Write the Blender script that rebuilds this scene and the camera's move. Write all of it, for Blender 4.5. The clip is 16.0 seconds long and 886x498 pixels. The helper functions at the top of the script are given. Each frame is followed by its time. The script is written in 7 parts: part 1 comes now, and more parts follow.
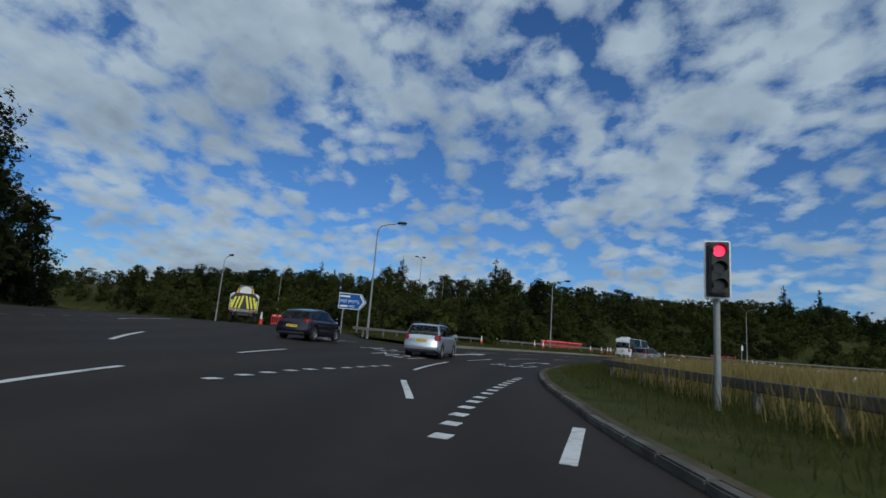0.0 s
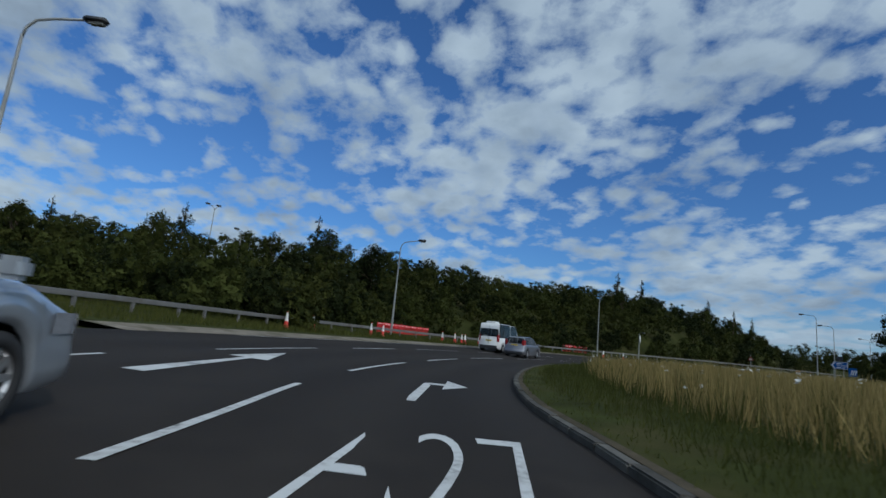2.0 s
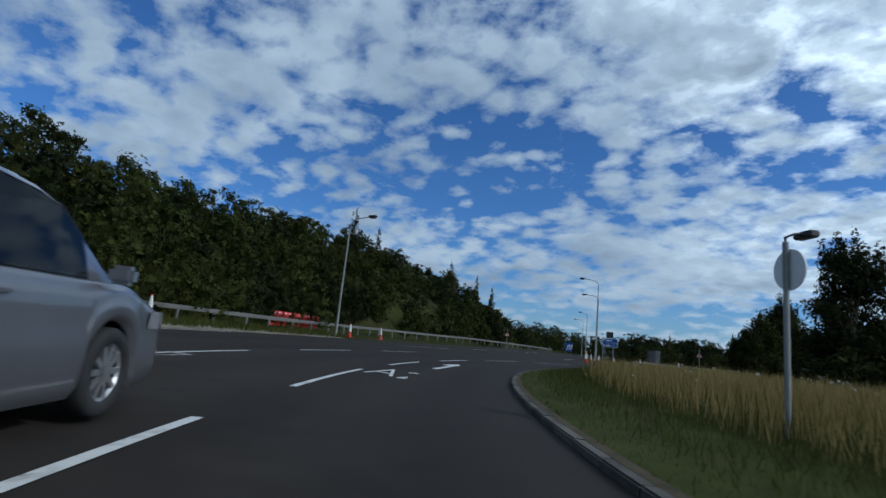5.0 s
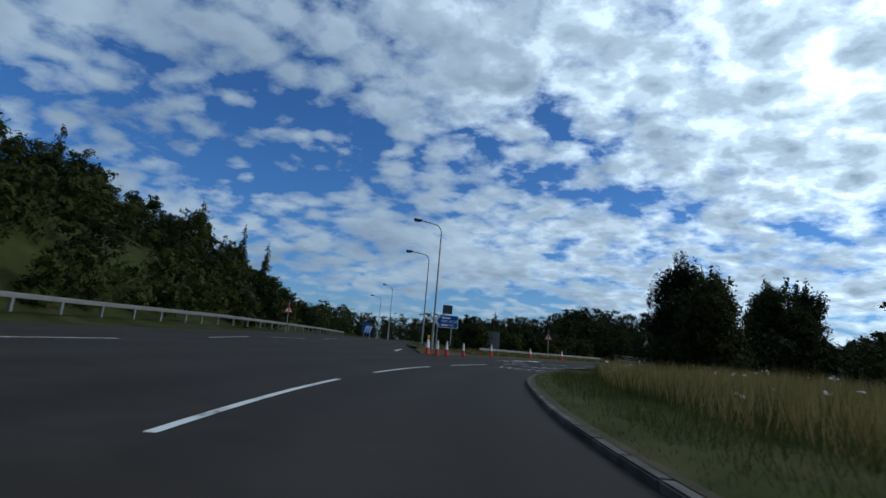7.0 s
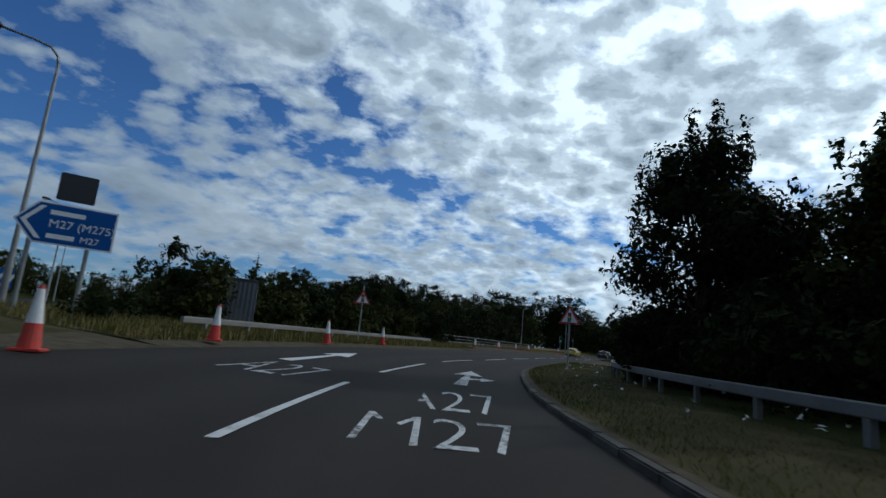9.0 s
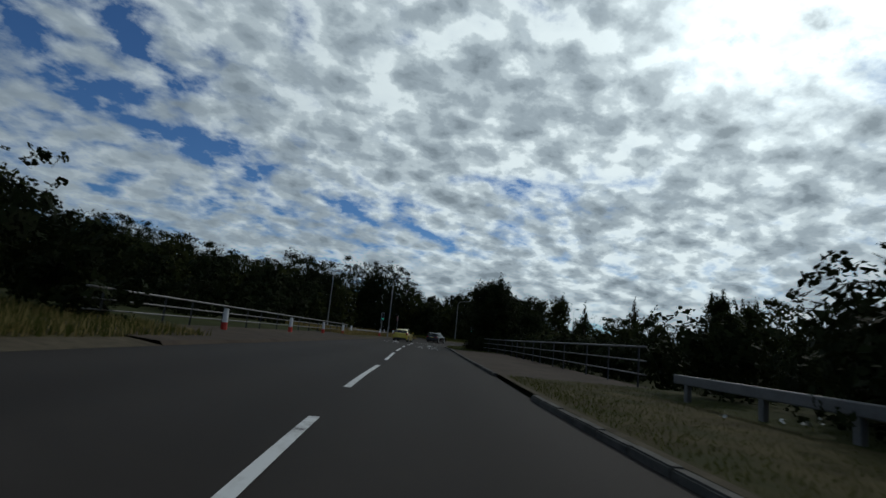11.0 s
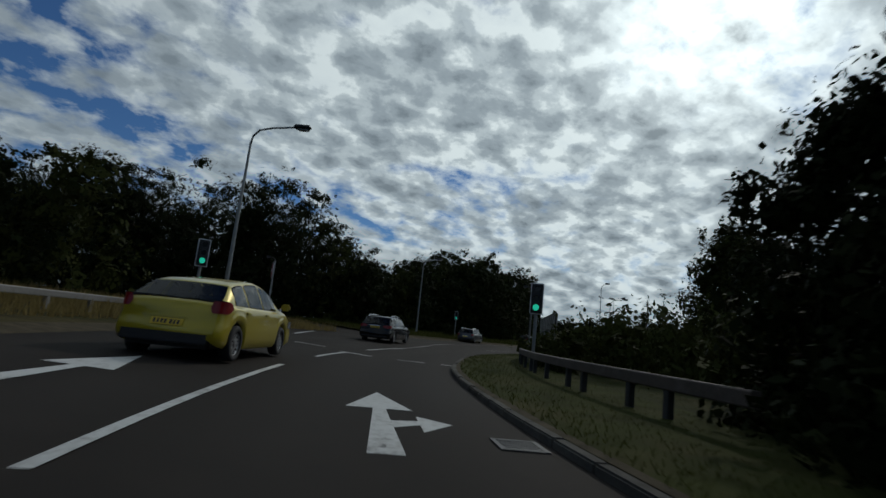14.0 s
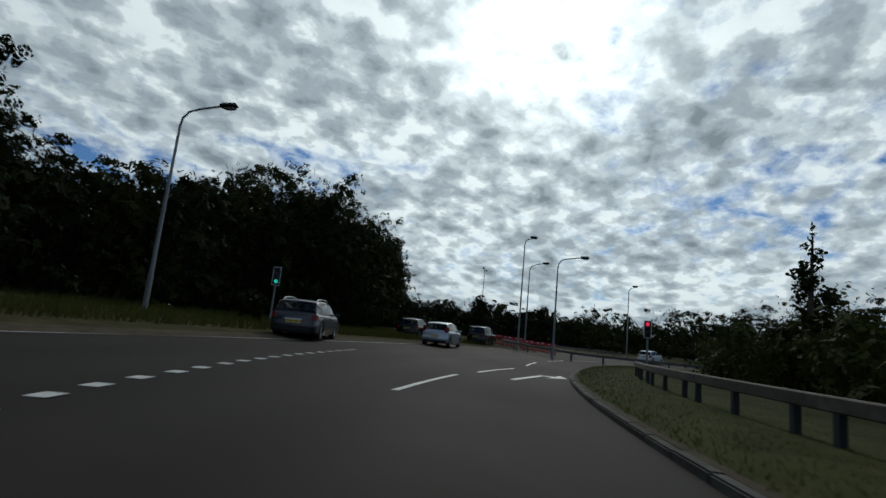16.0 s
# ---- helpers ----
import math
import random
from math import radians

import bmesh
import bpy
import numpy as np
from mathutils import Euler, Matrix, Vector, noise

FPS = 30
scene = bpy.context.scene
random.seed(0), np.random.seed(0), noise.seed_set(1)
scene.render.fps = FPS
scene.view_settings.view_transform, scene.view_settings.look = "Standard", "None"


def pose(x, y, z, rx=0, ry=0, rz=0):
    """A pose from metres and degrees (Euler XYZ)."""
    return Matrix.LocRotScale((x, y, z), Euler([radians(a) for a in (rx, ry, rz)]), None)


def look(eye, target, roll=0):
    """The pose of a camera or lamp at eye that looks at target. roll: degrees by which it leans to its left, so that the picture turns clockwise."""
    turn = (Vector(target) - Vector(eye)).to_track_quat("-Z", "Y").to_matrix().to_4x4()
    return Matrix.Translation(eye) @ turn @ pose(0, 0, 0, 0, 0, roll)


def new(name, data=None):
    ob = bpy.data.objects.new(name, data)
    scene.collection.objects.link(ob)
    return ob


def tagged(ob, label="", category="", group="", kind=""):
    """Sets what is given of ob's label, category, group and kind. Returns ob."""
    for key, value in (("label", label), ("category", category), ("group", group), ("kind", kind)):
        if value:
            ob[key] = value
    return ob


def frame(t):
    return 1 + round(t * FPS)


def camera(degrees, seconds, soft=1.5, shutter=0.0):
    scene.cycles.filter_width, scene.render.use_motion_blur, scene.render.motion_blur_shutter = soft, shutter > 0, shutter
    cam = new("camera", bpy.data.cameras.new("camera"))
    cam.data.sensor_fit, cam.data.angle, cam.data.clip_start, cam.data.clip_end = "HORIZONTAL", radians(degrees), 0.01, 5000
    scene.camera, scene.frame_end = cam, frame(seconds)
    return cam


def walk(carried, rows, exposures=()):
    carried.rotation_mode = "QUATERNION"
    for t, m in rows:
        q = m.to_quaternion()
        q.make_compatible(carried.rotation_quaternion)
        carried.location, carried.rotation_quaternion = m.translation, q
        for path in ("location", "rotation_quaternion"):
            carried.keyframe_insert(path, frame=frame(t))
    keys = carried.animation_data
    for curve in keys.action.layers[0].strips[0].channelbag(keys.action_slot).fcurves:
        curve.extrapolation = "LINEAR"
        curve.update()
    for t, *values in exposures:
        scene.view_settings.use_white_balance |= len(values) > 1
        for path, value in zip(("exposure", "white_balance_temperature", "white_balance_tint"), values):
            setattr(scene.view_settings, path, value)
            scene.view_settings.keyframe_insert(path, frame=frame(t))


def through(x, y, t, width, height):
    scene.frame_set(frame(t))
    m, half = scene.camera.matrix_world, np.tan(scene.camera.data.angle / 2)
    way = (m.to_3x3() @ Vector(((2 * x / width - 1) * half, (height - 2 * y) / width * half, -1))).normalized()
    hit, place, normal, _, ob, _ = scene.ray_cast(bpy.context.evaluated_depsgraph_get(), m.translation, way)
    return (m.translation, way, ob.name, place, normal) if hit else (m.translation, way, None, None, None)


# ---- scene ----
# camera: seconds, x, y, heading, pitch, roll; eye height 1.0 m over the road
EYE = 1.0
PATH = [
    (0.0, -0.02, 0.00, 0.18, 9.94, 4.52),
    (0.5, -0.20, 4.86, -4.38, 9.94, 4.81),
    (1.0, 0.01, 9.97, -9.47, 9.93, 5.19),
    (1.5, 0.84, 15.26, -14.58, 10.04, 5.45),
    (2.0, 2.25, 21.05, -19.92, 9.89, 5.71),
    (2.5, 4.34, 27.08, -25.19, 9.76, 5.92),
    (3.0, 6.98, 33.09, -30.38, 9.98, 6.17),
    (3.5, 10.29, 38.92, -35.89, 9.94, 6.55),
    (4.0, 14.25, 44.52, -41.87, 10.00, 6.78),
    (4.5, 18.69, 49.80, -47.92, 9.98, 6.46),
    (5.0, 23.47, 54.50, -53.36, 10.16, 5.93),
    (5.5, 28.63, 58.64, -58.98, 10.28, 5.49),
    (6.0, 34.21, 62.26, -64.97, 10.47, 5.01),
    (6.5, 40.27, 65.30, -71.14, 10.55, 4.61),
    (7.0, 46.92, 67.66, -77.80, 10.52, 4.83),
    (7.5, 53.92, 69.31, -83.77, 10.34, 5.17),
    (8.0, 61.08, 70.15, -89.78, 10.16, 5.44),
    (8.5, 68.43, 70.31, -96.27, 10.09, 5.59),
    (9.0, 75.81, 69.67, -102.79, 9.95, 5.55),
    (9.5, 83.04, 68.28, -109.74, 9.92, 5.75),
    (10.0, 90.28, 65.91, -115.64, 9.71, 5.79),
    (10.5, 97.51, 62.77, -121.22, 9.76, 5.77),
    (11.0, 104.56, 59.02, -124.94, 9.84, 5.82),
    (11.5, 111.50, 54.81, -127.41, 9.93, 5.96),
    (12.0, 118.37, 50.28, -128.85, 10.08, 6.14),
    (12.5, 125.25, 45.53, -129.55, 10.10, 6.27),
    (13.0, 132.18, 40.64, -129.93, 9.90, 5.90),
    (13.5, 139.20, 35.71, -130.42, 9.83, 5.71),
    (14.0, 146.21, 30.68, -131.98, 9.36, 6.11),
    (14.5, 152.97, 25.38, -135.28, 9.51, 6.27),
    (15.0, 159.26, 19.55, -140.44, 9.54, 6.20),
    (15.5, 164.95, 13.17, -145.85, 9.67, 6.13),
    (16.0, 170.02, 6.34, -150.38, 9.59, 5.75),
]
cam = camera(81.8, 16.0, shutter=0.1)
walk(cam, [(t, pose(x, y, EYE, 90 + p, 0, h) @ pose(0, 0, 0, 0, 0, r)) for t, x, y, h, p, r in PATH],
     exposures=[(0.0, -0.58, 5900, 10), (1.5, -0.52, 5800, 10), (4.0, -0.46, 5600, 10), (6.5, -0.55, 5480, 10), (8.0, -0.7, 5500, 10), (10.0, -1.1, 5900, 10), (12.5, -1.54, 6150, 10), (14.0, -1.5, 6150, 10), (16.0, -1.27, 6150, 10)])

# ---- light: sun behind broken cloud, sky with mottled cloud sheets ----
SUN_AZ, SUN_EL = radians(-160.5), radians(34)
sun_dir = Vector((-math.sin(SUN_AZ) * math.cos(SUN_EL), math.cos(SUN_AZ) * math.cos(SUN_EL), math.sin(SUN_EL)))
sun_data = bpy.data.lights.new("sun", "SUN")
sun_data.energy, sun_data.angle, sun_data.color = 1.8, radians(2.0), (1.0, 0.92, 0.8)
sun = new("sun", sun_data)
sun.matrix_world = look((0, 0, 60), Vector((0, 0, 60)) - sun_dir)


class Nodes:
    """Short hand for building node trees."""
    def __init__(self, tree):
        self.t = tree
        tree.nodes.clear()

    def n(self, kind, **kw):
        node = self.t.nodes.new(kind)
        for k, v in kw.items():
            if k == "op":
                node.operation = v
            elif k == "blend":
                node.blend_type = v
            elif k == "dtype":
                node.data_type = v
            elif k == "clamp":
                node.use_clamp = v
        return node

    def link(self, a, b):
        self.t.links.new(a, b)

    def math(self, op, a, b=None, clamp=False):
        m = self.n("ShaderNodeMath", op=op)
        m.use_clamp = clamp
        for i, v in enumerate((a, b)):
            if v is None:
                continue
            if isinstance(v, (int, float)):
                m.inputs[i].default_value = v
            else:
                self.link(v, m.inputs[i])
        return m.outputs[0]

    def noise(self, vec, scale, detail=4.0, rough=0.55, dist=0.0):
        t = self.n("ShaderNodeTexNoise")
        t.inputs["Scale"].default_value, t.inputs["Detail"].default_value = scale, detail
        t.inputs["Roughness"].default_value, t.inputs["Distortion"].default_value = rough, dist
        if vec is not None:
            self.link(vec, t.inputs["Vector"])
        return t.outputs["Fac"]

    def ramp(self, fac, stops, smooth=False):
        r = self.n("ShaderNodeValToRGB")
        els = r.color_ramp.elements
        while len(els) < len(stops):
            els.new(0.5)
        for e, (p, c) in zip(els, stops):
            e.position, e.color = p, (*c, 1) if len(c) == 3 else c
        if smooth:
            r.color_ramp.interpolation = "EASE"
        self.link(fac, r.inputs[0])
        return r.outputs[0]

    def mix(self, fac, a, b, blend="MIX"):
        m = self.n("ShaderNodeMix", dtype="RGBA", blend=blend)
        for sock, v in ((m.inputs[0], fac), (m.inputs[6], a), (m.inputs[7], b)):
            if isinstance(v, (int, float)):
                sock.default_value = v
            elif isinstance(v, (tuple, list)):
                sock.default_value = (*v, 1) if len(v) == 3 else v
            else:
                self.link(v, sock)
        return m.outputs[2]


def make_sky():
    world = bpy.data.worlds.new("world")
    scene.world = world
    world.use_nodes = True
    k = Nodes(world.node_tree)
    sky = k.n("ShaderNodeTexSky")
    sky.sky_type, sky.sun_disc = "NISHITA", False
    sky.sun_elevation, sky.sun_rotation = SUN_EL, math.atan2(sun_dir.x, sun_dir.y)
    sky.air_density, sky.dust_density, sky.ozone_density = 1.0, 0.6, 2.0
    co = k.n("ShaderNodeTexCoord").outputs["Generated"]
    sep = k.n("ShaderNodeSeparateXYZ")
    k.link(co, sep.inputs[0])
    z = k.math("MAXIMUM", sep.outputs[2], 0.0)
    inv = k.math("DIVIDE", 1.0, k.math("ADD", z, 0.30))
    flat = k.n("ShaderNodeCombineXYZ")
    k.link(k.math("MULTIPLY", sep.outputs[0], inv), flat.inputs[0])
    k.link(k.math("MULTIPLY", sep.outputs[1], inv), flat.inputs[1])
    turn = k.n("ShaderNodeMapping")
    turn.inputs["Rotation"].default_value = (0, 0, radians(25))
    turn.inputs["Scale"].default_value = (1.0, 0.85, 1.0)
    k.link(flat.outputs[0], turn.inputs[0])
    v = turn.outputs[0]
    # nearness to the sun
    dot = k.n("ShaderNodeVectorMath", op="DOT_PRODUCT")
    k.link(co, dot.inputs[0])
    dot.inputs[1].default_value = sun_dir
    near = k.math("MAXIMUM", dot.outputs["Value"], 0.0)
    broad, tight = k.math("POWER", near, 3.5), k.math("POWER", near, 70.0)
    # cloud cover: wide sheets, rounded cells, puffs
    side = k.ramp(near, [(0.15, (0, 0, 0)), (0.55, (0.55, 0.55, 0.55)), (0.92, (1, 1, 1))])
    bend = k.n("ShaderNodeTexNoise")
    bend.inputs["Scale"].default_value, bend.inputs["Detail"].default_value = 4.0, 3.0
    k.link(v, bend.inputs["Vector"])
    shift = k.n("ShaderNodeVectorMath", op="MULTIPLY_ADD")
    k.link(bend.outputs["Color"], shift.inputs[0])
    shift.inputs[1].default_value = (0.22, 0.22, 0.0)
    k.link(v, shift.inputs[2])
    vor = k.n("ShaderNodeTexVoronoi")
    vor.feature = "SMOOTH_F1"
    vor.inputs["Scale"].default_value, vor.inputs["Smoothness"].default_value = 11.0, 0.45
    k.link(shift.outputs[0], vor.inputs["Vector"])
    cells = k.math("SUBTRACT", 1.0, k.math("MULTIPLY", vor.outputs["Distance"], 1.3))
    wide = k.noise(v, 1.25, 2.0, 0.5)
    puff = k.noise(v, 10.5, 7.0, 0.60, 0.15)
    cover = k.math("ADD", k.math("ADD", k.math("MULTIPLY", wide, 0.62), k.math("MULTIPLY", puff, 0.44)), k.math("MULTIPLY", cells, 0.17))
    cover = k.math("ADD", cover, k.math("MULTIPLY", side, 0.10))
    alpha = k.ramp(cover, [(0.515, (0, 0, 0)), (0.575, (0.5, 0.5, 0.5)), (0.64, (0.93, 0.93, 0.93)), (0.71, (1, 1, 1))])
    # away from the sun the tops are white; towards it thick cells turn grey and thin ones glow
    soft_grey = k.ramp(k.math("ADD", k.math("MULTIPLY", k.noise(v, 2.4, 4.0, 0.55), 0.7), k.math("MULTIPLY", puff, 0.3)), [(0.44, (0.68, 0.72, 0.77)), (0.56, (0.50, 0.55, 0.62)), (0.68, (0.34, 0.38, 0.45))])
    dens = k.math("ADD", k.math("ADD", k.math("MULTIPLY", k.noise(v, 12.0, 6.0, 0.55, 0.15), 0.52), k.math("MULTIPLY", k.noise(v, 2.6, 2.0, 0.5), 0.30)), k.math("MULTIPLY", cells, 0.14))
    backlit = k.ramp(dens, [(0.39, (2.2, 2.17, 2.1)), (0.45, (1.42, 1.45, 1.46)), (0.52, (0.92, 0.97, 1.02)), (0.61, (0.55, 0.60, 0.65))], True)
    cloud = k.mix(side, soft_grey, backlit)
    glow = k.math("MULTIPLY", tight, k.ramp(dens, [(0.42, (1, 1, 1)), (0.60, (0.3, 0.3, 0.3))]))
    cloud = k.mix(glow, cloud, (4.5, 4.4, 4.2))
    blue = k.mix(1.0, sky.outputs[0], (0.062, 0.088, 0.125), "MULTIPLY")
    low = k.ramp(sep.outputs[2], [(0.0, (0.35, 0.35, 0.35)), (0.13, (0, 0, 0))])
    col = k.mix(alpha, blue, cloud)
    col = k.mix(low, col, (0.56, 0.64, 0.72))
    bg = k.n("ShaderNodeBackground")
    col = k.mix(1.0, col, (0.90, 1.0, 1.0), "MULTIPLY")
    bg.inputs[1].default_value = 1.0
    k.link(col, bg.inputs[0])
    out = k.n("ShaderNodeOutputWorld")
    k.link(bg.outputs[0], out.inputs[0])


make_sky()


# ---- materials ----
def material(name, base, rough=0.7, metal=0.0, vary=0.25, scale=6.0, fine=60.0, bump=0.0, coat=0.0, stain=None, stain_at=(0.55, 0.7), stain_scale=0.6, spec=0.5, trans=0.0, emit=None, power=0.0, rand=0.0, coord="Object"):
    """A surface with grain at two scales; stain: a second colour in patches; rand: brightness change from piece to piece."""
    m = bpy.data.materials.new(name)
    m.use_nodes = True
    k = Nodes(m.node_tree)
    co = k.n("ShaderNodeTexCoord").outputs[coord]
    if coord == "Object":
        co = k.n("ShaderNodeNewGeometry").outputs["Position"]
    b = k.n("ShaderNodeBsdfPrincipled")
    big, small = k.noise(co, scale, 4.0), k.noise(co, fine, 3.0)
    tone = k.math("ADD", k.math("MULTIPLY", big, 0.6), k.math("MULTIPLY", small, 0.4))
    dark, light = [c * (1 - vary) for c in base], [min(1, c * (1 + vary)) for c in base]
    col = k.ramp(tone, [(0.3, dark), (0.7, light)])
    if stain:
        col = k.mix(k.ramp(k.noise(co, stain_scale, 6.0, 0.6), [(stain_at[0], (0, 0, 0)), (stain_at[1], (1, 1, 1))]), col, stain)
    if rand:
        info = k.n("ShaderNodeObjectInfo").outputs["Random"]
        gain = k.math("ADD", k.math("MULTIPLY", info, 2 * rand), 1 - rand)
        grey = k.n("ShaderNodeCombineColor")
        for s in grey.inputs[:3]:
            k.link(gain, s)
        col = k.mix(1.0, col, grey.outputs[0], "MULTIPLY")
    k.link(col, b.inputs["Base Color"])
    b.inputs["Roughness"].default_value, b.inputs["Metallic"].default_value = rough, metal
    b.inputs["Coat Weight"].default_value, b.inputs["Specular IOR Level"].default_value = coat, spec
    b.inputs["Coat Roughness"].default_value = 0.06
    b.inputs["Transmission Weight"].default_value = trans
    if emit:
        b.inputs["Emission Color"].default_value, b.inputs["Emission Strength"].default_value = (*emit, 1), power
    if bump:
        bm = k.n("ShaderNodeBump")
        bm.inputs["Strength"].default_value, bm.inputs["Distance"].default_value = bump, 0.02
        k.link(tone, bm.inputs["Height"])
        k.link(bm.outputs[0], b.inputs["Normal"])
    out = k.n("ShaderNodeOutputMaterial")
    k.link(b.outputs[0], out.inputs[0])
    return m


def leaf_material(name, base, other, vary=0.5, leaflet=0.0, through=0.12):
    """Foliage: each spray takes its own tone, a little light comes through; leaflet is the width of its single leaves."""
    m = bpy.data.materials.new(name)
    m.use_nodes = True
    k = Nodes(m.node_tree)
    isl = k.n("ShaderNodeNewGeometry").outputs["Random Per Island"]
    obj = k.n("ShaderNodeObjectInfo").outputs["Random"]
    pos = k.n("ShaderNodeNewGeometry").outputs["Position"]
    patch = k.noise(pos, 0.13, 3.0)
    f = k.math("ADD", k.math("MULTIPLY", isl, 0.5), k.math("ADD", k.math("MULTIPLY", obj, 0.25), k.math("MULTIPLY", patch, 0.35)))
    dark = [c * (1 - vary) for c in base]
    col = k.ramp(f, [(0.1, dark), (0.5, base), (0.95, other)])
    b = k.n("ShaderNodeBsdfPrincipled")
    b.inputs["Roughness"].default_value, b.inputs["Specular IOR Level"].default_value = 0.7, 0.03
    k.link(col, b.inputs["Base Color"])
    tr = k.n("ShaderNodeBsdfTranslucent")
    k.link(col, tr.inputs[0])
    mx = k.n("ShaderNodeMixShader")
    mx.inputs[0].default_value = through
    k.link(b.outputs[0], mx.inputs[1])
    k.link(tr.outputs[0], mx.inputs[2])
    out = k.n("ShaderNodeOutputMaterial")
    if not leaflet:
        k.link(mx.outputs[0], out.inputs[0])
        return m
    cells = k.n("ShaderNodeTexVoronoi")
    cells.inputs["Scale"].default_value = 0.62 / leaflet
    k.link(pos, cells.inputs["Vector"])
    gap = k.math("GREATER_THAN", cells.outputs["Distance"], 0.55)
    cut = k.n("ShaderNodeMixShader")
    k.link(gap, cut.inputs[0])
    k.link(mx.outputs[0], cut.inputs[1])
    k.link(k.n("ShaderNodeBsdfTransparent").outputs[0], cut.inputs[2])
    k.link(cut.outputs[0], out.inputs[0])
    return m


def asphalt_material():
    m = bpy.data.materials.new("asphalt")
    m.use_nodes = True
    k = Nodes(m.node_tree)
    pos = k.n("ShaderNodeNewGeometry").outputs["Position"]
    uv = k.n("ShaderNodeUVMap").outputs[0]
    grit, mid, patch = k.noise(pos, 70, 3.0, 0.7), k.noise(pos, 2.2, 5.0), k.noise(pos, 0.12, 4.0)
    tone = k.math("ADD", k.math("ADD", k.math("MULTIPLY", grit, 0.35), k.math("MULTIPLY", mid, 0.25)), k.math("MULTIPLY", patch, 0.4))
    col = k.ramp(tone, [(0.32, (0.017, 0.0145, 0.0125)), (0.5, (0.028, 0.0238, 0.0205)), (0.68, (0.042, 0.036, 0.031))])
    # worn wheel tracks run along the lanes, u is metres from the kerb
    sep = k.n("ShaderNodeSeparateXYZ")
    k.link(uv, sep.inputs[0])
    wave = k.math("SINE", k.math("MULTIPLY", sep.outputs[0], 2 * math.pi / 2.1))
    track = k.math("MULTIPLY", k.math("ADD", wave, 1.0), k.math("MULTIPLY", mid, 0.5))
    col = k.mix(k.math("MULTIPLY", track, 0.30, True), col, (0.064, 0.056, 0.049))
    b = k.n("ShaderNodeBsdfPrincipled")
    b.inputs["Specular IOR Level"].default_value = 0.06
    k.link(col, b.inputs["Base Color"])
    k.link(k.ramp(tone, [(0.3, (0.62,) * 3), (0.7, (0.88,) * 3)]), b.inputs["Roughness"])
    bp = k.n("ShaderNodeBump")
    bp.inputs["Strength"].default_value, bp.inputs["Distance"].default_value = 0.5, 0.01
    k.link(grit, bp.inputs["Height"])
    k.link(bp.outputs[0], b.inputs["Normal"])
    out = k.n("ShaderNodeOutputMaterial")
    k.link(b.outputs[0], out.inputs[0])
    return m


def paint_line_material(worn):
    """Thermoplastic road paint, worn through to the asphalt in flakes."""
    m = bpy.data.materials.new("road paint")
    m.use_nodes = True
    k = Nodes(m.node_tree)
    pos = k.n("ShaderNodeNewGeometry").outputs["Position"]
    flake = k.math("ADD", k.math("MULTIPLY", k.noise(pos, 9.0, 6.0, 0.7), 0.6), k.math("MULTIPLY", k.noise(pos, 0.8, 3.0), 0.4))
    col = k.ramp(flake, [(worn - 0.04, (0.06, 0.056, 0.05)), (worn + 0.02, (0.40, 0.39, 0.37)), (worn + 0.12, (0.56, 0.56, 0.54))])
    b = k.n("ShaderNodeBsdfPrincipled")
    b.inputs["Roughness"].default_value = 0.6
    k.link(col, b.inputs["Base Color"])
    out = k.n("ShaderNodeOutputMaterial")
    k.link(b.outputs[0], out.inputs[0])
    return m


ASPHALT = asphalt_material()
PAINT, PAINT_WORN = paint_line_material(0.40), paint_line_material(0.48)
GRASS_GROUND = material("grass ground", (0.030, 0.034, 0.010), 0.95, vary=0.45, scale=0.5, fine=22, bump=0.8, stain=(0.055, 0.047, 0.02), stain_scale=0.25, spec=0.05)
VERGE = material("mown verge", (0.037, 0.043, 0.011), 0.95, vary=0.45, scale=1.2, fine=40, bump=0.9, stain=(0.06, 0.055, 0.02), stain_at=(0.5, 0.68), stain_scale=0.5, spec=0.05)
# dry grass on the outer verges; inside, its brown stands for tree shade
BROWN_VERGE = material("brown verge", (0.058, 0.048, 0.021), 0.95, vary=0.5, scale=1.1, fine=38, bump=0.9, stain=(0.036, 0.038, 0.014), stain_at=(0.48, 0.66), stain_scale=0.6, spec=0.05)
DIRT = material("gravelly dirt", (0.075, 0.062, 0.042), 0.95, vary=0.45, scale=3, fine=50, bump=0.8, spec=0.05)
GRAVEL = material("pale gravel", (0.20, 0.175, 0.14), 0.95, vary=0.4, scale=2.5, fine=45, bump=0.7, stain=(0.10, 0.09, 0.06), stain_at=(0.5, 0.66), stain_scale=0.7, spec=0.05)
KERB = material("kerb concrete", (0.095, 0.09, 0.08), 0.85, vary=0.4, scale=2.5, fine=40, bump=0.4, stain=(0.05, 0.047, 0.04), rand=0.25, spec=0.05)
PAVING = material("pavement asphalt", (0.060, 0.047, 0.036), 0.9, vary=0.35, scale=1.5, fine=60, bump=0.5, stain=(0.095, 0.075, 0.05), stain_scale=0.4, spec=0.05)
RAIL = material("dull grey railing", (0.17, 0.165, 0.158), 0.65, 0.3, vary=0.25, scale=1.5, fine=20, stain=(0.1, 0.085, 0.07))
PALE_STEEL = material("pale galvanised steel", (0.19, 0.182, 0.17), 0.6, 0.3, vary=0.25, scale=1.5, fine=20, stain=(0.15, 0.13, 0.11))
GALV = material("weathered galvanised steel", (0.16, 0.155, 0.148), 0.6, 0.35, vary=0.25, scale=1.5, fine=20, stain=(0.11, 0.095, 0.08))
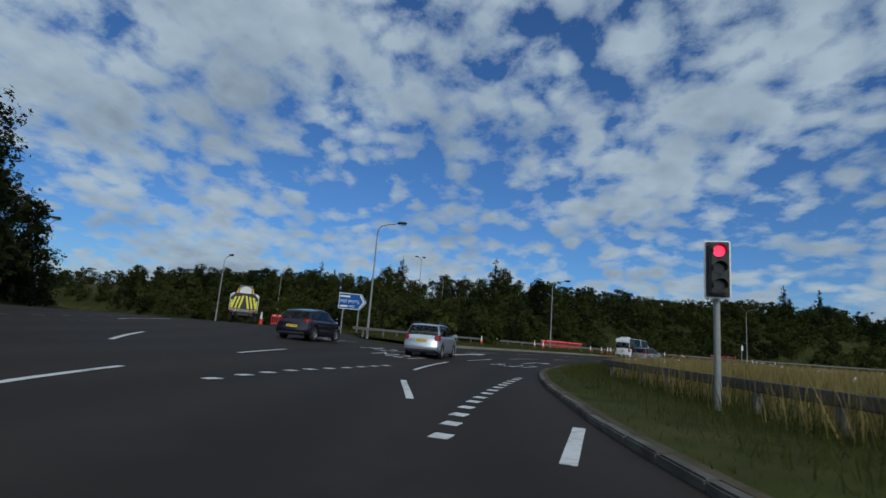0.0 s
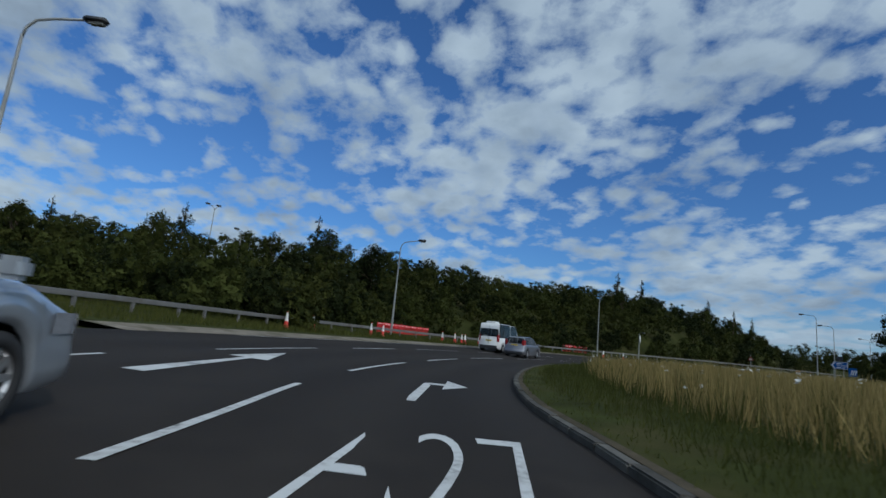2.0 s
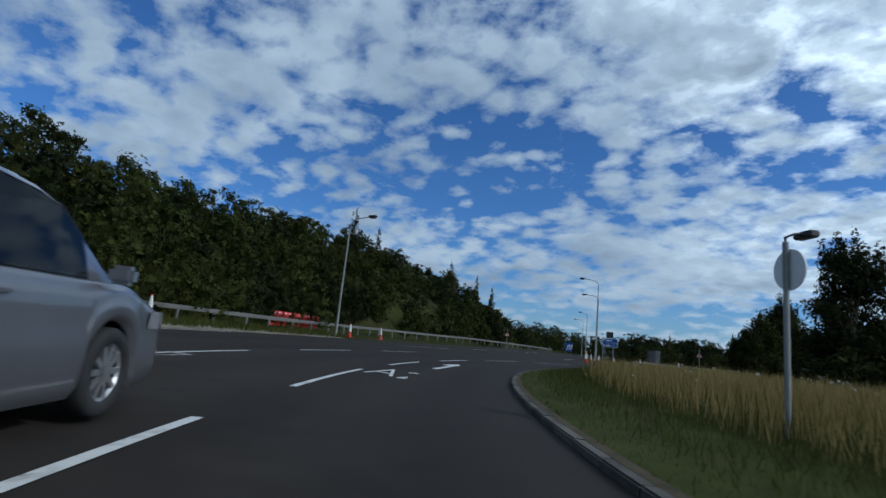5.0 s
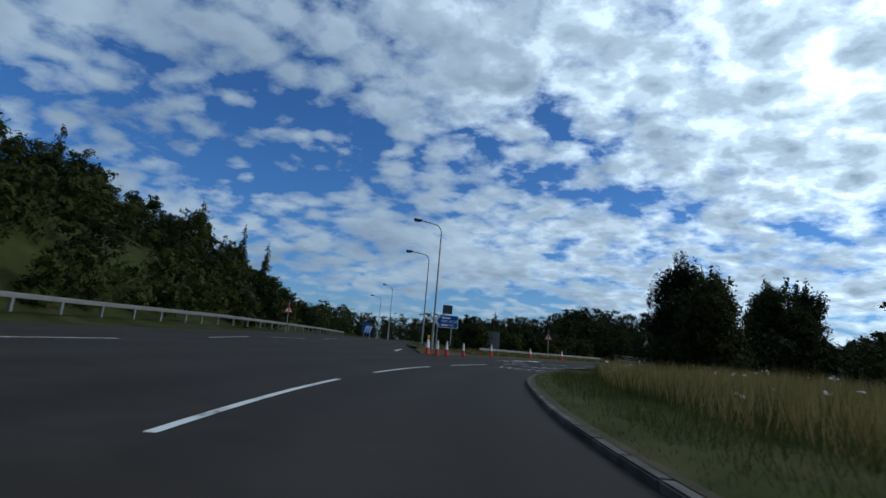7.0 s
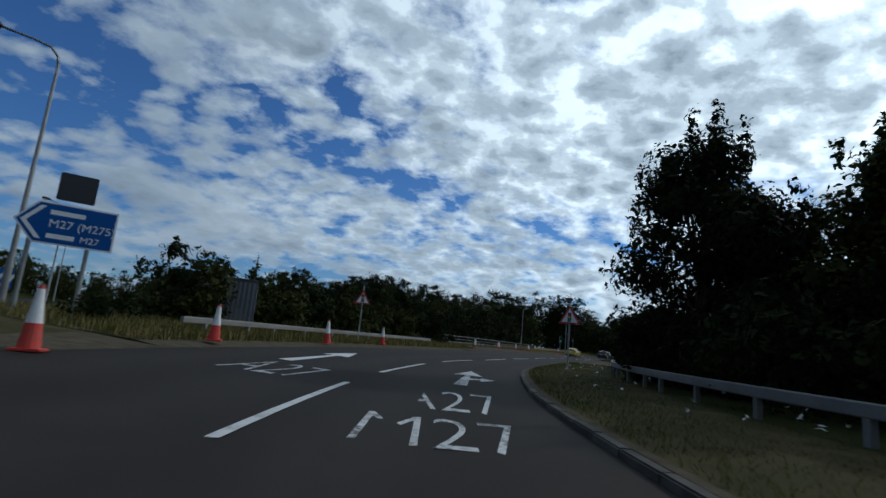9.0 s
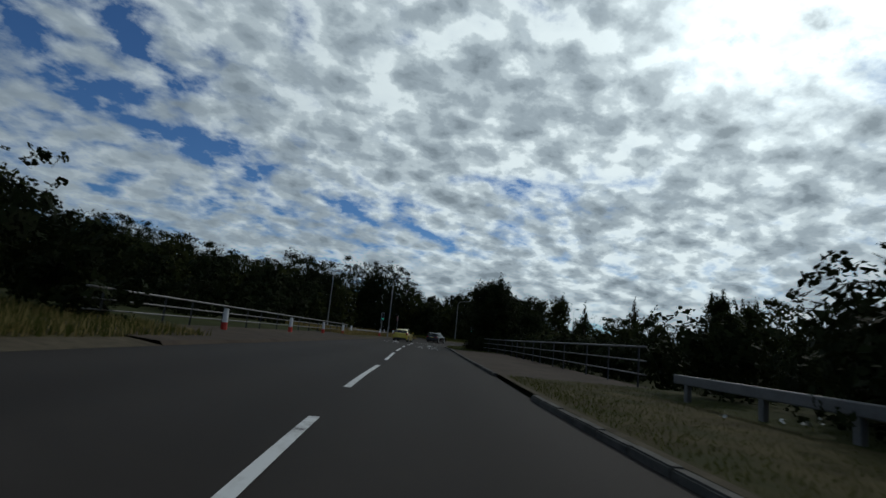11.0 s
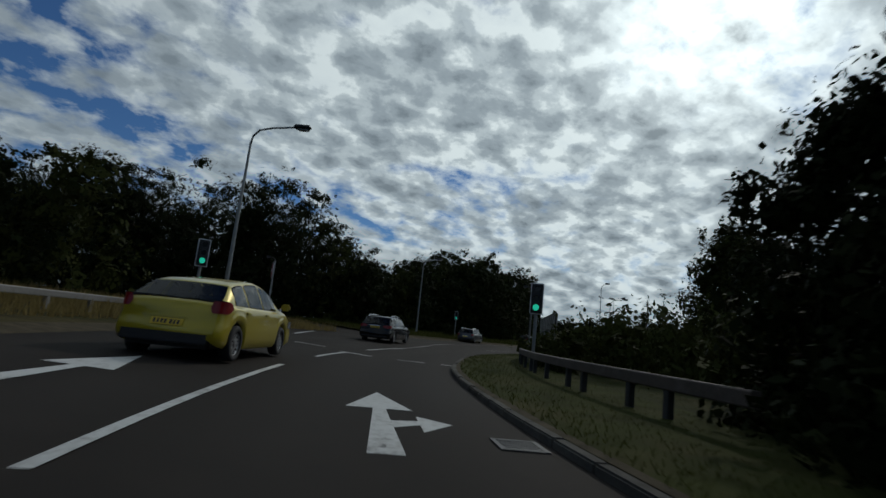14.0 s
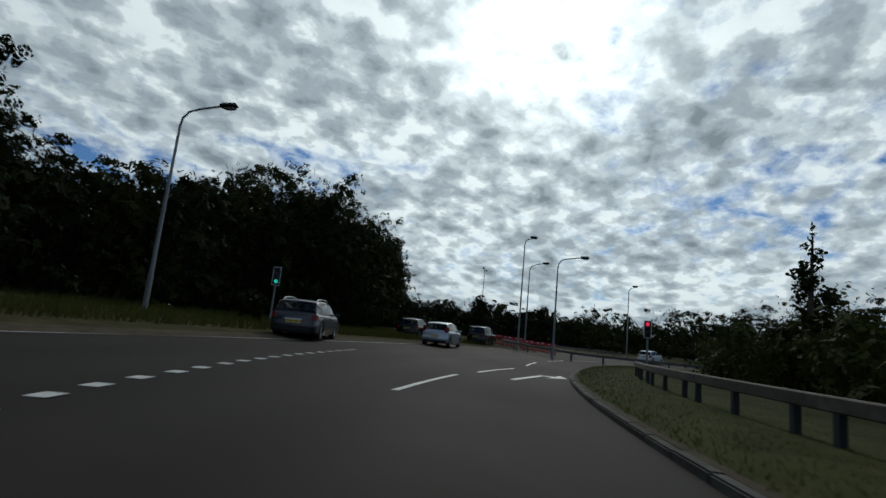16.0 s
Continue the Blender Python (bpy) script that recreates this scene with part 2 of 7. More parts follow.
RUSTY = material("weathered steel beam", (0.075, 0.058, 0.047), 0.75, 0.1, vary=0.4, scale=2.0, fine=30, bump=0.2, stain=(0.14, 0.12, 0.105), stain_scale=1.2)
POLE = material("lamp column", (0.27, 0.275, 0.265), 0.6, 0.4, vary=0.2, scale=1.0, fine=15, stain=(0.2, 0.19, 0.17))
DARKMETAL = material("dark metal", (0.04, 0.042, 0.045), 0.55, 0.3, vary=0.2)
BARK = material("bark", (0.09, 0.07, 0.05), 0.95, vary=0.4, scale=5, fine=40, bump=0.8, spec=0.05)
LEAF = leaf_material("oak leaves", (0.025, 0.031, 0.008), (0.052, 0.056, 0.014), leaflet=0.09)
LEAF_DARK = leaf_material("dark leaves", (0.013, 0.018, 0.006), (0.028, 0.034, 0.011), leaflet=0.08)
LEAF_YEL = leaf_material("light leaves", (0.034, 0.042, 0.010), (0.06, 0.066, 0.018), leaflet=0.09)
DRY = leaf_material("dry grass", (0.21, 0.16, 0.06), (0.36, 0.28, 0.115), 0.45, through=0.3)
GREEN_GRASS = leaf_material("green grass", (0.055, 0.064, 0.016), (0.10, 0.098, 0.027), 0.3, through=0.35)


# ---- plan: the inner kerb of the roundabout, from which all else is offset ----
KERB_LINE = [(5, -40), (3, -20), (2.3, -5), (2.2, 5), (2.5, 9.6), (3.1, 15), (4.2, 20.5), (5.8, 25.4), (7.2, 29.4), (9.6, 34.2), (12.7, 39.2),
             (15.6, 43.3), (19, 47.5), (24.9, 53.2), (31, 57.9), (37.5, 61.8), (44.5, 64.8), (52.6, 66.9), (59, 67.8), (66.2, 68.2), (75.7, 67.4),
             (83.5, 65.8), (89.4, 63.9), (96.4, 60.9), (104.2, 56.3), (111, 52), (118, 47.2), (125.4, 42.2), (134.5, 36), (143.5, 29.8), (150.6, 25.2),
             (156, 21), (160.3, 16.5), (163.3, 12.9), (166.7, 7.8), (170.3, 0.7), (173.3, -7), (175.3, -14.5), (176.9, -25), (177, -36), (175.5, -48),
             (171, -62), (164, -76)]


def spline(points, step=0.5):
    p = np.array(points, float)
    q = []
    for i in range(len(p) - 1):
        a, b, c, d = p[max(i - 1, 0)], p[i], p[i + 1], p[min(i + 2, len(p) - 1)]
        n = max(2, int(np.linalg.norm(c - b) / step))
        for j in range(n):
            u = j / n
            q.append(0.5 * (2 * b + (c - a) * u + (2 * a - 5 * b + 4 * c - d) * u * u + (-a + 3 * b - 3 * c + d) * u ** 3))
    q.append(p[-1])
    return np.array(q)


K = spline(KERB_LINE)
KT = np.gradient(K, axis=0)
KT /= np.linalg.norm(KT, axis=1)[:, None]
KN = np.stack([-KT[:, 1], KT[:, 0]], -1)          # outwards, to the driver's left
KS = np.r_[0, np.cumsum(np.linalg.norm(np.diff(K, axis=0), axis=1))]


def offset(x, y):
    """Metres outwards from the inner kerb and metres along it, for arrays of places."""
    x, y = np.atleast_1d(np.asarray(x, float)), np.atleast_1d(np.asarray(y, float))
    out, along = np.empty(len(x)), np.empty(len(x))
    for i in range(0, len(x), 4000):
        d = np.stack([x[i:i + 4000], y[i:i + 4000]], -1)[:, None] - K[None, ::2]
        r = (d ** 2).sum(-1)
        j = r.argmin(1) * 2
        e = np.stack([x[i:i + 4000], y[i:i + 4000]], -1) - K[j]
        side = (e * KN[j]).sum(-1)
        out[i:i + 4000] = np.sign(side) * np.sqrt(r.min(1))
        along[i:i + 4000] = KS[j]
    return out, along


def on_curve(along, out):
    """The place and heading out metres outwards of the kerb, along metres along it."""
    k, n, t = ([np.interp(along, KS, v[:, j]) for j in (0, 1)] for v in (K, KN, KT))
    return float(k[0] + n[0] * out), float(k[1] + n[1] * out), math.atan2(-t[0], t[1])


def along_at(x, y):
    return float(offset(x, y)[1][0])


# arms of the roundabout: left and right edges, from the roundabout outwards
ARM_WEST = ([(-15, -25), (-17, 0), (-19.5, 20), (-24, 38), (-35, 54), (-56, 68), (-92, 82)],
            [(1, -25), (0, 0), (-1.5, 24), (-5.5, 37), (-10, 49), (-20, 62), (-38, 76), (-62, 87), (-96, 99)])
ARM_EXIT = ([(50, 80.3), (60, 82.8), (70, 85), (80, 86.8), (91, 88.6), (106, 92), (136, 101), (185, 118)],
            [(56, 75), (66, 75), (76, 75.5), (84, 76.6), (92, 78.6), (106, 82.8), (133, 91.5), (185, 108)])
ARM_EAST = ([(165, 24), (172, 22.5), (178, 25), (188, 34), (205, 52)],
            [(180, 0), (184, 8), (188, 15), (197, 25), (214, 43)])


def strip_samples(arm, step=1.0):
    a, b = spline(arm[0], 0.5), spline(arm[1], 0.5)
    n = 80
    ia, ib = np.linspace(0, len(a) - 1, n).astype(int), np.linspace(0, len(b) - 1, n).astype(int)
    return a[ia], b[ib]


def smooth(a, b, v):
    u = np.clip((v - a) / (b - a), 0, 1)
    return u * u * (3 - 2 * u)


def main_width(s):
    """Width of the circulating carriageway by the length along the kerb."""
    return np.interp(s, WIDTH_S, WIDTH_W)


WIDTH_S = [along_at(*p) for p in ((2.3, -5), (5.8, 25), (9.6, 34), (19, 47), (59, 68), (75, 67.4), (83, 66), (89, 64), (100, 59), (111, 52), (134, 36), (150, 25), (157, 20), (163, 13), (168, 5), (172, -4), (176, -25))]
WIDTH_W = [10, 10.6, 10.4, 10.3, 13.5, 10.0, 7.9, 7.7, 7.6, 7.7, 7.6, 7.6, 8.2, 9.6, 10.5, 9.6, 10.0]

ARM_POINTS = [np.concatenate([a * (1 - f) + b * f for f in np.linspace(0, 1, 9)]) for a, b in map(strip_samples, (ARM_WEST, ARM_EXIT, ARM_EAST))]
ARM_ALL = np.concatenate(ARM_POINTS)


def road_clearance(x, y):
    """Metres from the nearest asphalt (0 on it)."""
    x, y = np.atleast_1d(np.asarray(x, float)), np.atleast_1d(np.asarray(y, float))
    d, s = offset(x, y)
    main = np.maximum(np.maximum(d - main_width(s), -d), 0)
    arm = np.empty(len(x))
    for i in range(0, len(x), 2000):
        q = np.stack([x[i:i + 2000], y[i:i + 2000]], -1)[:, None] - ARM_ALL[None]
        arm[i:i + 2000] = np.sqrt((q ** 2).sum(-1).min(1))
    return np.minimum(main, np.maximum(arm - 1.2, 0)), d, s


def base_height(d):
    """The carriageway is banked and falls inwards."""
    return 0.05 * np.clip(np.asarray(d) - 2.4, 0, 20)


CREST = np.array([(-42, -30, 3.0), (-40, 10, 3.0), (-44, 38, 3.5), (-70, 52, 4.0), (-90, 112, 5.0), (-50, 104, 5.5), (-25, 100, 6.0), (10, 98, 7.5), (28, 99, 7.0), (45, 103, 6.5), (68, 108, 8.0),
                  (92, 116, 8.5), (104, 112, 6.0), (128, 122, 2.5), (190, 140, 2.0)], float)
CREST_FINE = np.concatenate([np.linspace(a, b, 20, endpoint=False) for a, b in zip(CREST[:-1], CREST[1:])])


def ground_height(x, y):
    x, y = np.atleast_1d(np.asarray(x, float)), np.atleast_1d(np.asarray(y, float))
    clear, d, s = road_clearance(x, y)
    z = np.where(d > 0, base_height(d), 0.10)
    h = np.zeros(len(x))
    for i in range(0, len(x), 2000):
        q = np.stack([x[i:i + 2000], y[i:i + 2000]], -1)[:, None] - CREST_FINE[None, :, :2]
        r = np.sqrt((q ** 2).sum(-1))
        j = r.argmin(1)
        h[i:i + 2000] = CREST_FINE[j, 2] * (1 - smooth(2, 27, r[np.arange(len(j)), j]))
    h *= smooth(1.5, 11, clear) * (d > 0)
    lift = np.where(d > 0, -0.12 + 0.34 * smooth(2.5, 6.5, clear), -0.2 + 0.34 * smooth(9, 15, -d))
    return z + h + lift, clear, d, s


def gz(x, y):
    """Height of what one stands on: the verges near the carriageway, else the open ground."""
    z, clear, d, s = (v[0] for v in ground_height(x, y))
    if -15.5 < d < 0:
        return float(np.interp(-d, [0.1, 0.7, 3.4, 6, 10, 15.5], [0.10, 0.12, 0.16, 0.18, 0.2, 0.24]))
    return float(max(z, base_height(d) + np.interp(clear, [0.1, 7], [0.02, 0.22]) if clear < 7 else z))


# ---- helpers for things ----
def part(name, bm, mat, parent=None, label="", smooth_faces=False):
    me = bpy.data.meshes.new(name)
    bm.to_mesh(me)
    bm.free()
    for m in (mat if isinstance(mat, (list, tuple)) else [mat]):
        me.materials.append(m)
    if smooth_faces:
        me.polygons.foreach_set("use_smooth", [True] * len(me.polygons))
    ob = new(name, me)
    if parent is not None:
        ob.parent = parent
    if label:
        ob["label"] = label
    return ob


def mesh_thing(name, verts, faces, mat, parent=None, uv=None, smooth_faces=False):
    me = bpy.data.meshes.new(name)
    me.from_pydata([tuple(map(float, v)) for v in verts], [], [tuple(map(int, f)) for f in faces])
    if uv is not None:
        layer = me.uv_layers.new(name="UVMap")
        idx = np.empty(len(me.loops), int)
        me.loops.foreach_get("vertex_index", idx)
        layer.data.foreach_set("uv", np.asarray(uv, float)[idx].ravel())
    for m in (mat if isinstance(mat, (list, tuple)) else [mat]):
        me.materials.append(m)
    if smooth_faces:
        me.polygons.foreach_set("use_smooth", [True] * len(me.polygons))
    ob = new(name, me)
    if parent is not None:
        ob.parent = parent
    return ob


def empty(name, x, y, z, heading=0.0):
    ob = new(name)
    ob.empty_display_size = 0.2
    ob.matrix_world = Matrix.Translation((x, y, z)) @ Matrix.Rotation(heading, 4, "Z")
    return ob


def add_box(bm, x0, x1, y0, y1, z0, z1, bevel=0.0, mat=0):
    r = bmesh.ops.create_cube(bm, size=1.0, matrix=Matrix.Translation(((x0 + x1) / 2, (y0 + y1) / 2, (z0 + z1) / 2)) @ Matrix.Diagonal((x1 - x0, y1 - y0, z1 - z0, 1)))
    faces = {f for v in r["verts"] for f in v.link_faces}
    for f in faces:
        f.material_index = mat
    if bevel:
        bmesh.ops.bevel(bm, geom=list({e for v in r["verts"] for e in v.link_edges}), offset=bevel, segments=2, affect="EDGES")
    return r["verts"]


def add_cone(bm, p, q, r1, r2, seg=10, mat=0):
    p, q = Vector(p), Vector(q)
    d = q - p
    rot = d.to_track_quat("Z", "Y").to_matrix().to_4x4()
    r = bmesh.ops.create_cone(bm, cap_ends=True, segments=seg, radius1=r1, radius2=max(r2, 1e-4), depth=d.length, matrix=Matrix.Translation((p + q) / 2) @ rot)
    for f in {f for v in r["verts"] for f in v.link_faces}:
        f.material_index = mat
    return r["verts"]


def tube(bm, points, radius, seg=8, mat=0, radii=None):
    """A bent pipe through points."""
    pts = [Vector(p) for p in points]
    rings = []
    for i, p in enumerate(pts):
        d = (pts[min(i + 1, len(pts) - 1)] - pts[max(i - 1, 0)]).normalized()
        q = d.to_track_quat("Z", "Y")
        r = radii[i] if radii else radius
        rings.append([bm.verts.new(p + q @ Vector((r * math.cos(2 * math.pi * j / seg), r * math.sin(2 * math.pi * j / seg), 0))) for j in range(seg)])
    for a, b in zip(rings, rings[1:]):
        for j in range(seg):
            f = bm.faces.new((a[j], a[(j + 1) % seg], b[(j + 1) % seg], b[j]))
            f.smooth, f.material_index = True, mat
    bm.faces.new(list(reversed(rings[0]))).material_index = mat
    bm.faces.new(rings[-1]).material_index = mat


# ---- ground ----
def axis(lo, hi, step):
    fine = np.arange(lo, hi + 0.01, step)
    far = np.array([4, 10, 20, 40, 80, 160, 400, 1000, 2400], float)
    return np.concatenate([lo - far[::-1], fine, hi + far])


def make_ground():
    gx, gy = axis(-75, 235, 1.6), axis(-130, 150, 1.6)
    X, Y = np.meshgrid(gx, gy)
    z = ground_height(X.ravel(), Y.ravel())[0]
    bumps = np.array([0.10 * math.sin(a * 0.31 + b * 0.11) * math.cos(b * 0.27 - a * 0.07) for a, b in zip(X.ravel(), Y.ravel())])
    z = z + bumps * (z > 0.5)
    verts = np.stack([X.ravel(), Y.ravel(), z], -1)
    nx, ny = len(gx), len(gy)
    i = np.arange(nx * ny).reshape(ny, nx)
    faces = np.stack([i[:-1, :-1].ravel(), i[:-1, 1:].ravel(), i[1:, 1:].ravel(), i[1:, :-1].ravel()], -1)
    ob = mesh_thing("ground", verts, faces, GRASS_GROUND, smooth_faces=True)
    tagged(ob, "rough grassy ground rising to a bank outside the roundabout", "ground", kind="structure")


make_ground()


def ribbon(name, s0, s1, outs, heights, mat, label, category, step=1.0, kind="structure"):
    """A strip along the kerb: outs are offsets (numbers or functions of s), heights over the road's fall."""
    ss = np.linspace(s0, s1, max(2, int(round((s1 - s0) / step)) + 1))
    verts, uv = [], []
    for s in ss:
        for o, h in zip(outs, heights):
            oo = o(s) if callable(o) else o
            x, y, _ = on_curve(s, oo)
            verts.append((x, y, float(base_height(oo)) + h))
            uv.append((oo, s))
    n = len(outs)
    faces = [(i * n + j, (i + 1) * n + j, (i + 1) * n + j + 1, i * n + j + 1) for i in range(len(ss) - 1) for j in range(n - 1)]
    ob = mesh_thing(name, verts, faces, mat, uv=uv)
    return tagged(ob, label, category, kind=kind)


S_END = KS[-1]
fr = [lambda s, f=f: main_width(s) * f for f in np.linspace(0, 1, 9)]
ribbon("road", 0, S_END, fr, [0.0] * 9, ASPHALT, "worn dark grey asphalt carriageway of the roundabout", "road")


def arm_road(name, arm, z, label):
    a, b = strip_samples(arm)
    verts, uv = [], []
    for p, q in zip(a, b):
        for f in np.linspace(0, 1, 9):
            c = p * (1 - f) + q * f
            d = offset(c[0], c[1])[0][0]
            verts.append((c[0], c[1], float(base_height(d)) + z))
            uv.append((f * np.linalg.norm(q - p), 0))
    faces = [(i * 9 + j, i * 9 + j + 1, (i + 1) * 9 + j + 1, (i + 1) * 9 + j) for i in range(len(a) - 1) for j in range(8)]
    tagged(mesh_thing(name, verts, faces, ASPHALT, uv=uv), label, "road", kind="structure")


arm_road("road", ARM_WEST, -0.006, "asphalt side arm leading away past roadworks")
arm_road("road", ARM_EXIT, -0.009, "asphalt exit road running down between tall trees")
arm_road("road", ARM_EAST, -0.012, "asphalt entry road joining the roundabout")


# ---- kerbs, verges and pavements ----
S_BRIDGE0, S_BRIDGE1 = along_at(116, 48.5), along_at(141.5, 31.2)
S_NOSE, S_EAST0, S_EAST1 = along_at(86, 65), along_at(161.5, 15), along_at(170, 1.5)
S_WEST, S_EXIT = along_at(8.5, 32), along_at(50, 66.3)


def verge(name, s0, s1, outs, heights, mat, label):
    return ribbon(name, s0, s1, outs, heights, mat, label, "verge")


# the stretch before the bridge has the island trees' shade put into its colour
for a, b, mown in ((0, along_at(72, 67.6), VERGE), (along_at(72, 67.6), S_BRIDGE0, BROWN_VERGE), (S_BRIDGE1, S_END, VERGE)):
    verge("verge", a, b, [-0.06, -0.12, -0.18], [0.095, 0.10, 0.105], DIRT, "bare gritty strip along the back of the kerb")
    verge("verge", a, b, [-0.18, -1.6, -3.4], [0.105, 0.14, 0.16], mown, "short mown grass verge beside the kerb")
    verge("verge", a, b, [-3.4, -6, -10, -15.5], [0.16, 0.18, 0.2, 0.24], GRASS_GROUND, "rough uncut grass on the central island")
ribbon("pavement", S_BRIDGE0, S_BRIDGE1, [-0.06, -1.5, -3, -4.6], [0.10, 0.12, 0.13, 0.14], PAVING, "gritty brown asphalt pavement on the bridge", "pavement")


def outer(s, k):
    return main_width(s) + k


def outer_verge(s0, s1, mats):
    for (k0, k1, h0, h1, mat, label) in mats:
        ribbon("verge", s0, s1, [lambda s: outer(s, k0), lambda s: outer(s, (k0 + k1) / 2), lambda s: outer(s, k1)], [h0, (h0 + h1) / 2, h1], mat, label, "verge")


OUTER = [(-0.05, 0.7, 0.003, 0.07, DIRT, "dusty dirt edge of the outer verge"), (0.7, 7.0, 0.07, 0.22, BROWN_VERGE, "dry grass verge outside the roundabout")]
outer_verge(S_WEST, S_EXIT, [(-0.05, 1.3, 0.003, 0.07, GRAVEL, "pale dusty gravel edge of the outer verge"), (1.3, 7.0, 0.07, 0.22, VERGE, "grass verge outside the roundabout")])
outer_verge(S_NOSE, S_BRIDGE0 - 4, OUTER)
S_TIP = along_at(78.5, 66.9)
for f0, f1, h0, h1, mat, label in ((0.0, 0.25, 0.003, 0.08, DIRT, "dusty worn edge of the exit nose"), (0.25, 1.0, 0.08, 0.2, BROWN_VERGE, "dry grass on the exit nose")):
    ribbon("verge", S_TIP, S_NOSE + 0.5, [lambda s, f=f: outer(s, -0.05 + f * float(np.interp(s, [S_TIP, S_TIP + 3, S_NOSE], [0.4, 2.6, 7.0]))) for f in (f0, (f0 + f1) / 2, f1)], [h0, (h0 + h1) / 2, h1], mat, label, "verge", 0.5)
outer_verge(S_BRIDGE1, S_EAST0, OUTER)
outer_verge(S_EAST1, S_END, OUTER)
ribbon("pavement", S_BRIDGE0 - 4, S_BRIDGE1, [lambda s: outer(s, -0.04), lambda s: outer(s, 0.06), lambda s: outer(s, 3.2)], [0.003, 0.09, 0.13], PAVING, "grey asphalt pavement beside the bridge railing", "pavement")


def kerb_mesh():
    bm = bmesh.new()
    add_box(bm, -0.075, 0.075, -0.452, 0.452, -0.12, 0.10, 0.02)
    me = bpy.data.meshes.new("kerb_stone")
    bm.to_mesh(me)
    bm.free()
    me.materials.append(KERB)
    return me


def kerb_run(s0, s1, off, label):
    """A haunch strip with single kerb stones bedded on it."""
    o = off if callable(off) else (lambda s: off)
    base = ribbon("kerb", s0, s1, [lambda s: o(s) - 0.10, lambda s: o(s) + 0.10], [-0.02, -0.02], KERB, label, "kerb")
    me = KERB_MESH
    rnd = random.Random(5)
    s = s0 + 0.46
    while s < s1 - 0.46:
        x, y, h = on_curve(s, o(s))
        ob = new("kerb_stone", me)
        ob.parent = base
        ob.matrix_world = Matrix.Translation((x, y, float(base_height(o(s))) + rnd.uniform(-0.012, 0.006))) @ Matrix.Rotation(h + rnd.uniform(-0.012, 0.012), 4, "Z")
        s += 0.915


KERB_MESH = kerb_mesh()


# ---- road markings ----
def marking_mesh(bm, pts, width, z=0.006):
    p = spline(pts, 1.0) if len(pts) > 2 else np.array(pts, float)
    t = np.gradient(p, axis=0)
    t /= np.linalg.norm(t, axis=1)[:, None]
    n = np.stack([-t[:, 1], t[:, 0]], -1)
    rows = []
    for a, b in zip(p, n):
        d = offset(a[0], a[1])[0][0]
        zz = float(base_height(d)) + z
        rows.append((bm.verts.new((*(a + b * width / 2), zz)), bm.verts.new((*(a - b * width / 2), zz))))
    for r, q in zip(rows, rows[1:]):
        bm.faces.new((r[1], q[1], q[0], r[0]))


def curve_between(a, b):
    """Points along the lane between two places, keeping their offsets from the kerb."""
    (d0, d1), (s0, s1) = offset([a[0], b[0]], [a[1], b[1]])
    return [on_curve(s0 + (s1 - s0) * u, d0 + (d1 - d0) * u)[:2] for u in np.linspace(0, 1, 6)]


def lane_marks(name, pairs, width, label, mat=None):
    for a, b in pairs:
        bm = bmesh.new()
        marking_mesh(bm, curve_between(a, b), width)
        tagged(part(name, bm, mat or PAINT), label, "road marking", group=name, kind="structure")


# the broken line between the two inner lanes: far ends along the kerb, and its distance from it
LINE_ENDS = (60.8, 69.1, 77.7, 86.2, 95.3, 104.7, 112.4, 120.0, 127.6, 136.9, 146.0, 155.0, 163.7, 172.6, 181.2, 190.0, 199.6, 209.2, 218.8, 226.7, 234.6, 244.6, 251.4, 260.0)


def line_out(s):
    return float(np.interp(s, [54, 62, 90, 100, 125, 138, 147, 155, 165, 176, 185, 200, 214, 226, 235, 246, 254, 261], [3.65, 3.9, 3.72, 3.76, 4.1, 4.3, 4.0, 3.75, 3.6, 3.5, 3.3, 3.5, 3.8, 3.95, 3.85, 3.65, 3.65, 3.45]))


starts = [54.6] + [e + 3.2 for e in LINE_ENDS[:-1]]
lane_marks("lane_line", [(on_curve(a, line_out(a))[:2], on_curve(b, line_out(b))[:2]) for a, b in zip(starts, LINE_ENDS)] +
           [((174.8, -1.0), (176.3, -6.2)), ((176.6, -8.1), (177.5, -13.6)), ((178.3, -17.2), (179.6, -23.0)), ((180.2, -26.5), (180.6, -32.0)), ((180.7, -35.5), (180.2, -41))], 0.12, "white broken lane line on the carriageway")
lane_marks("lane_line", [(on_curve(a, 7.05)[:2], on_curve(b, 7.05)[:2]) for a, b in zip(starts[1:9], LINE_ENDS[1:9])] +
           [((51, 77.2), (58.7, 78.9)), ((64.8, 80.6), (70.4, 82.0)), ((72.5, 82.3), (76.7, 82.6)), ((79.7, 82.8), (84.6, 83.4)), ((-4.9, 13.3), (-4.8, 17.0)), ((-7.6, 11.7), (-9.1, 16.4)), ((-4.4, 4.9), (-4.7, 7.7)),
            ((-13.8, 21.7), (-15, 29.2)), ((-15.5, 34), (-17, 40)), ((-0.4, 8.2), (-0.6, 12.0))], 0.13, "thin white broken lane line")
bm = bmesh.new()
marking_mesh(bm, [(1.2 + 0.07 * i, 4.7 + 0.22 * i) for i in range(11)], 0.16)
tagged(part("stop_line", bm, PAINT), "white stop line in front of the signals", "road marking", kind="structure")
lane_marks("stop_line", [((161.3, 21.2), (160.5, 20.4)), ((159.75, 19.95), (159.05, 19.4)), ((158.7, 19.0), (158.2, 18.6)), ((163.1, 22.1), (162.3, 21.3))], 0.2, "worn broken white stop line", PAINT_WORN)
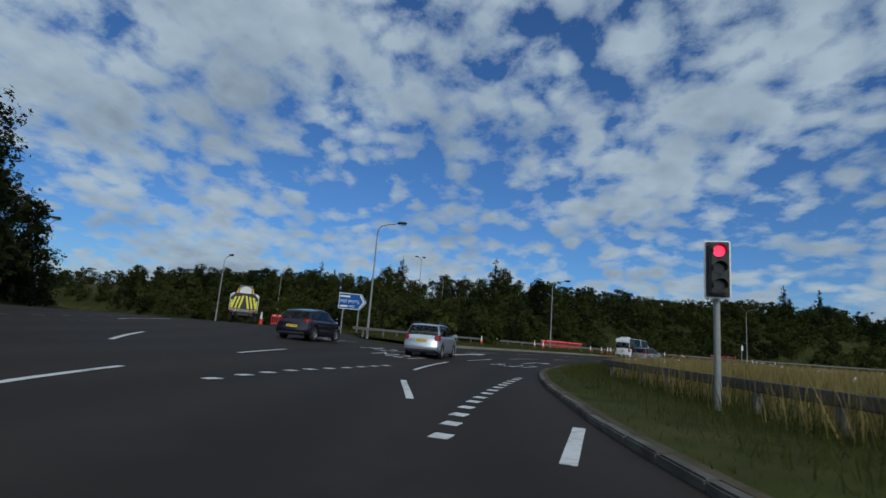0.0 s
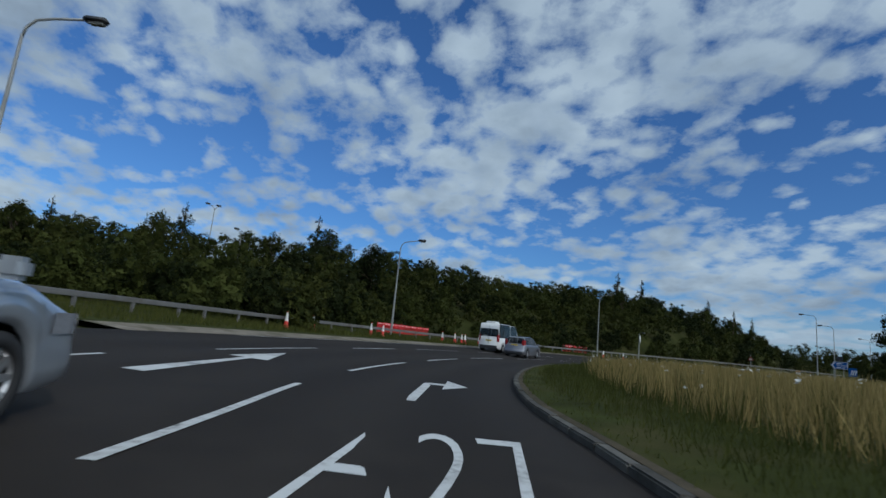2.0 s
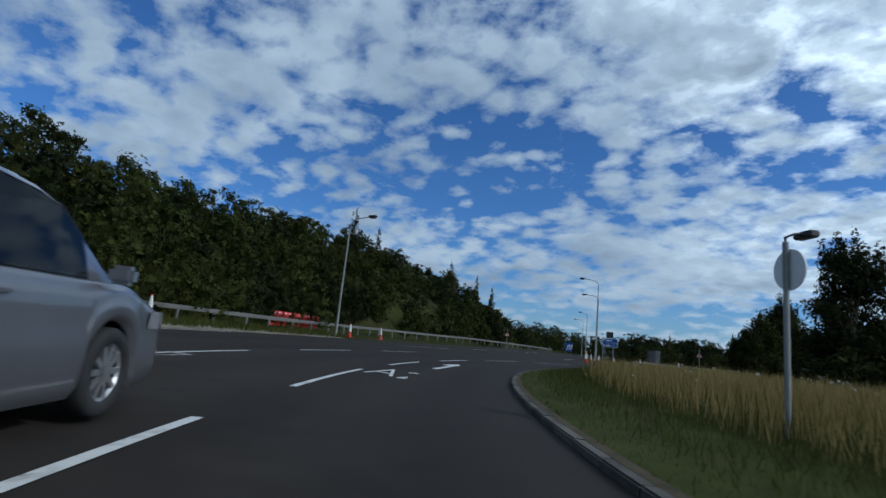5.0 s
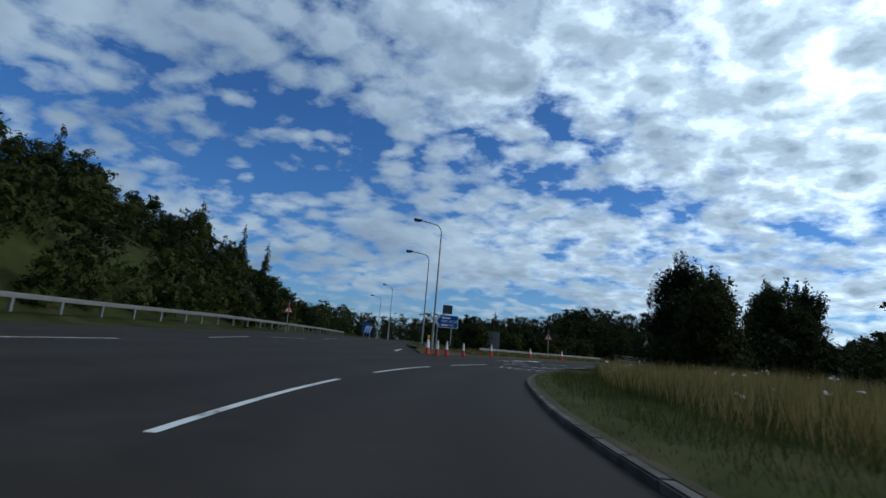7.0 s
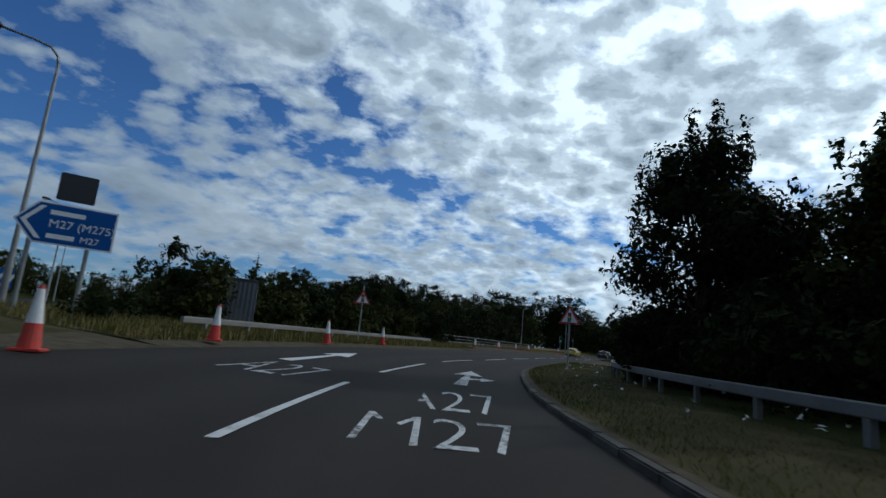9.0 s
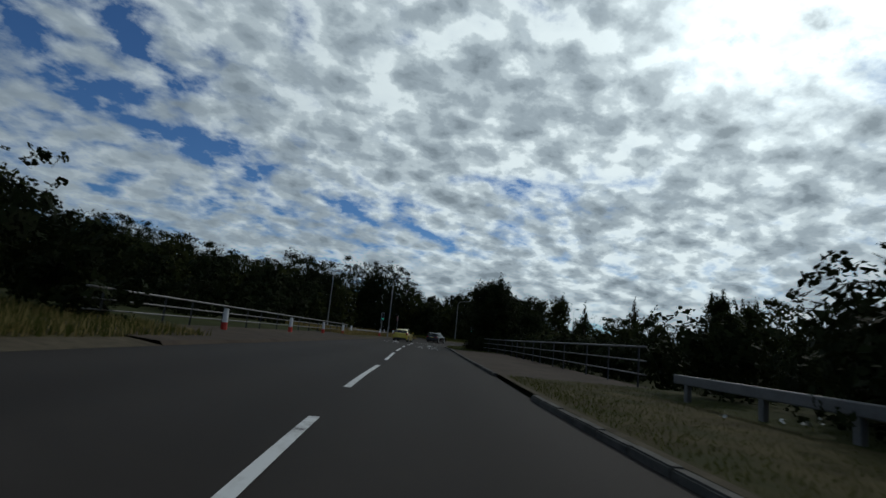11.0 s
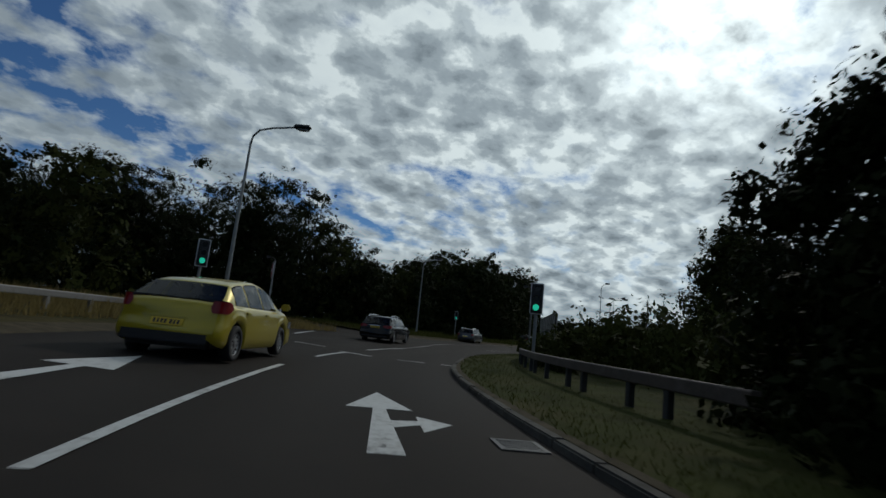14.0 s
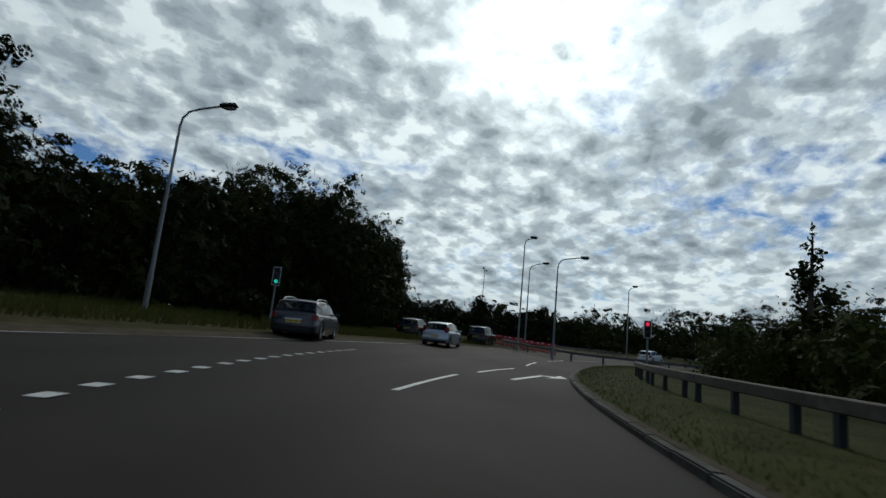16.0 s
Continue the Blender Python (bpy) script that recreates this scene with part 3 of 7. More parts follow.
lane_marks("edge_line", [(on_curve(s, main_width(s) - 0.35)[:2], on_curve(s + 14, main_width(s + 14) - 0.35)[:2]) for s in np.arange(S_WEST + 4, S_EXIT - 16, 14)], 0.13, "white edge line along the verge")
lane_marks("edge_line", [(on_curve(s, main_width(s) - 0.3)[:2], on_curve(s + 14, main_width(s + 14) - 0.3)[:2]) for s in np.arange(S_EAST1, S_END - 16, 14)], 0.13, "white edge line along the verge")
lane_marks("edge_line", [((84.5, 76.4), (81, 75.4)), ((77.4, 76.8), (82.4, 77.4)), ((168.8, 19.0), (173.5, 15.4))], 0.16, "white line at the nose of the traffic island")


def dots(name, places, heading_turn, label, size=(0.28, 0.16)):
    for x, y in places:
        _, s = offset(x, y)
        _, _, h = on_curve(s[0], 0)
        bm = bmesh.new()
        w, l = size[1] / 2, size[0] / 2
        z = float(base_height(offset(x, y)[0][0])) + 0.006
        m = Matrix.Rotation(h + heading_turn, 2)
        bm.faces.new([bm.verts.new((*(Vector((x, y)) + m @ Vector(c)), z)) for c in ((-w, -l), (w, -l), (w, l), (-w, l))])
        tagged(part(name, bm, PAINT), label, "road marking", group=name, kind="structure")


def dot_row(points, step):
    p = spline(points, 0.1)
    s = np.r_[0, np.cumsum(np.linalg.norm(np.diff(p, axis=0), axis=1))]
    return [tuple(p[np.searchsorted(s, v)]) for v in np.arange(0, s[-1], step)]


dots("guide_mark", dot_row([(0.1, 5.6), (0.45, 7.8), (0.9, 9.9), (1.75, 13.2), (2.65, 16.4)], 0.82), -0.3, "short white guide mark of a dotted line", (0.3, 0.22))
dots("guide_mark", dot_row([(-3.3, 7.8), (-2.9, 10.3), (-2.2, 12.7), (-1.3, 15.8)], 0.85), -0.35, "short white guide mark of a dotted line", (0.3, 0.22))
dots("guide_mark", dot_row([(167.8, 12.9), (171.3, 8.7), (174.8, 4.4), (176.4, 1.9), (178.0, -0.9), (179.6, -4.2), (181.2, -8)], 0.82), 0.12, "short white guide mark of a dotted line", (0.3, 0.2))
dots("guide_mark", dot_row([(-13, 14), (-15, 24), (-17.5, 34)], 1.9), 0.2, "short white guide mark of a dotted line", (0.4, 0.2))


def road_text(word, x, y, width, length, mat, label, turn=0.0):
    cu = bpy.data.curves.new("letters", "FONT")
    cu.body, cu.align_x, cu.resolution_u, cu.offset = word, "CENTER", 4, -0.013
    tmp = new("letters", cu)
    me = bpy.data.meshes.new_from_object(tmp.evaluated_get(bpy.context.evaluated_depsgraph_get()))
    bpy.data.objects.remove(tmp)
    co = np.array([v.co for v in me.vertices])
    lo, hi = co.min(0), co.max(0)
    d, s = offset(x, y)
    _, _, h = on_curve(s[0], 0)
    h += turn
    c, sn = math.cos(h), math.sin(h)
    for v in me.vertices:
        u = (v.co.x - (lo[0] + hi[0]) / 2) / (hi[0] - lo[0]) * width
        w = (v.co.y - lo[1]) / (hi[1] - lo[1]) * length
        px, py = x + c * u - sn * w, y + sn * u + c * w
        v.co = (px, py, float(base_height(offset(px, py)[0][0])) + 0.007)
    me.materials.clear()
    me.materials.append(mat)
    tagged(new("road_text", me), label, "road marking", kind="structure")


for word, x, y, w, l, worn, turn in (("A27", 3.35, 23.8, 1.9, 2.7, 0, 0), ("WEST", 75.4, 69.2, 2.5, 2.2, 1, 0), ("M27", 80.6, 68.4, 1.8, 1.8, 1, 0), ("A27", 83.1, 67.7, 1.7, 2.7, 1, 0), ("A27", 85.4, 70.6, 1.5, 2.4, 1, 0),
                                     ("WEST", 140.0, 34.8, 2.1, 2.2, 0, 0), ("M27", 142.9, 32.8, 1.7, 1.6, 1, 0), ("A27", 145.8, 30.7, 1.7, 2.1, 0, 0), ("A27", 148.4, 33.3, 1.6, 1.8, 0, 0),
                                     ("M27", -1.7, 20.4, 1.9, 2.2, 0, 0.05), ("A27", -2.7, 24.0, 1.9, 2.4, 0, 0.05), ("A27", 33.2, 62.6, 1.9, 2.4, 0, 0), ("M27", 26.5, 64.0, 1.9, 2.6, 1, 0), ("M27", -6.0, 27.5, 1.9, 2.4, 1, 0.1)):
    road_text(word, x, y, w, l, PAINT_WORN if worn else PAINT, "white %s painted on the asphalt%s" % (word, ", worn" if worn else ""), turn)


def road_arrow(x, y, tip, kind, label, mat=None):
    """An arrow from its foot to its tip; kind: ahead, right or both."""
    d = Vector((tip[0] - x, tip[1] - y))
    L, h = d.length, math.atan2(-d.x, d.y)
    shapes = []
    if kind in ("ahead", "both"):
        shapes += [[(-0.16, 0), (0.16, 0), (0.08, L * 0.6), (-0.08, L * 0.6)], [(-0.42, L * 0.6), (0.42, L * 0.6), (0, L)]]
    if kind == "both":
        shapes += [[(0.121, L * 0.3), (0.42, L * 0.36), (0.42, L * 0.42), (0.108, L * 0.4)], [(0.42, L * 0.26), (0.8, L * 0.4), (0.42, L * 0.5)]]
    if kind == "right":
        shapes += [[(-0.10, 0), (0.08, 0), (0.08, L - 0.5), (0.04, L - 0.28), (-0.10, L - 0.1)], [(-0.10, L - 0.1), (0.04, L - 0.28), (0.36, L - 0.28), (0.36, L + 0.12), (-0.02, L + 0.08)], [(0.36, L - 1.1), (0.86, L - 0.15), (0.36, L + 1.1)]]
    bm = bmesh.new()
    c, s = math.cos(h), math.sin(h)
    for shape in shapes:
        vs = []
        for u, w in shape:
            px, py = x + c * u - s * w, y + s * u + c * w
            vs.append(bm.verts.new((px, py, float(base_height(offset(px, py)[0][0])) + 0.007)))
        bm.faces.new(vs)
    bmesh.ops.recalc_face_normals(bm, faces=bm.faces)
    for f in bm.faces:
        if f.normal.z < 0:
            f.normal_flip()
    tagged(part("road_arrow", bm, mat or PAINT), label, "road marking", kind="structure")


road_arrow(4.8, 28.9, (6.2, 32.0), "right", "white right-turn arrow painted on the asphalt")
road_arrow(0.9, 29.2, (3.4, 35.8), "ahead", "white straight arrow painted on the asphalt")
road_arrow(87.5, 66.3, (93.2, 64.3), "both", "worn white straight-and-right arrow on the asphalt", PAINT_WORN)
road_arrow(88.6, 70.3, (95.2, 68.1), "ahead", "white straight arrow painted on the asphalt")
road_arrow(149.6, 28.0, (152.8, 25.8), "both", "white straight-and-right arrow on the asphalt")
road_arrow(151.6, 31.1, (155.4, 28.5), "ahead", "white straight arrow painted on the asphalt")
road_arrow(38.2, 65.2, (43.2, 67.6), "ahead", "white straight arrow painted on the asphalt")
road_arrow(175.2, -7.4, (175.5, -11.0), "right", "white right-turn arrow painted on the asphalt")


# ---- barriers ----
def beam_rail(name, pts, label, mat, beam=(0.12, 0.24), top=0.62, gap=2.4, post_mat=None, end_down=False):
    """A box-beam safety barrier: one beam bent along pts on posts."""
    p = spline(pts, 0.8)
    thing = empty(name, p[0][0], p[0][1], gz(*p[0]))
    inv = thing.matrix_world.inverted()
    t = np.gradient(p, axis=0)
    t /= np.linalg.norm(t, axis=1)[:, None]
    run = np.r_[0, np.cumsum(np.linalg.norm(np.diff(p, axis=0), axis=1))]
    bm = bmesh.new()
    rings = []
    zs = []
    for i, (a, d) in enumerate(zip(p, t)):
        nx, ny = -d[1] * beam[0] / 2, d[0] * beam[0] / 2
        off_d = offset(a[0], a[1])[0][0]
        g = float(base_height(off_d)) + 0.14
        z1 = g + top
        if end_down and run[i] < 3.0:
            z1 = g + 0.12 + (top - 0.12) * run[i] / 3.0
        zs.append((g, z1))
        c = 0.02
        prof = [(nx, ny, z1 - beam[1] + c), (nx * 0.8, ny * 0.8, z1 - beam[1]), (-nx * 0.8, -ny * 0.8, z1 - beam[1]), (-nx, -ny, z1 - beam[1] + c), (-nx, -ny, z1 - c), (-nx * 0.8, -ny * 0.8, z1), (nx * 0.8, ny * 0.8, z1), (nx, ny, z1 - c)]
        rings.append([bm.verts.new(inv @ Vector((a[0] + q[0], a[1] + q[1], q[2]))) for q in prof])
    for a, b in zip(rings, rings[1:]):
        for j in range(8):
            bm.faces.new((a[j], a[(j + 1) % 8], b[(j + 1) % 8], b[j]))
    bm.faces.new(rings[0])
    bm.faces.new(list(reversed(rings[-1])))
    bmesh.ops.recalc_face_normals(bm, faces=bm.faces)
    part("beam", bm, mat, thing)
    bm = bmesh.new()
    add_box(bm, -0.05, 0.05, -0.07, 0.07, -0.2, 1.0, 0.008)
    post_me = bpy.data.meshes.new("post")
    bm.to_mesh(post_me)
    bm.free()
    post_me.materials.append(post_mat or mat)
    for s in np.arange(0.8 if not end_down else 3.0, run[-1] - 0.2, gap):
        i = min(np.searchsorted(run, s), len(p) - 1)
        o = new("post", post_me)
        o.parent = thing
        g, z1 = zs[i]
        hh = z1 - beam[1] - g + 0.02
        o.matrix_local = inv @ (Matrix.Translation((p[i][0], p[i][1], g)) @ Matrix.Rotation(math.atan2(-t[i][0], t[i][1]), 4, "Z") @ Matrix.Diagonal((1, 1, hh, 1)))
    return tagged(thing, label, "crash barrier")


def along_curve(a, b, off, step=6.0):
    s0, s1 = along_at(*a), along_at(*b)
    return [on_curve(s, off(s) if callable(off) else off)[:2] for s in np.arange(s0, s1 + 0.1, step)]


beam_rail("crash_barrier", [(6.4, 19.9), (6.1, 17.5), (5.9, 14.2), (5.7, 10.7), (5.4, 7.0), (5.3, 0), (5.6, -10), (6.3, -22)], "weathered brown box-beam crash barrier in long grass", RUSTY, (0.13, 0.2), 0.58, 1.9, GALV)
beam_rail("crash_barrier", [(70.6, 65.3)] + along_curve((75, 67.4), (116, 48.5), -3.6), "grey crash barrier with a sloping end, in front of trees", GALV, (0.12, 0.2), 0.58, 2.4, None, True)
beam_rail("crash_barrier", along_curve((149.5, 26), (176.4, -20.5), -2.35, 4.0), "weathered crash barrier on dark posts around the island", RUSTY, (0.14, 0.2), 0.6, 1.6, DARKMETAL)
beam_rail("crash_barrier", along_curve((7.5, 30.5), (50, 66.4), 15.0) + [(56, 85.2), (66, 87.4), (76, 89.2), (90, 91.6), (106, 95), (136, 104)], "galvanised crash barrier along the foot of a wooded bank", GALV, (0.1, 0.2), 0.62, 2.4)
beam_rail("crash_barrier", along_curve((88.0, 64.4), (112, 51.3), 9.7), "pale crash barrier along a grass verge", PALE_STEEL, (0.1, 0.18), 0.44, 2.4)
beam_rail("crash_barrier", [on_curve(s, 10.7)[:2] for s in np.arange(240.5, 257, 4)], "pale crash barrier along a grass verge", PALE_STEEL, (0.1, 0.18), 0.5, 2.4)
beam_rail("crash_barrier", [(181, -58), (190, -46), (186, -36.5), (178, -33), (170, -32)], "low crash barrier round the far traffic island", GALV, (0.1, 0.18), 0.6, 2.4)


def bridge_railing(pts, label, high=1.0, post_gap=2.6):
    p = spline(pts, 0.8)
    thing = empty("bridge_railing", p[0][0], p[0][1], gz(*p[0]))
    inv = thing.matrix_world.inverted()
    run = np.r_[0, np.cumsum(np.linalg.norm(np.diff(p, axis=0), axis=1))]
    g = [float(base_height(offset(a[0], a[1])[0][0])) + 0.14 for a in p]
    for z, r in ((high, 0.032), (high * 0.66, 0.022), (high * 0.33, 0.022)):
        bm = bmesh.new()
        tube(bm, [inv @ Vector((a[0], a[1], h + z)) for a, h in zip(p, g)], r, 8)
        part("rail", bm, RAIL, thing)
    for s in np.arange(0.4, run[-1], post_gap):
        i = min(np.searchsorted(run, s), len(p) - 1)
        bm = bmesh.new()
        q = inv @ Vector((p[i][0], p[i][1], g[i]))
        add_box(bm, q.x - 0.022, q.x + 0.022, q.y - 0.03, q.y + 0.03, q.z - 0.1, q.z + high - 0.02, 0.008)
        part("post", bm, DARKMETAL, thing, "dark slim post")
    return tagged(thing, label, "railing")


bridge_railing([on_curve(s, 10.7)[:2] for s in np.arange(197, 240.5, 3.9)], "grey steel bridge railing with three rails", 0.85)
bridge_railing(along_curve((116, 48.5), (136, 35), -4.2, 4.0) + [(138.6, 28.6), (141.6, 27.4)], "grey steel bridge railing with three rails beside the pavement", 1.2)


# ---- street lamps, signals and signs ----
LENS = material("lamp glass", (0.3, 0.3, 0.28), 0.25, vary=0.1)
WHITE = material("white sign face", (0.75, 0.75, 0.74), 0.45, vary=0.08, scale=2, fine=20, stain=(0.6, 0.58, 0.52), stain_at=(0.6, 0.75), stain_scale=2)
BLUE = material("blue sign face", (0.014, 0.085, 0.29), 0.6, vary=0.12, scale=2, fine=20, spec=0.08)
RED = material("red reflective", (0.36, 0.02, 0.02), 0.45, vary=0.15, scale=2, fine=20)
BLACK = material("black sign face", (0.018, 0.018, 0.02), 0.5, vary=0.2)
GREYBACK = material("grey sign back", (0.2, 0.2, 0.2), 0.6, 0.3, vary=0.15)
CONE_RED = material("cone plastic", (0.48, 0.035, 0.02), 0.6, vary=0.25, scale=4, fine=25, stain=(0.4, 0.08, 0.05), rand=0.2)
CONE_WHITE = material("cone sleeve", (0.66, 0.66, 0.64), 0.5, vary=0.15, scale=4, fine=25, stain=(0.45, 0.43, 0.4), rand=0.15)
AMBER, GREENDISC = material("amber plastic", (0.7, 0.38, 0.02), 0.4), material("green disc", (0.02, 0.3, 0.1), 0.5)


def street_lamp(x, y, toward, label, height=9.4, arm=1.7, double=False, pole_r=0.082):
    d = Vector((toward[0] - x, toward[1] - y)).normalized()
    thing = empty("street_lamp", x, y, gz(x, y) - 0.1, math.atan2(d.y, d.x))
    bm = bmesh.new()
    add_cone(bm, (0, 0, 0), (0, 0, 1.5), pole_r * 1.25, pole_r * 1.2, 10)
    add_cone(bm, (0, 0, 1.5), (0, 0, height - 0.5), pole_r, pole_r * 0.55, 10)
    part("column", bm, POLE, thing, smooth_faces=False)
    for sgn in ((1, -1) if double else (1,)):
        bm = bmesh.new()
        r = pole_r * 0.5
        tube(bm, [(0, 0, height - 0.6), (sgn * 0.06, 0, height - 0.25), (sgn * 0.3, 0, height + 0.02), (sgn * 0.8, 0, height + 0.14), (sgn * arm, 0, height + 0.25)], r, 8)
        part("bracket", bm, POLE, thing)
        bm = bmesh.new()
        add_box(bm, sgn * arm - 0.08, sgn * arm + 0.62, -0.15, 0.15, height + 0.18, height + 0.36, 0.06)
        head = part("lantern", bm, DARKMETAL, thing, "dark grey lantern", True)
        bm = bmesh.new()
        add_box(bm, sgn * arm + 0.1, sgn * arm + 0.55, -0.11, 0.11, height + 0.12, height + 0.19, 0.03)
        part("bowl", bm, LENS, head)
    return tagged(thing, label, "street lamp", group="street lamps")


for x, y, tx, ty, top in ((-5.3, 38.9, -3.5, 38.4, 9.2), (14.0, 64.5, 15.6, 63.3, 9.0), (49.2, 82.4, 49.5, 80.2, 9.1), (85.8, 76.3, 84.8, 78.4, 10.2), (94.4, 79.2, 93.6, 82.3, 9.3), (128, 93.1, 125.6, 94.3, 9.5), (152, 103, 150, 110, 9.8),
                          (188.5, -4.8, 186.9, -5.3, 8.5)):
    street_lamp(x, y, (tx, ty), "tall grey steel street lamp with a single bracket arm", top - gz(x, y) + 0.1)
street_lamp(165.5, 32.9, (166.8, 31.4), "grey street lamp among roadside trees", 8.0 - gz(165.5, 32.9), 0.9, pole_r=0.075)
street_lamp(166.7, 23.4, (165.2, 22.0), "grey street lamp at the roadside by the signals", 8.5 - gz(166.7, 23.4), 1.8)
street_lamp(186.7, -38.4, (183, -42), "tall grey street lamp on the far traffic island", 10.8 - gz(186.7, -38.4), 0.6)
street_lamp(188.7, -45.8, (186.2, -45.2), "tall grey street lamp on the far traffic island", 9.4 - gz(188.7, -45.8), 1.7)
street_lamp(181.5, -32, (175, -33), "grey street lamp on the far traffic island", 7.6, 1.7)
street_lamp(204.8, -69.3, (210, -88), "twin-armed street lamp far beyond the trees", 11, 1.5, True)
street_lamp(181, -61.4, (177, -63), "grey street lamp column behind the island shrubs", 9.0, 0.5)
street_lamp(0.2, 82.5, (-4, 78), "thin lamp column against the wooded bank", 6.5, 0.5, False, 0.07)
street_lamp(-26, 60.4, (-22, 58), "thin lamp column beside the side arm", 7.6, 0.9, False, 0.08)
street_lamp(-25.5, 81, (-29, 80), "thin lamp column beside the side arm", 6.8, 0.5, False, 0.07)
street_lamp(-4.3, 98.2, (-9, 97), "tall twin-headed mast on top of the wooded bank", 8.0, 0.7, True, 0.08)
street_lamp(-31.5, 40, (-28, 41), "plain grey pole on the grass bank", 6.3, 0.1, False, 0.08)


def lit(name, colour, power):
    return material(name, colour, 0.3, vary=0.05, emit=colour, power=power)


LAMP_RED, LAMP_GREEN, LAMP_OFF = lit("red signal light", (1.0, 0.03, 0.08), 2.2), lit("green signal light", (0.05, 0.9, 0.55), 1.2), material("unlit signal lens", (0.02, 0.02, 0.02), 0.2, vary=0.2)


def signal(x, y, face, on, label, head_z=2.35):
    """Traffic signal: post, black head with white-edged backing board, three hooded lenses."""
    thing = empty("traffic_signal", x, y, gz(x, y) - 0.1, math.atan2(face[1] - y, face[0] - x) + math.pi / 2)
    bm = bmesh.new()
    add_cone(bm, (0, 0.02, -0.3), (0, 0.02, head_z + 0.9), 0.057, 0.057, 12)
    part("post", bm, POLE, thing)
    bm = bmesh.new()
    add_box(bm, -0.22, 0.22, -0.10, -0.07, head_z - 0.06, head_z + 1.0, 0.02)
    part("backing_board", bm, WHITE, thing, "black board with a white border")
    bm = bmesh.new()
    add_box(bm, -0.19, 0.19, -0.125, -0.101, head_z - 0.03, head_z + 0.97, 0.01)
    add_box(bm, -0.15, 0.15, -0.24, -0.11, head_z, head_z + 0.94, 0.03)
    head = part("head", bm, BLACK, thing, "matt black signal head")
    for i, col in enumerate(("green", "amber", "red")):
        z = head_z + 0.16 + 0.31 * i
        bm = bmesh.new()
        add_cone(bm, (0, -0.235, z), (0, -0.25, z), 0.105, 0.1, 20)
        part("lens", bm, {"red": LAMP_RED, "green": LAMP_GREEN}[on] if col == on else LAMP_OFF, head, "glowing %s lens" % on if col == on else "")
        bm = bmesh.new()
        for k in range(14):
            a0, a1 = math.radians(-20 + 220 * k / 14), math.radians(-20 + 220 * (k + 1) / 14)
            vs = [bm.verts.new((0.115 * math.cos(a), yy, z + 0.115 * math.sin(a))) for a, yy in ((a0, -0.24), (a1, -0.24), (a1, -0.40), (a0, -0.40))]
            bm.faces.new(vs)
        hood = part("hood", bm, BLACK, head)
        hood.modifiers.new("thick", "SOLIDIFY").thickness = 0.006
    return tagged(thing, label, "traffic light", group="traffic lights")


signal(4.95, 9.2, (2, 0), "red", "traffic light showing red on a grey post", 2.1)
signal(157.0, 16.4, (152, 24), "green", "traffic light showing green behind the island barrier", 2.0)
signal(166.9, 24.4, (153, 27), "green", "traffic light showing green beside a lamp column", 2.3)
signal(192.7, -14.6, (172, 4), "green", "small traffic light showing green below the trees", 2.1)
signal(174.3, -27.4, (172, 2), "red", "traffic light showing red beyond the island barrier", 2.1)


def sign_post(thing, x, z0, z1, r=0.04):
    bm = bmesh.new()
    add_cone(bm, (x, 0.05, z0), (x, 0.05, z1), r, r, 10)
    part("post", bm, POLE, thing)


def plate(thing, name, outline, y0, y1, mat, label="", parent=None):
    """A flat plate with the outline (x, z), between two depths."""
    bm = bmesh.new()
    front = [bm.verts.new((a, y0, b)) for a, b in outline]
    back = [bm.verts.new((a, y1, b)) for a, b in outline]
    bm.faces.new(front)
    bm.faces.new(list(reversed(back)))
    n = len(outline)
    for i in range(n):
        bm.faces.new((front[i], back[i], back[(i + 1) % n], front[(i + 1) % n]))
    bmesh.ops.recalc_face_normals(bm, faces=bm.faces)
    return part(name, bm, mat, parent or thing, label)


def lettering(thing, word, x, z, height, mat, y=-0.045, parent=None):
    cu = bpy.data.curves.new("letters", "FONT")
    cu.body, cu.size, cu.resolution_u, cu.extrude = word, height * 1.35, 3, 0.002
    tmp = new("letters", cu)
    me = bpy.data.meshes.new_from_object(tmp.evaluated_get(bpy.context.evaluated_depsgraph_get()))
    bpy.data.objects.remove(tmp)
    me.transform(Matrix.Translation((x, y, z)) @ Matrix.Rotation(math.pi / 2, 4, "X"))
    me.materials.clear()
    me.materials.append(mat)
    ob = new("lettering", me)
    ob.parent = parent or thing
    return ob


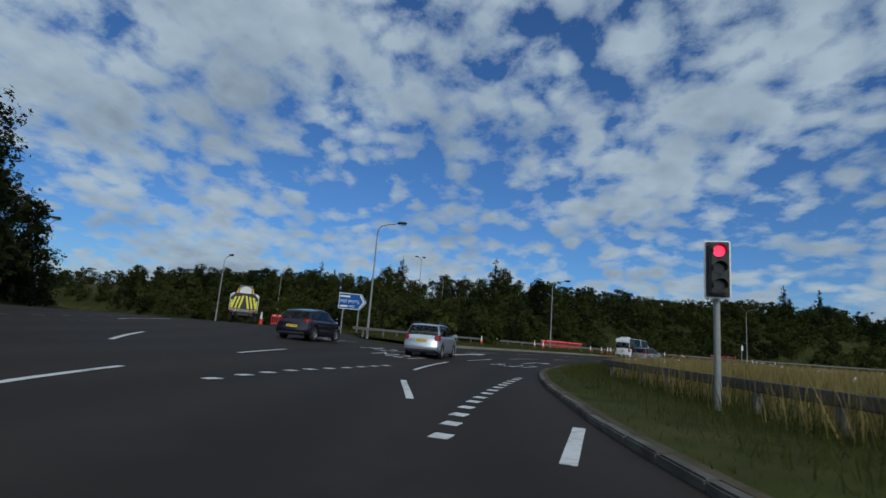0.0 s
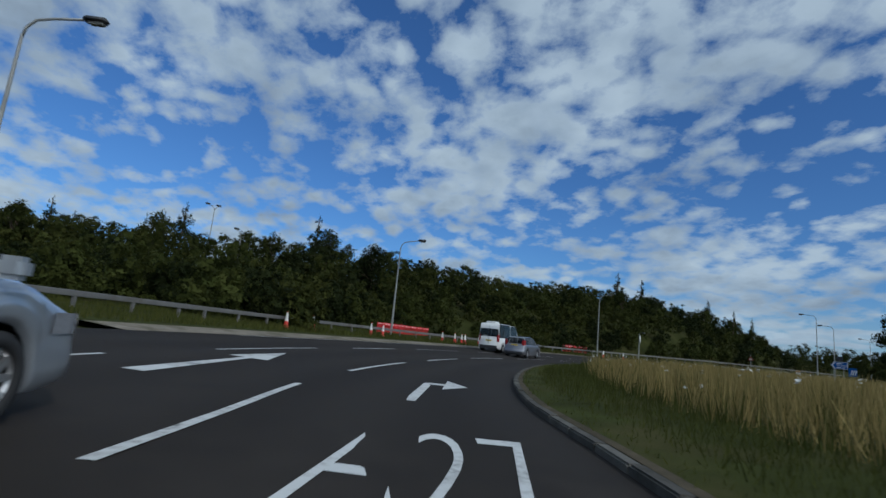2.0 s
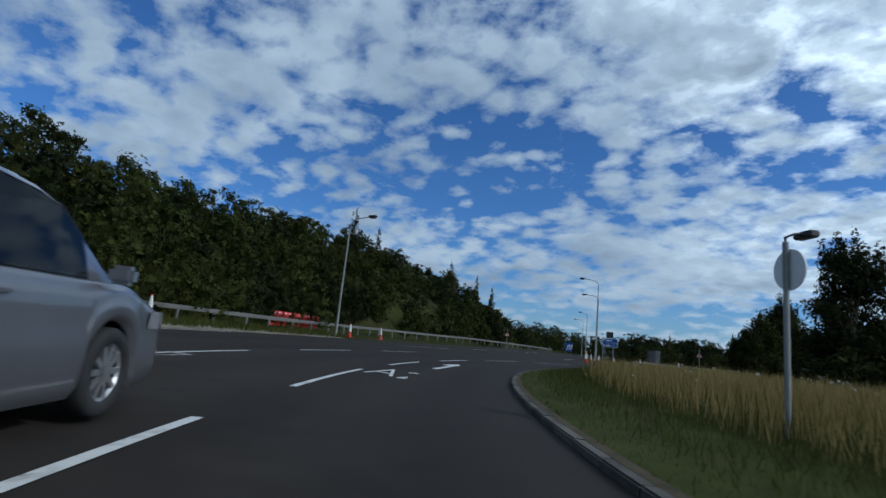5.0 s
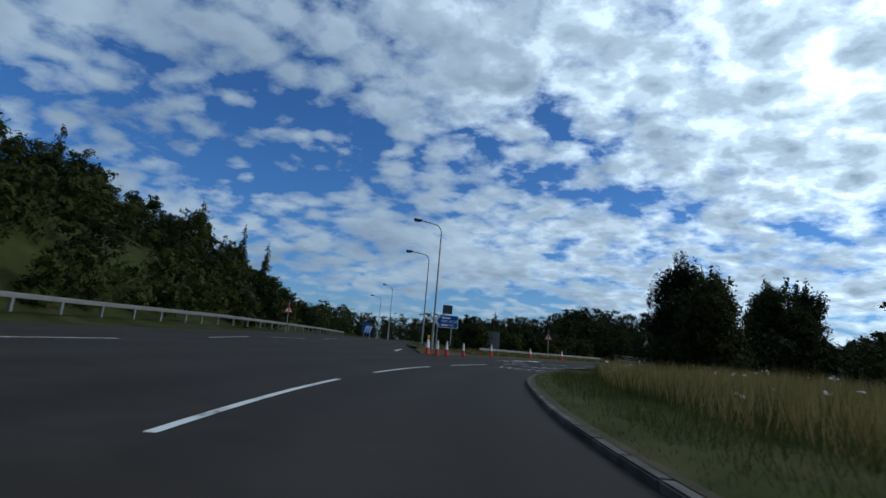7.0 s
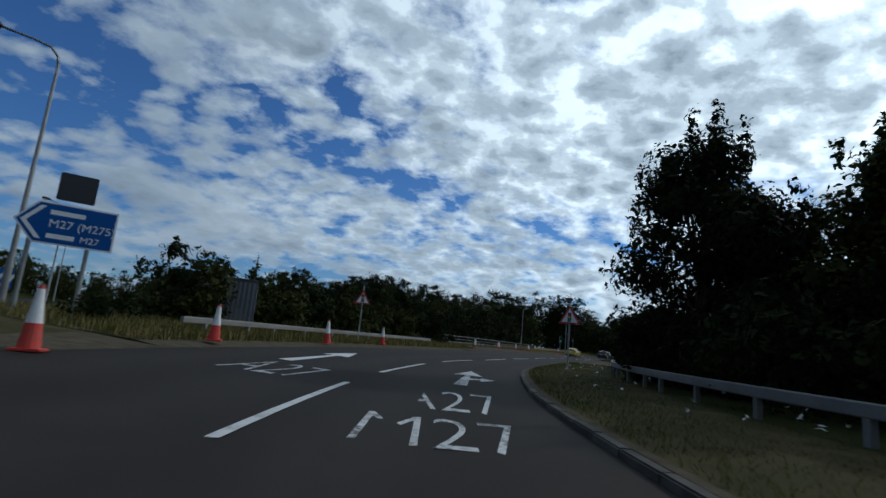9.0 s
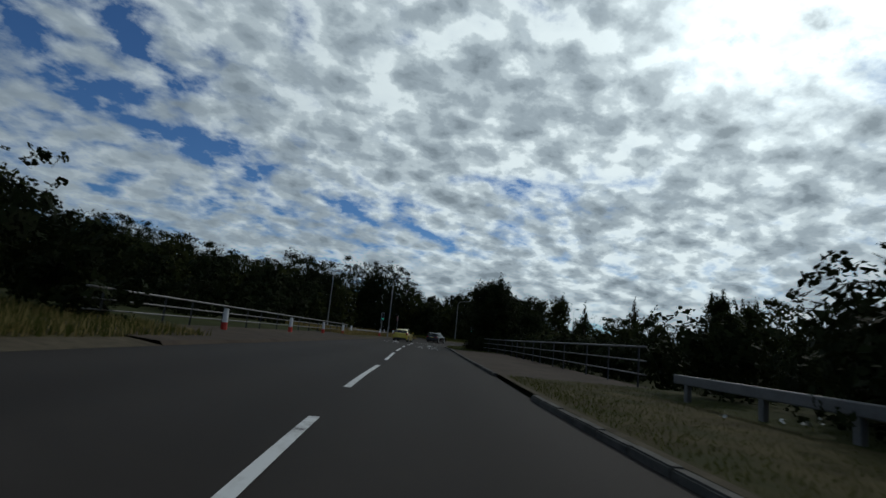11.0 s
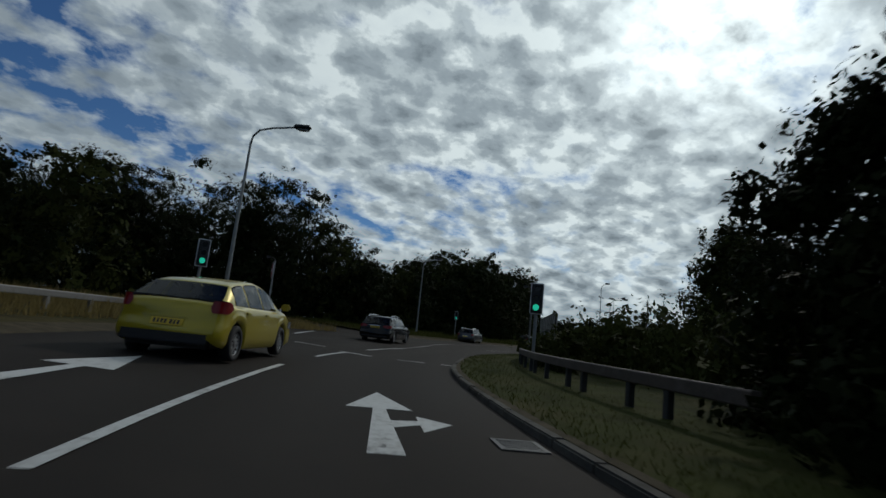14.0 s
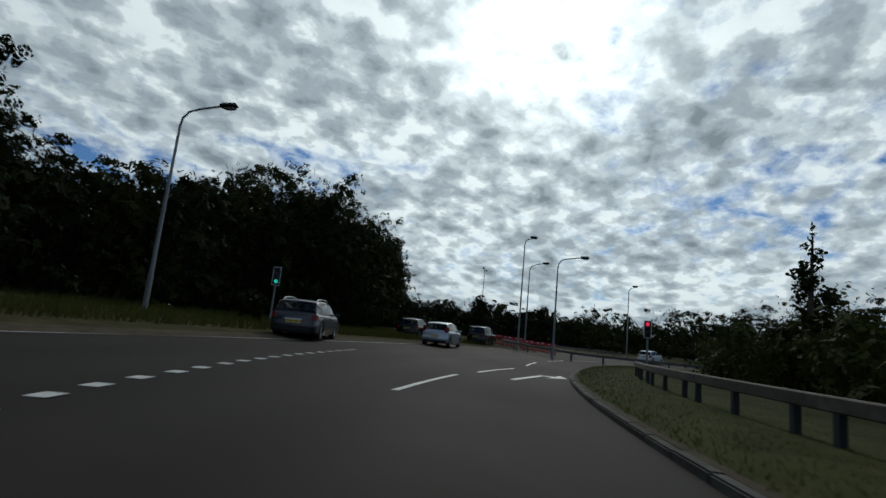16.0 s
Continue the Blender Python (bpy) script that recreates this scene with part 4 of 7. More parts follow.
def flag_sign(x, y, z, face, point, words, label, w=2.2, h=1.25):
    """A blue direction sign with a pointed end and white border."""
    thing = empty("direction_sign", x, y, gz(x, y) - 0.1, math.atan2(face[1] - y, face[0] - x) + math.pi / 2)
    p = 1 if point == "right" else -1
    def shape(g):
        return [(-p * (w / 2 - g), z + g), (p * (w / 2 - 0.45 - g * 0.4), z + g), (p * (w / 2 - g * 1.2), z + h / 2), (p * (w / 2 - 0.45 - g * 0.4), z + h - g), (-p * (w / 2 - g), z + h - g)]
    face_plate = plate(thing, "border", shape(0), -0.03, 0.0, WHITE, "white sign border")
    plate(thing, "face", shape(0.045), -0.036, -0.028, BLUE, "blue sign face")
    plate(thing, "chevron", [(p * (w / 2 - 0.62), z + 0.12), (p * (w / 2 - 0.5), z + 0.12), (p * (w / 2 - 0.14), z + h / 2), (p * (w / 2 - 0.5), z + h - 0.12), (p * (w / 2 - 0.62), z + h - 0.12), (p * (w / 2 - 0.26), z + h / 2)], -0.042, -0.034, WHITE)
    x0 = -w / 2 + 0.12 if p > 0 else -w / 2 + 0.72
    plate(thing, "word_bar", [(x0, z + h - 0.32), (x0 + 0.75, z + h - 0.32), (x0 + 0.75, z + h - 0.2), (x0, z + h - 0.2)], -0.042, -0.034, WHITE)
    lettering(thing, words[0], x0, z + h / 2 - 0.1, 0.22, WHITE)
    plate(thing, "word_bar", [(x0, z + 0.16), (x0 + 0.6, z + 0.16), (x0 + 0.6, z + 0.28), (x0, z + 0.28)], -0.042, -0.034, WHITE)
    lettering(thing, words[1], x0 + 0.72, z + 0.14, 0.18, WHITE)
    sign_post(thing, -w / 2 + 0.4, -0.2, z + h - 0.1, 0.055)
    sign_post(thing, w / 2 - 0.55, -0.2, z + h - 0.1, 0.055)
    return tagged(thing, label, "road sign")


flag_sign(-7.0, 41.0, 2.05, (0.9, 14), "right", ("M27 (M275)", "M27"), "blue direction sign with a pointed end on two posts")
s8 = flag_sign(91.0, 76.4, 2.0, (74, 69.5), "left", ("M27 (M275)", "M27"), "blue direction sign pointing to the exit, half hidden by a bush", 2.2, 1.1)
bm = bmesh.new()
add_box(bm, -0.35, 0.5, -0.02, 0.03, 3.2, 3.95, 0.02)
part("hooded_board", bm, BLACK, s8, "dark rounded board above the sign")


def round_shape(r, zc, n=28):
    return [(r * math.cos(2 * math.pi * i / n), zc + r * math.sin(2 * math.pi * i / n)) for i in range(n)]


def tri_shape(w, z0, g=0.0):
    h = w * 0.87
    return [(-w / 2 + g * 1.75, z0 + g), (w / 2 - g * 1.75, z0 + g), (0, z0 + h - 2 * g)]


def sign_light(thing, z):
    bm = bmesh.new()
    tube(bm, [(0, 0.05, z - 0.25), (0, 0.05, z + 0.05), (0, -0.1, z + 0.12), (0, -0.3, z + 0.12)], 0.02, 6)
    add_box(bm, -0.17, 0.17, -0.36, -0.2, z + 0.07, z + 0.17, 0.02)
    part("sign_light", bm, DARKMETAL, thing, "small lamp over the sign")


def warning_sign(x, y, face, label, z0=2.15, w=0.92):
    thing = empty("warning_sign", x, y, gz(x, y) - 0.1, math.atan2(face[1] - y, face[0] - x) + math.pi / 2)
    plate(thing, "border", tri_shape(w, z0), -0.02, 0.0, RED, "red triangular border")
    plate(thing, "face", tri_shape(w, z0, 0.075), -0.027, -0.018, WHITE, "white sign face")
    for i, m in enumerate((RED, AMBER, GREENDISC)):
        plate(thing, "symbol_disc", round_shape(0.05, z0 + 0.43 - 0.125 * i, 14), -0.036, -0.03, m)
    plate(thing, "symbol", [(-0.075, z0 + 0.1), (0.075, z0 + 0.1), (0.075, z0 + 0.5), (-0.075, z0 + 0.5)], -0.031, -0.024, BLACK)
    sign_post(thing, 0, -0.2, z0 + 0.95)
    sign_light(thing, z0 + 0.95)
    return tagged(thing, label, "road sign")


warning_sign(102.2, 67.6, (80, 69), "triangular signals-ahead sign with a lamp above it", 2.1, 0.85)
warning_sign(96.7, 58.9, (86, 67), "triangular signals-ahead sign with a lamp above it", 2.15, 0.95)
warning_sign(89.2, 90.4, (58, 72), "small triangular warning sign on a post by the exit", 1.7, 0.8)


def round_sign(x, y, zc, face, label, mat, r=0.45, bar=None, arrow=False, light=True):
    thing = empty("round_sign", x, y, gz(x, y) - 0.1, math.atan2(face[1] - y, face[0] - x) + math.pi / 2)
    plate(thing, "rim", round_shape(r, zc), -0.02, 0.0, WHITE, "white rim")
    plate(thing, "face", round_shape(r * 0.94, zc), -0.027, -0.018, mat)
    if bar:
        plate(thing, "bar", [(-r * 0.7, zc - r * 0.17), (r * 0.7, zc - r * 0.17), (r * 0.7, zc + r * 0.17), (-r * 0.7, zc + r * 0.17)], -0.034, -0.025, WHITE, "white bar")
    if arrow:
        plate(thing, "arrow", [(-r * 0.7, zc - r * 0.1), (-r * 0.2, zc - r * 0.5), (-r * 0.2, zc - r * 0.2), (r * 0.7, zc + r * 0.15), (r * 0.65, zc + r * 0.32), (-r * 0.25, zc), (-r * 0.3, zc + r * 0.3)], -0.034, -0.025, WHITE, "white arrow")
    sign_post(thing, 0, -0.2, zc + r + 0.1)
    if light:
        sign_light(thing, zc + r + 0.12)
    return tagged(thing, label, "road sign")


round_sign(160.5, 12.2, 2.75, (168.4, 18.6), "round blue arrow sign with a lamp above it", BLUE, 0.44, arrow=True)
round_sign(169.9, 20.2, 2.85, (177, 40), "round red no-entry sign on a leaning post", RED, 0.38, bar=True)
round_sign(32.2, 54.8, 2.45, (50, 35), "small round white sign on a post in tall grass", WHITE, 0.3)


def works_sign(x, y, face):
    thing = empty("works_sign", x, y, gz(x, y) - 0.1, math.atan2(face[1] - y, face[0] - x) + math.pi / 2)
    plate(thing, "face", [(-0.75, 0.7), (0.75, 0.7), (0.75, 2.5), (-0.75, 2.5)], -0.02, 0.0, BLUE, "blue sign face")
    for i in range(3):
        a = -0.45 + 0.38 * i
        plate(thing, "arrow", [(a, 1.0), (a + 0.12, 0.9), (a + 0.42, 1.75), (a + 0.5, 1.7), (a + 0.45, 2.1), (a + 0.15, 1.88), (a + 0.26, 1.84)], -0.03, -0.02, WHITE, "white lane arrow")
    sign_post(thing, -0.5, -0.2, 2.4)
    sign_post(thing, 0.5, -0.2, 2.4)
    return tagged(thing, "blue roadworks lane sign with white arrows", "road sign")


works_sign(128.3, 96.9, (60, 70))


DULL_WHITE = material("grimy white sheeting", (0.30, 0.30, 0.28), 0.6, vary=0.25, scale=2, fine=25, stain=(0.16, 0.155, 0.14))


def chevron_board(a, b, z0, z1, label):
    d = Vector((b[0] - a[0], b[1] - a[1]))
    L = d.length
    thing = empty("chevron_board", a[0], a[1], gz(*a) - 0.1, math.atan2(d.y, d.x))
    n = 3
    for i in range(n):
        x0, x1 = L * i / n + 0.02, L * (i + 1) / n - 0.02
        panel = plate(thing, "panel", [(x0, z0), (x1, z0), (x1, z1), (x0, z1)], 0.0, 0.04, BLACK, "black panel")
        k = 3
        for j in range(k):
            c = x0 + (x1 - x0) * (j + 0.15) / k
            w, s, m = (x1 - x0) / k * 0.42, (x1 - x0) / k * 0.4, (z0 + z1) / 2
            for y0, y1 in ((-0.008, 0.002), (0.038, 0.048)):
                plate(thing, "chevron", [(c + s, z0 + 0.03), (c + s + w, z0 + 0.03), (c + w, m), (c + s + w, z1 - 0.03), (c + s, z1 - 0.03), (c, m)], y0, y1, DULL_WHITE, "grimy white chevron", panel)
    for i in range(n + 1):
        sign_post(thing, 0.15 + (L - 0.3) * i / n, -0.2, z1 - 0.05, 0.05)
    return tagged(thing, label, "road sign")


chevron_board(on_curve(263.6, -3.0)[:2], on_curve(255.6, -3.6)[:2], 1.58, 2.3, "long black board with white chevrons behind shrubs")


# ---- roadworks things ----
def cone(x, y, label, h=0.9, tilt=0.0, light=False):
    thing = empty("traffic_cone", x, y, gz_surface(x, y))
    thing.rotation_euler = (tilt, tilt * 0.5, random.uniform(0, 6))
    bm = bmesh.new()
    add_box(bm, -0.2, 0.2, -0.2, 0.2, 0.0, 0.045, 0.015)
    add_cone(bm, (0, 0, 0.04), (0, 0, h * 0.42), 0.15, 0.105, 14)
    part("body", bm, CONE_RED, thing, "faded red plastic")
    bm = bmesh.new()
    add_cone(bm, (0, 0, h * 0.42), (0, 0, h * 0.94), 0.107, 0.045, 14)
    part("sleeve", bm, CONE_WHITE, thing, "white reflective sleeve")
    bm = bmesh.new()
    add_cone(bm, (0, 0, h * 0.94), (0, 0, h), 0.046, 0.034, 12)
    part("tip", bm, CONE_RED, thing)
    if light:
        bm = bmesh.new()
        add_box(bm, -0.08, 0.08, -0.05, 0.05, h, h + 0.22, 0.03)
        part("warning_lamp", bm, AMBER, thing, "amber warning lamp")
    return tagged(thing, label, "traffic cone", group="traffic cones")


def gz_surface(x, y):
    """Height of the verge or road surface at a place near the carriageway."""
    clear, d, s = road_clearance(x, y)
    return float(base_height(d)[0]) + (0.11 if clear[0] > 0.1 else 0.0)


for x, y in ((6.2, 54.5), (4.4, 52.2), (11.2, 60.0), (12.4, 61.1), (19.9, 67.5), (21.8, 68.9), (22.8, 69.6), (23.3, 69.9), (25.6, 71.5), (33.1, 75.6), (49.1, 80.9), (53.2, 81.7)):
    cone(x, y, "red and white traffic cone on the verge", 0.95, random.uniform(-0.07, 0.07))
for x, y, l in ((79.6, 75.2, True), (80.2, 75.3, True), (79.3, 74.5, False), (81.0, 74.2, False)):
    cone(x, y, "red and white cone with an amber lamp" if l else "red and white traffic cone at the island nose", 1.0, random.uniform(-0.04, 0.04), l)
for x, y in ((84.4, 73.6), (90.2, 72.2), (97.4, 69.2), (104.3, 66.1), (164.3, 26.0), (177.6, 16.2), (179.4, 15.0), (178.4, 17.4), (176.4, 18.5)):
    cone(x, y, "slim red and white marker cone on the verge", 0.95, random.uniform(-0.06, 0.06))
for x, y in ((-12.5, 43.0), (-11.2, 44.6), (-10.0, 46.0), (-8.6, 43.5), (-13.8, 40.2), (-12.9, 50.0)):
    cone(x, y, "red and white traffic cone beside the roadworks", 1.0, random.uniform(-0.05, 0.05))


def bollard(x, y):
    thing = empty("bollard", x, y, gz_surface(x, y))
    bm = bmesh.new()
    add_cone(bm, (0, 0, 0), (0, 0, 0.28), 0.12, 0.11, 12)
    part("base", bm, CONE_RED, thing, "red base")
    bm = bmesh.new()
    add_cone(bm, (0, 0, 0.28), (0, 0, 0.8), 0.105, 0.09, 12)
    part("tube", bm, CONE_WHITE, thing, "white tube")
    return tagged(thing, "red and white marker bollard on the bridge pavement", "bollard", group="bollards")


for a in (204, 213.5, 222.5, 231, 237):
    x, y, _ = on_curve(a, 9.9)
    bollard(x, y)


def works_barrier(x, y, heading, label):
    thing = empty("works_barrier", x, y, gz_surface(x, y), heading)
    for name, z0, z1 in (("top_board", 0.78, 1.0), ("bottom_rail", 0.12, 0.24)):
        bm = bmesh.new()
        add_box(bm, -0.5, 0.5, -0.03, 0.03, z0, z1, 0.015)
        part(name, bm, RED_PLASTIC, thing, "red plastic board")
    for i in range(6):
        bm = bmesh.new()
        a = -0.47 + 0.188 * i
        add_box(bm, a - 0.025, a + 0.025, -0.025, 0.025, 0.23, 0.79)
        part("slat", bm, RED_PLASTIC, thing)
    for a in (-0.36, 0.1):
        bm = bmesh.new()
        add_box(bm, a, a + 0.2, -0.038, 0.038, 0.86, 0.94)
        part("reflector", bm, CONE_WHITE, thing, "white reflective strip")
    for a in (-0.4, 0.4):
        bm = bmesh.new()
        add_box(bm, a - 0.05, a + 0.05, -0.3, 0.3, 0.0, 0.12, 0.02)
        part("foot", bm, DARKMETAL, thing)
    return tagged(thing, label, "barrier", group="roadworks barriers")


RED_PLASTIC = material("red plastic", (0.58, 0.025, 0.03), 0.5, vary=0.2, scale=3, fine=25, stain=(0.4, 0.05, 0.05), rand=0.2)
for (a, b, n) in (((13.3, 67.3), (20.3, 72.9), 8), ((-15.2, 47.0), (-10.6, 48.6), 5), ((42.3, 80.6), (47.5, 82.4), 5), ((184, -41.5), (190, -40.0), 6), ((14.4, 69.4), (17.4, 71.9), 4)):
    for i in range(n):
        u = (i + 0.5) / n
        x, y = a[0] + (b[0] - a[0]) * u, a[1] + (b[1] - a[1]) * u
        works_barrier(x, y, math.atan2(b[1] - a[1], b[0] - a[0]) + random.uniform(-0.15, 0.15), "red plastic roadworks barrier with white reflective strips")


def container(x, y, heading):
    thing = empty("storage_container", x, y, gz(x, y) - 0.05, heading)
    mat = material("corrugated steel", (0.11, 0.115, 0.12), 0.7, 0.3, vary=0.25, scale=1.5, fine=20, stain=(0.2, 0.2, 0.19))
    L, W, H = 4.2, 2.1, 1.95
    bm = bmesh.new()
    add_box(bm, -L / 2, L / 2, -W / 2, W / 2, 0.0, H, 0.02)
    part("body", bm, mat, thing)
    for i in range(int(W / 0.18)):
        a = -W / 2 + 0.09 + i * 0.18
        bm = bmesh.new()
        add_box(bm, -L / 2 - 0.03, -L / 2 + 0.03, a - 0.045, a + 0.045, 0.08, H - 0.08, 0.012)
        part("end_rib", bm, GREYBACK, thing)
    for i in range(int(L / 0.22)):
        a = -L / 2 + 0.11 + i * 0.22
        bm = bmesh.new()
        add_box(bm, a - 0.055, a + 0.055, -W / 2 - 0.03, -W / 2 + 0.03, 0.08, H - 0.08, 0.012)
        part("side_rib", bm, mat, thing)
    bm = bmesh.new()
    add_box(bm, -L / 2 - 0.05, L / 2 + 0.05, -W / 2 - 0.05, W / 2 + 0.05, H, H + 0.06, 0.02)
    part("roof", bm, mat, thing)
    return tagged(thing, "dark corrugated steel storage container behind the barrier", "container")


container(100.5, 73.6, math.radians(6))


def drain(x, y, h):
    thing = empty("drain_grate", x, y, 0.0, h)
    bm = bmesh.new()
    for (x0, x1, y0, y1) in ((-0.24, -0.19, -0.24, 0.24), (0.19, 0.24, -0.24, 0.24), (-0.19, 0.19, -0.24, -0.19), (-0.19, 0.19, 0.19, 0.24)):
        add_box(bm, x0, x1, y0, y1, 0.002, 0.016)
    part("frame", bm, DARKMETAL, thing)
    for i in range(6):
        bm = bmesh.new()
        add_box(bm, -0.19, 0.19, -0.17 + 0.06 * i, -0.14 + 0.06 * i, 0.002, 0.014)
        part("bar", bm, DARKMETAL, thing)
    tagged(thing, "dark cast-iron drain grate by the kerb", "drain")


drain(149.45, 26.5, math.radians(-125))
drain(24.1, 53.4, math.radians(-47))


# ---- plants ----
def leaf_cloud(centres, radii, counts, size, rng, core=16):
    """Leaf quads over blobs, and inside each blob a shell of broad sprays that shuts out the sky; four vertices to a leaf."""
    out = []
    for c, r, n in zip(centres, radii, counts):
        wide = float(np.mean(r))
        inner = int(core) if wide > 0.22 else 0
        n = int(n) + inner
        v = rng.normal(size=(n, 3))
        v /= np.linalg.norm(v, axis=1)[:, None]
        rad = np.clip(rng.normal(0.82, 0.15, n), 0.3, 1.06)[:, None]
        rad[:inner] = rng.uniform(0.3, 0.5, (inner, 1))
        p = c + v * rad * r
        loose = np.full((n, 1), 0.6)
        loose[:inner] = 0.2
        face = v + rng.normal(size=(n, 3)) * loose + np.array([0, 0, 0.2])
        face /= np.linalg.norm(face, axis=1)[:, None]
        a = np.cross(face, rng.normal(size=(n, 3)))
        a /= np.linalg.norm(a, axis=1)[:, None]
        b = np.cross(a, face)
        l = size * rng.uniform(0.6, 1.4, n)[:, None]
        w = l * rng.uniform(0.55, 0.85, n)[:, None]
        l[:inner] = min(1.2, wide) * rng.uniform(0.65, 0.95, (inner, 1))
        w[:inner] = l[:inner] * rng.uniform(0.65, 0.9, (inner, 1))
        out.append(np.stack([p - a * l * 0.5, p + b * w * 0.5, p + a * l * 0.5, p - b * w * 0.5], 1).reshape(-1, 3))
    return np.concatenate(out)


def quad_mesh(name, verts, mat, k=4):
    me = bpy.data.meshes.new(name)
    n = len(verts) // k
    me.vertices.add(len(verts))
    me.vertices.foreach_set("co", np.asarray(verts, np.float32).ravel())
    me.loops.add(len(verts))
    me.loops.foreach_set("vertex_index", np.arange(len(verts), dtype=np.int32))
    me.polygons.add(n)
    me.polygons.foreach_set("loop_start", np.arange(0, k * n, k, dtype=np.int32))
    me.materials.append(mat)
    me.update(calc_edges=True)
    me.validate()
    return me


def heart(x, y, z, h, w, r, n=90, longest=0.85):
    """The shaded inside of a crown: broad leaf sprays closing round the stem; four vertices to a spray."""
    u = r.uniform(0, 0.9, n) ** 1.15
    a = r.uniform(0, 2 * math.pi, n)
    q = w / 2 * (0.05 + 0.5 * (1 - u) ** 0.6) * r.uniform(0.6, 1.25, n)
    c = np.stack([x + q * np.cos(a), y + q * np.sin(a), z + h * u], -1)
    side = np.stack([-np.sin(a), np.cos(a), r.normal(size=n) * 0.5], -1)
    up = np.stack([r.normal(size=n) * 0.35, r.normal(size=n) * 0.35, np.ones(n)], -1)
    l = (np.clip(0.11 * h, 0.3, longest) * r.uniform(0.6, 1.3, n))[:, None]
    return np.stack([c - side * l * 0.5, c - up * l * 0.6, c + side * l * 0.5, c + up * l * 0.6], 1).reshape(-1, 3)


def tree_parts(seed, height, width, leaves, size, mat, style="broad", skirt=0.12, core=16, wisp=1.7, taper=0.0, dense=0):
    """Trunk with limbs, and a crown of many leaves in uneven clumps."""
    rng = np.random.default_rng(seed)
    bm = bmesh.new()
    lean = rng.uniform(-0.03, 0.03, 2) * height
    top = height * (0.92 if style == "spire" else 0.72)
    pts = [(0, 0, -0.3), (lean[0] * 0.3, lean[1] * 0.3, top * 0.35), (lean[0], lean[1], top)]
    r = 0.022 * height
    tube(bm, pts, r, 7, radii=[r * 1.25, r, r * 0.25])
    centres, radii = [], []
    if style == "spire":
        n = 46
        for i in range(n):
            u = (i + rng.uniform(0, 1)) / n
            z = height * (skirt + (0.95 - skirt) * u)
            reach = width / 2 * (1 - u) ** 0.7 * rng.uniform(0.75, 1.15) + 0.1
            a = rng.uniform(0, 2 * math.pi)
            q = reach * rng.uniform(0.1, 0.8)
            centres.append((lean[0] * u + q * math.cos(a), lean[1] * u + q * math.sin(a), z + q * rng.uniform(-0.2, 0.25)))
            radii.append(max(0.14, reach * rng.uniform(0.25, 0.45)) * np.array([1, 1, rng.uniform(0.8, 1.3)]))
        centres.append((lean[0], lean[1], height * 0.99))
        radii.append(np.array([0.12, 0.12, height * 0.05]))
    else:
        n = 44
        for i in range(n):
            a, u = rng.uniform(0, 2 * math.pi), (i + rng.uniform(0, 1)) / n
            z = skirt + (0.95 - skirt) * u
            prof = math.sin(math.pi * (0.32 + 0.60 * u)) ** 0.7 * rng.uniform(0.85, 1.05) * (1 - taper * u)
            q = width / 2 * prof * math.sqrt(rng.uniform(0.1, 1.0)) * 0.85
            c = np.array([q * math.cos(a), q * math.sin(a), height * z])
            centres.append(c)
            radii.append(width * rng.uniform(0.13, 0.24) * np.array([1, 1, rng.uniform(0.6, 0.95)]))
            if i % 3 == 0:
                base = Vector((lean[0] * 0.4, lean[1] * 0.4, height * max(0.15, z * 0.55)))
                tube(bm, [base, (base + Vector(c)) / 2 + Vector((0, 0, 0.05 * height)), Vector(c)], r, 5, radii=[r * 0.5, r * 0.3, r * 0.08])
        for i in range(16):
            a = rng.uniform(0, 2 * math.pi)
            q = width * rng.uniform(0.03, 0.46)
            centres.append(np.array([q * math.cos(a), q * math.sin(a), height * (1.0 - 0.5 * (q / width * 2) ** 2) * rng.uniform(0.9, 1.04 if wisp < 2 else 1.1)]))
            radii.append(width * rng.uniform(0.04, 0.08) * np.array([0.8, 0.8, wisp]))
    centres, radii = np.array(centres), np.array(radii)
    vol = radii.prod(1) ** (2 / 3)
    counts = np.maximum(4, (leaves * vol / vol.sum())).astype(int)
    verts = leaf_cloud(centres, radii, counts, size, rng, core)
    if dense:
        verts = np.concatenate([verts, heart(0, 0, 0.1, height * 0.86, width * (1 - taper * 0.4), rng, dense, 0.36)])
    trunk = bpy.data.meshes.new("trunk")
    bm.to_mesh(trunk)
    bm.free()
    trunk.materials.append(BARK)
    return trunk, quad_mesh("crown", verts, mat)


def place_tree(meshes, x, y, scale, turn, label, group="", z=None, tall=1.0):
    thing = empty("tree", x, y, (gz(x, y) if z is None else z) - 0.05, turn)
    thing.scale = (scale, scale, scale * tall)
    for name, me in zip(("trunk", "crown"), meshes):
        o = new(name, me)
        o.parent = thing
    return tagged(thing, label, "tree", group=group)


rng = np.random.default_rng(11)
WOOD = [tree_parts(100 + i, 6.0, w, 1000, 0.46, m, skirt=0.05, core=6, dense=90) for i, (w, m) in enumerate(((4.6, LEAF), (5.2, LEAF_DARK), (4.2, LEAF), (5.6, LEAF), (4.8, LEAF_DARK), (5.0, LEAF_YEL)))]
SPIRES = [tree_parts(200 + i, 7.0, w, 1300, 0.36, m, "spire", 0.08, core=10) for i, (w, m) in enumerate(((4.0, LEAF_DARK), (3.4, LEAF), (4.6, LEAF_DARK)))]
TALL = [tree_parts(300 + i, 11.0, w, 3800, 0.46, m, skirt=0.04, core=14, dense=260) for i, (w, m) in enumerate(((7.0, LEAF_DARK), (6.2, LEAF), (7.6, LEAF_DARK)))]


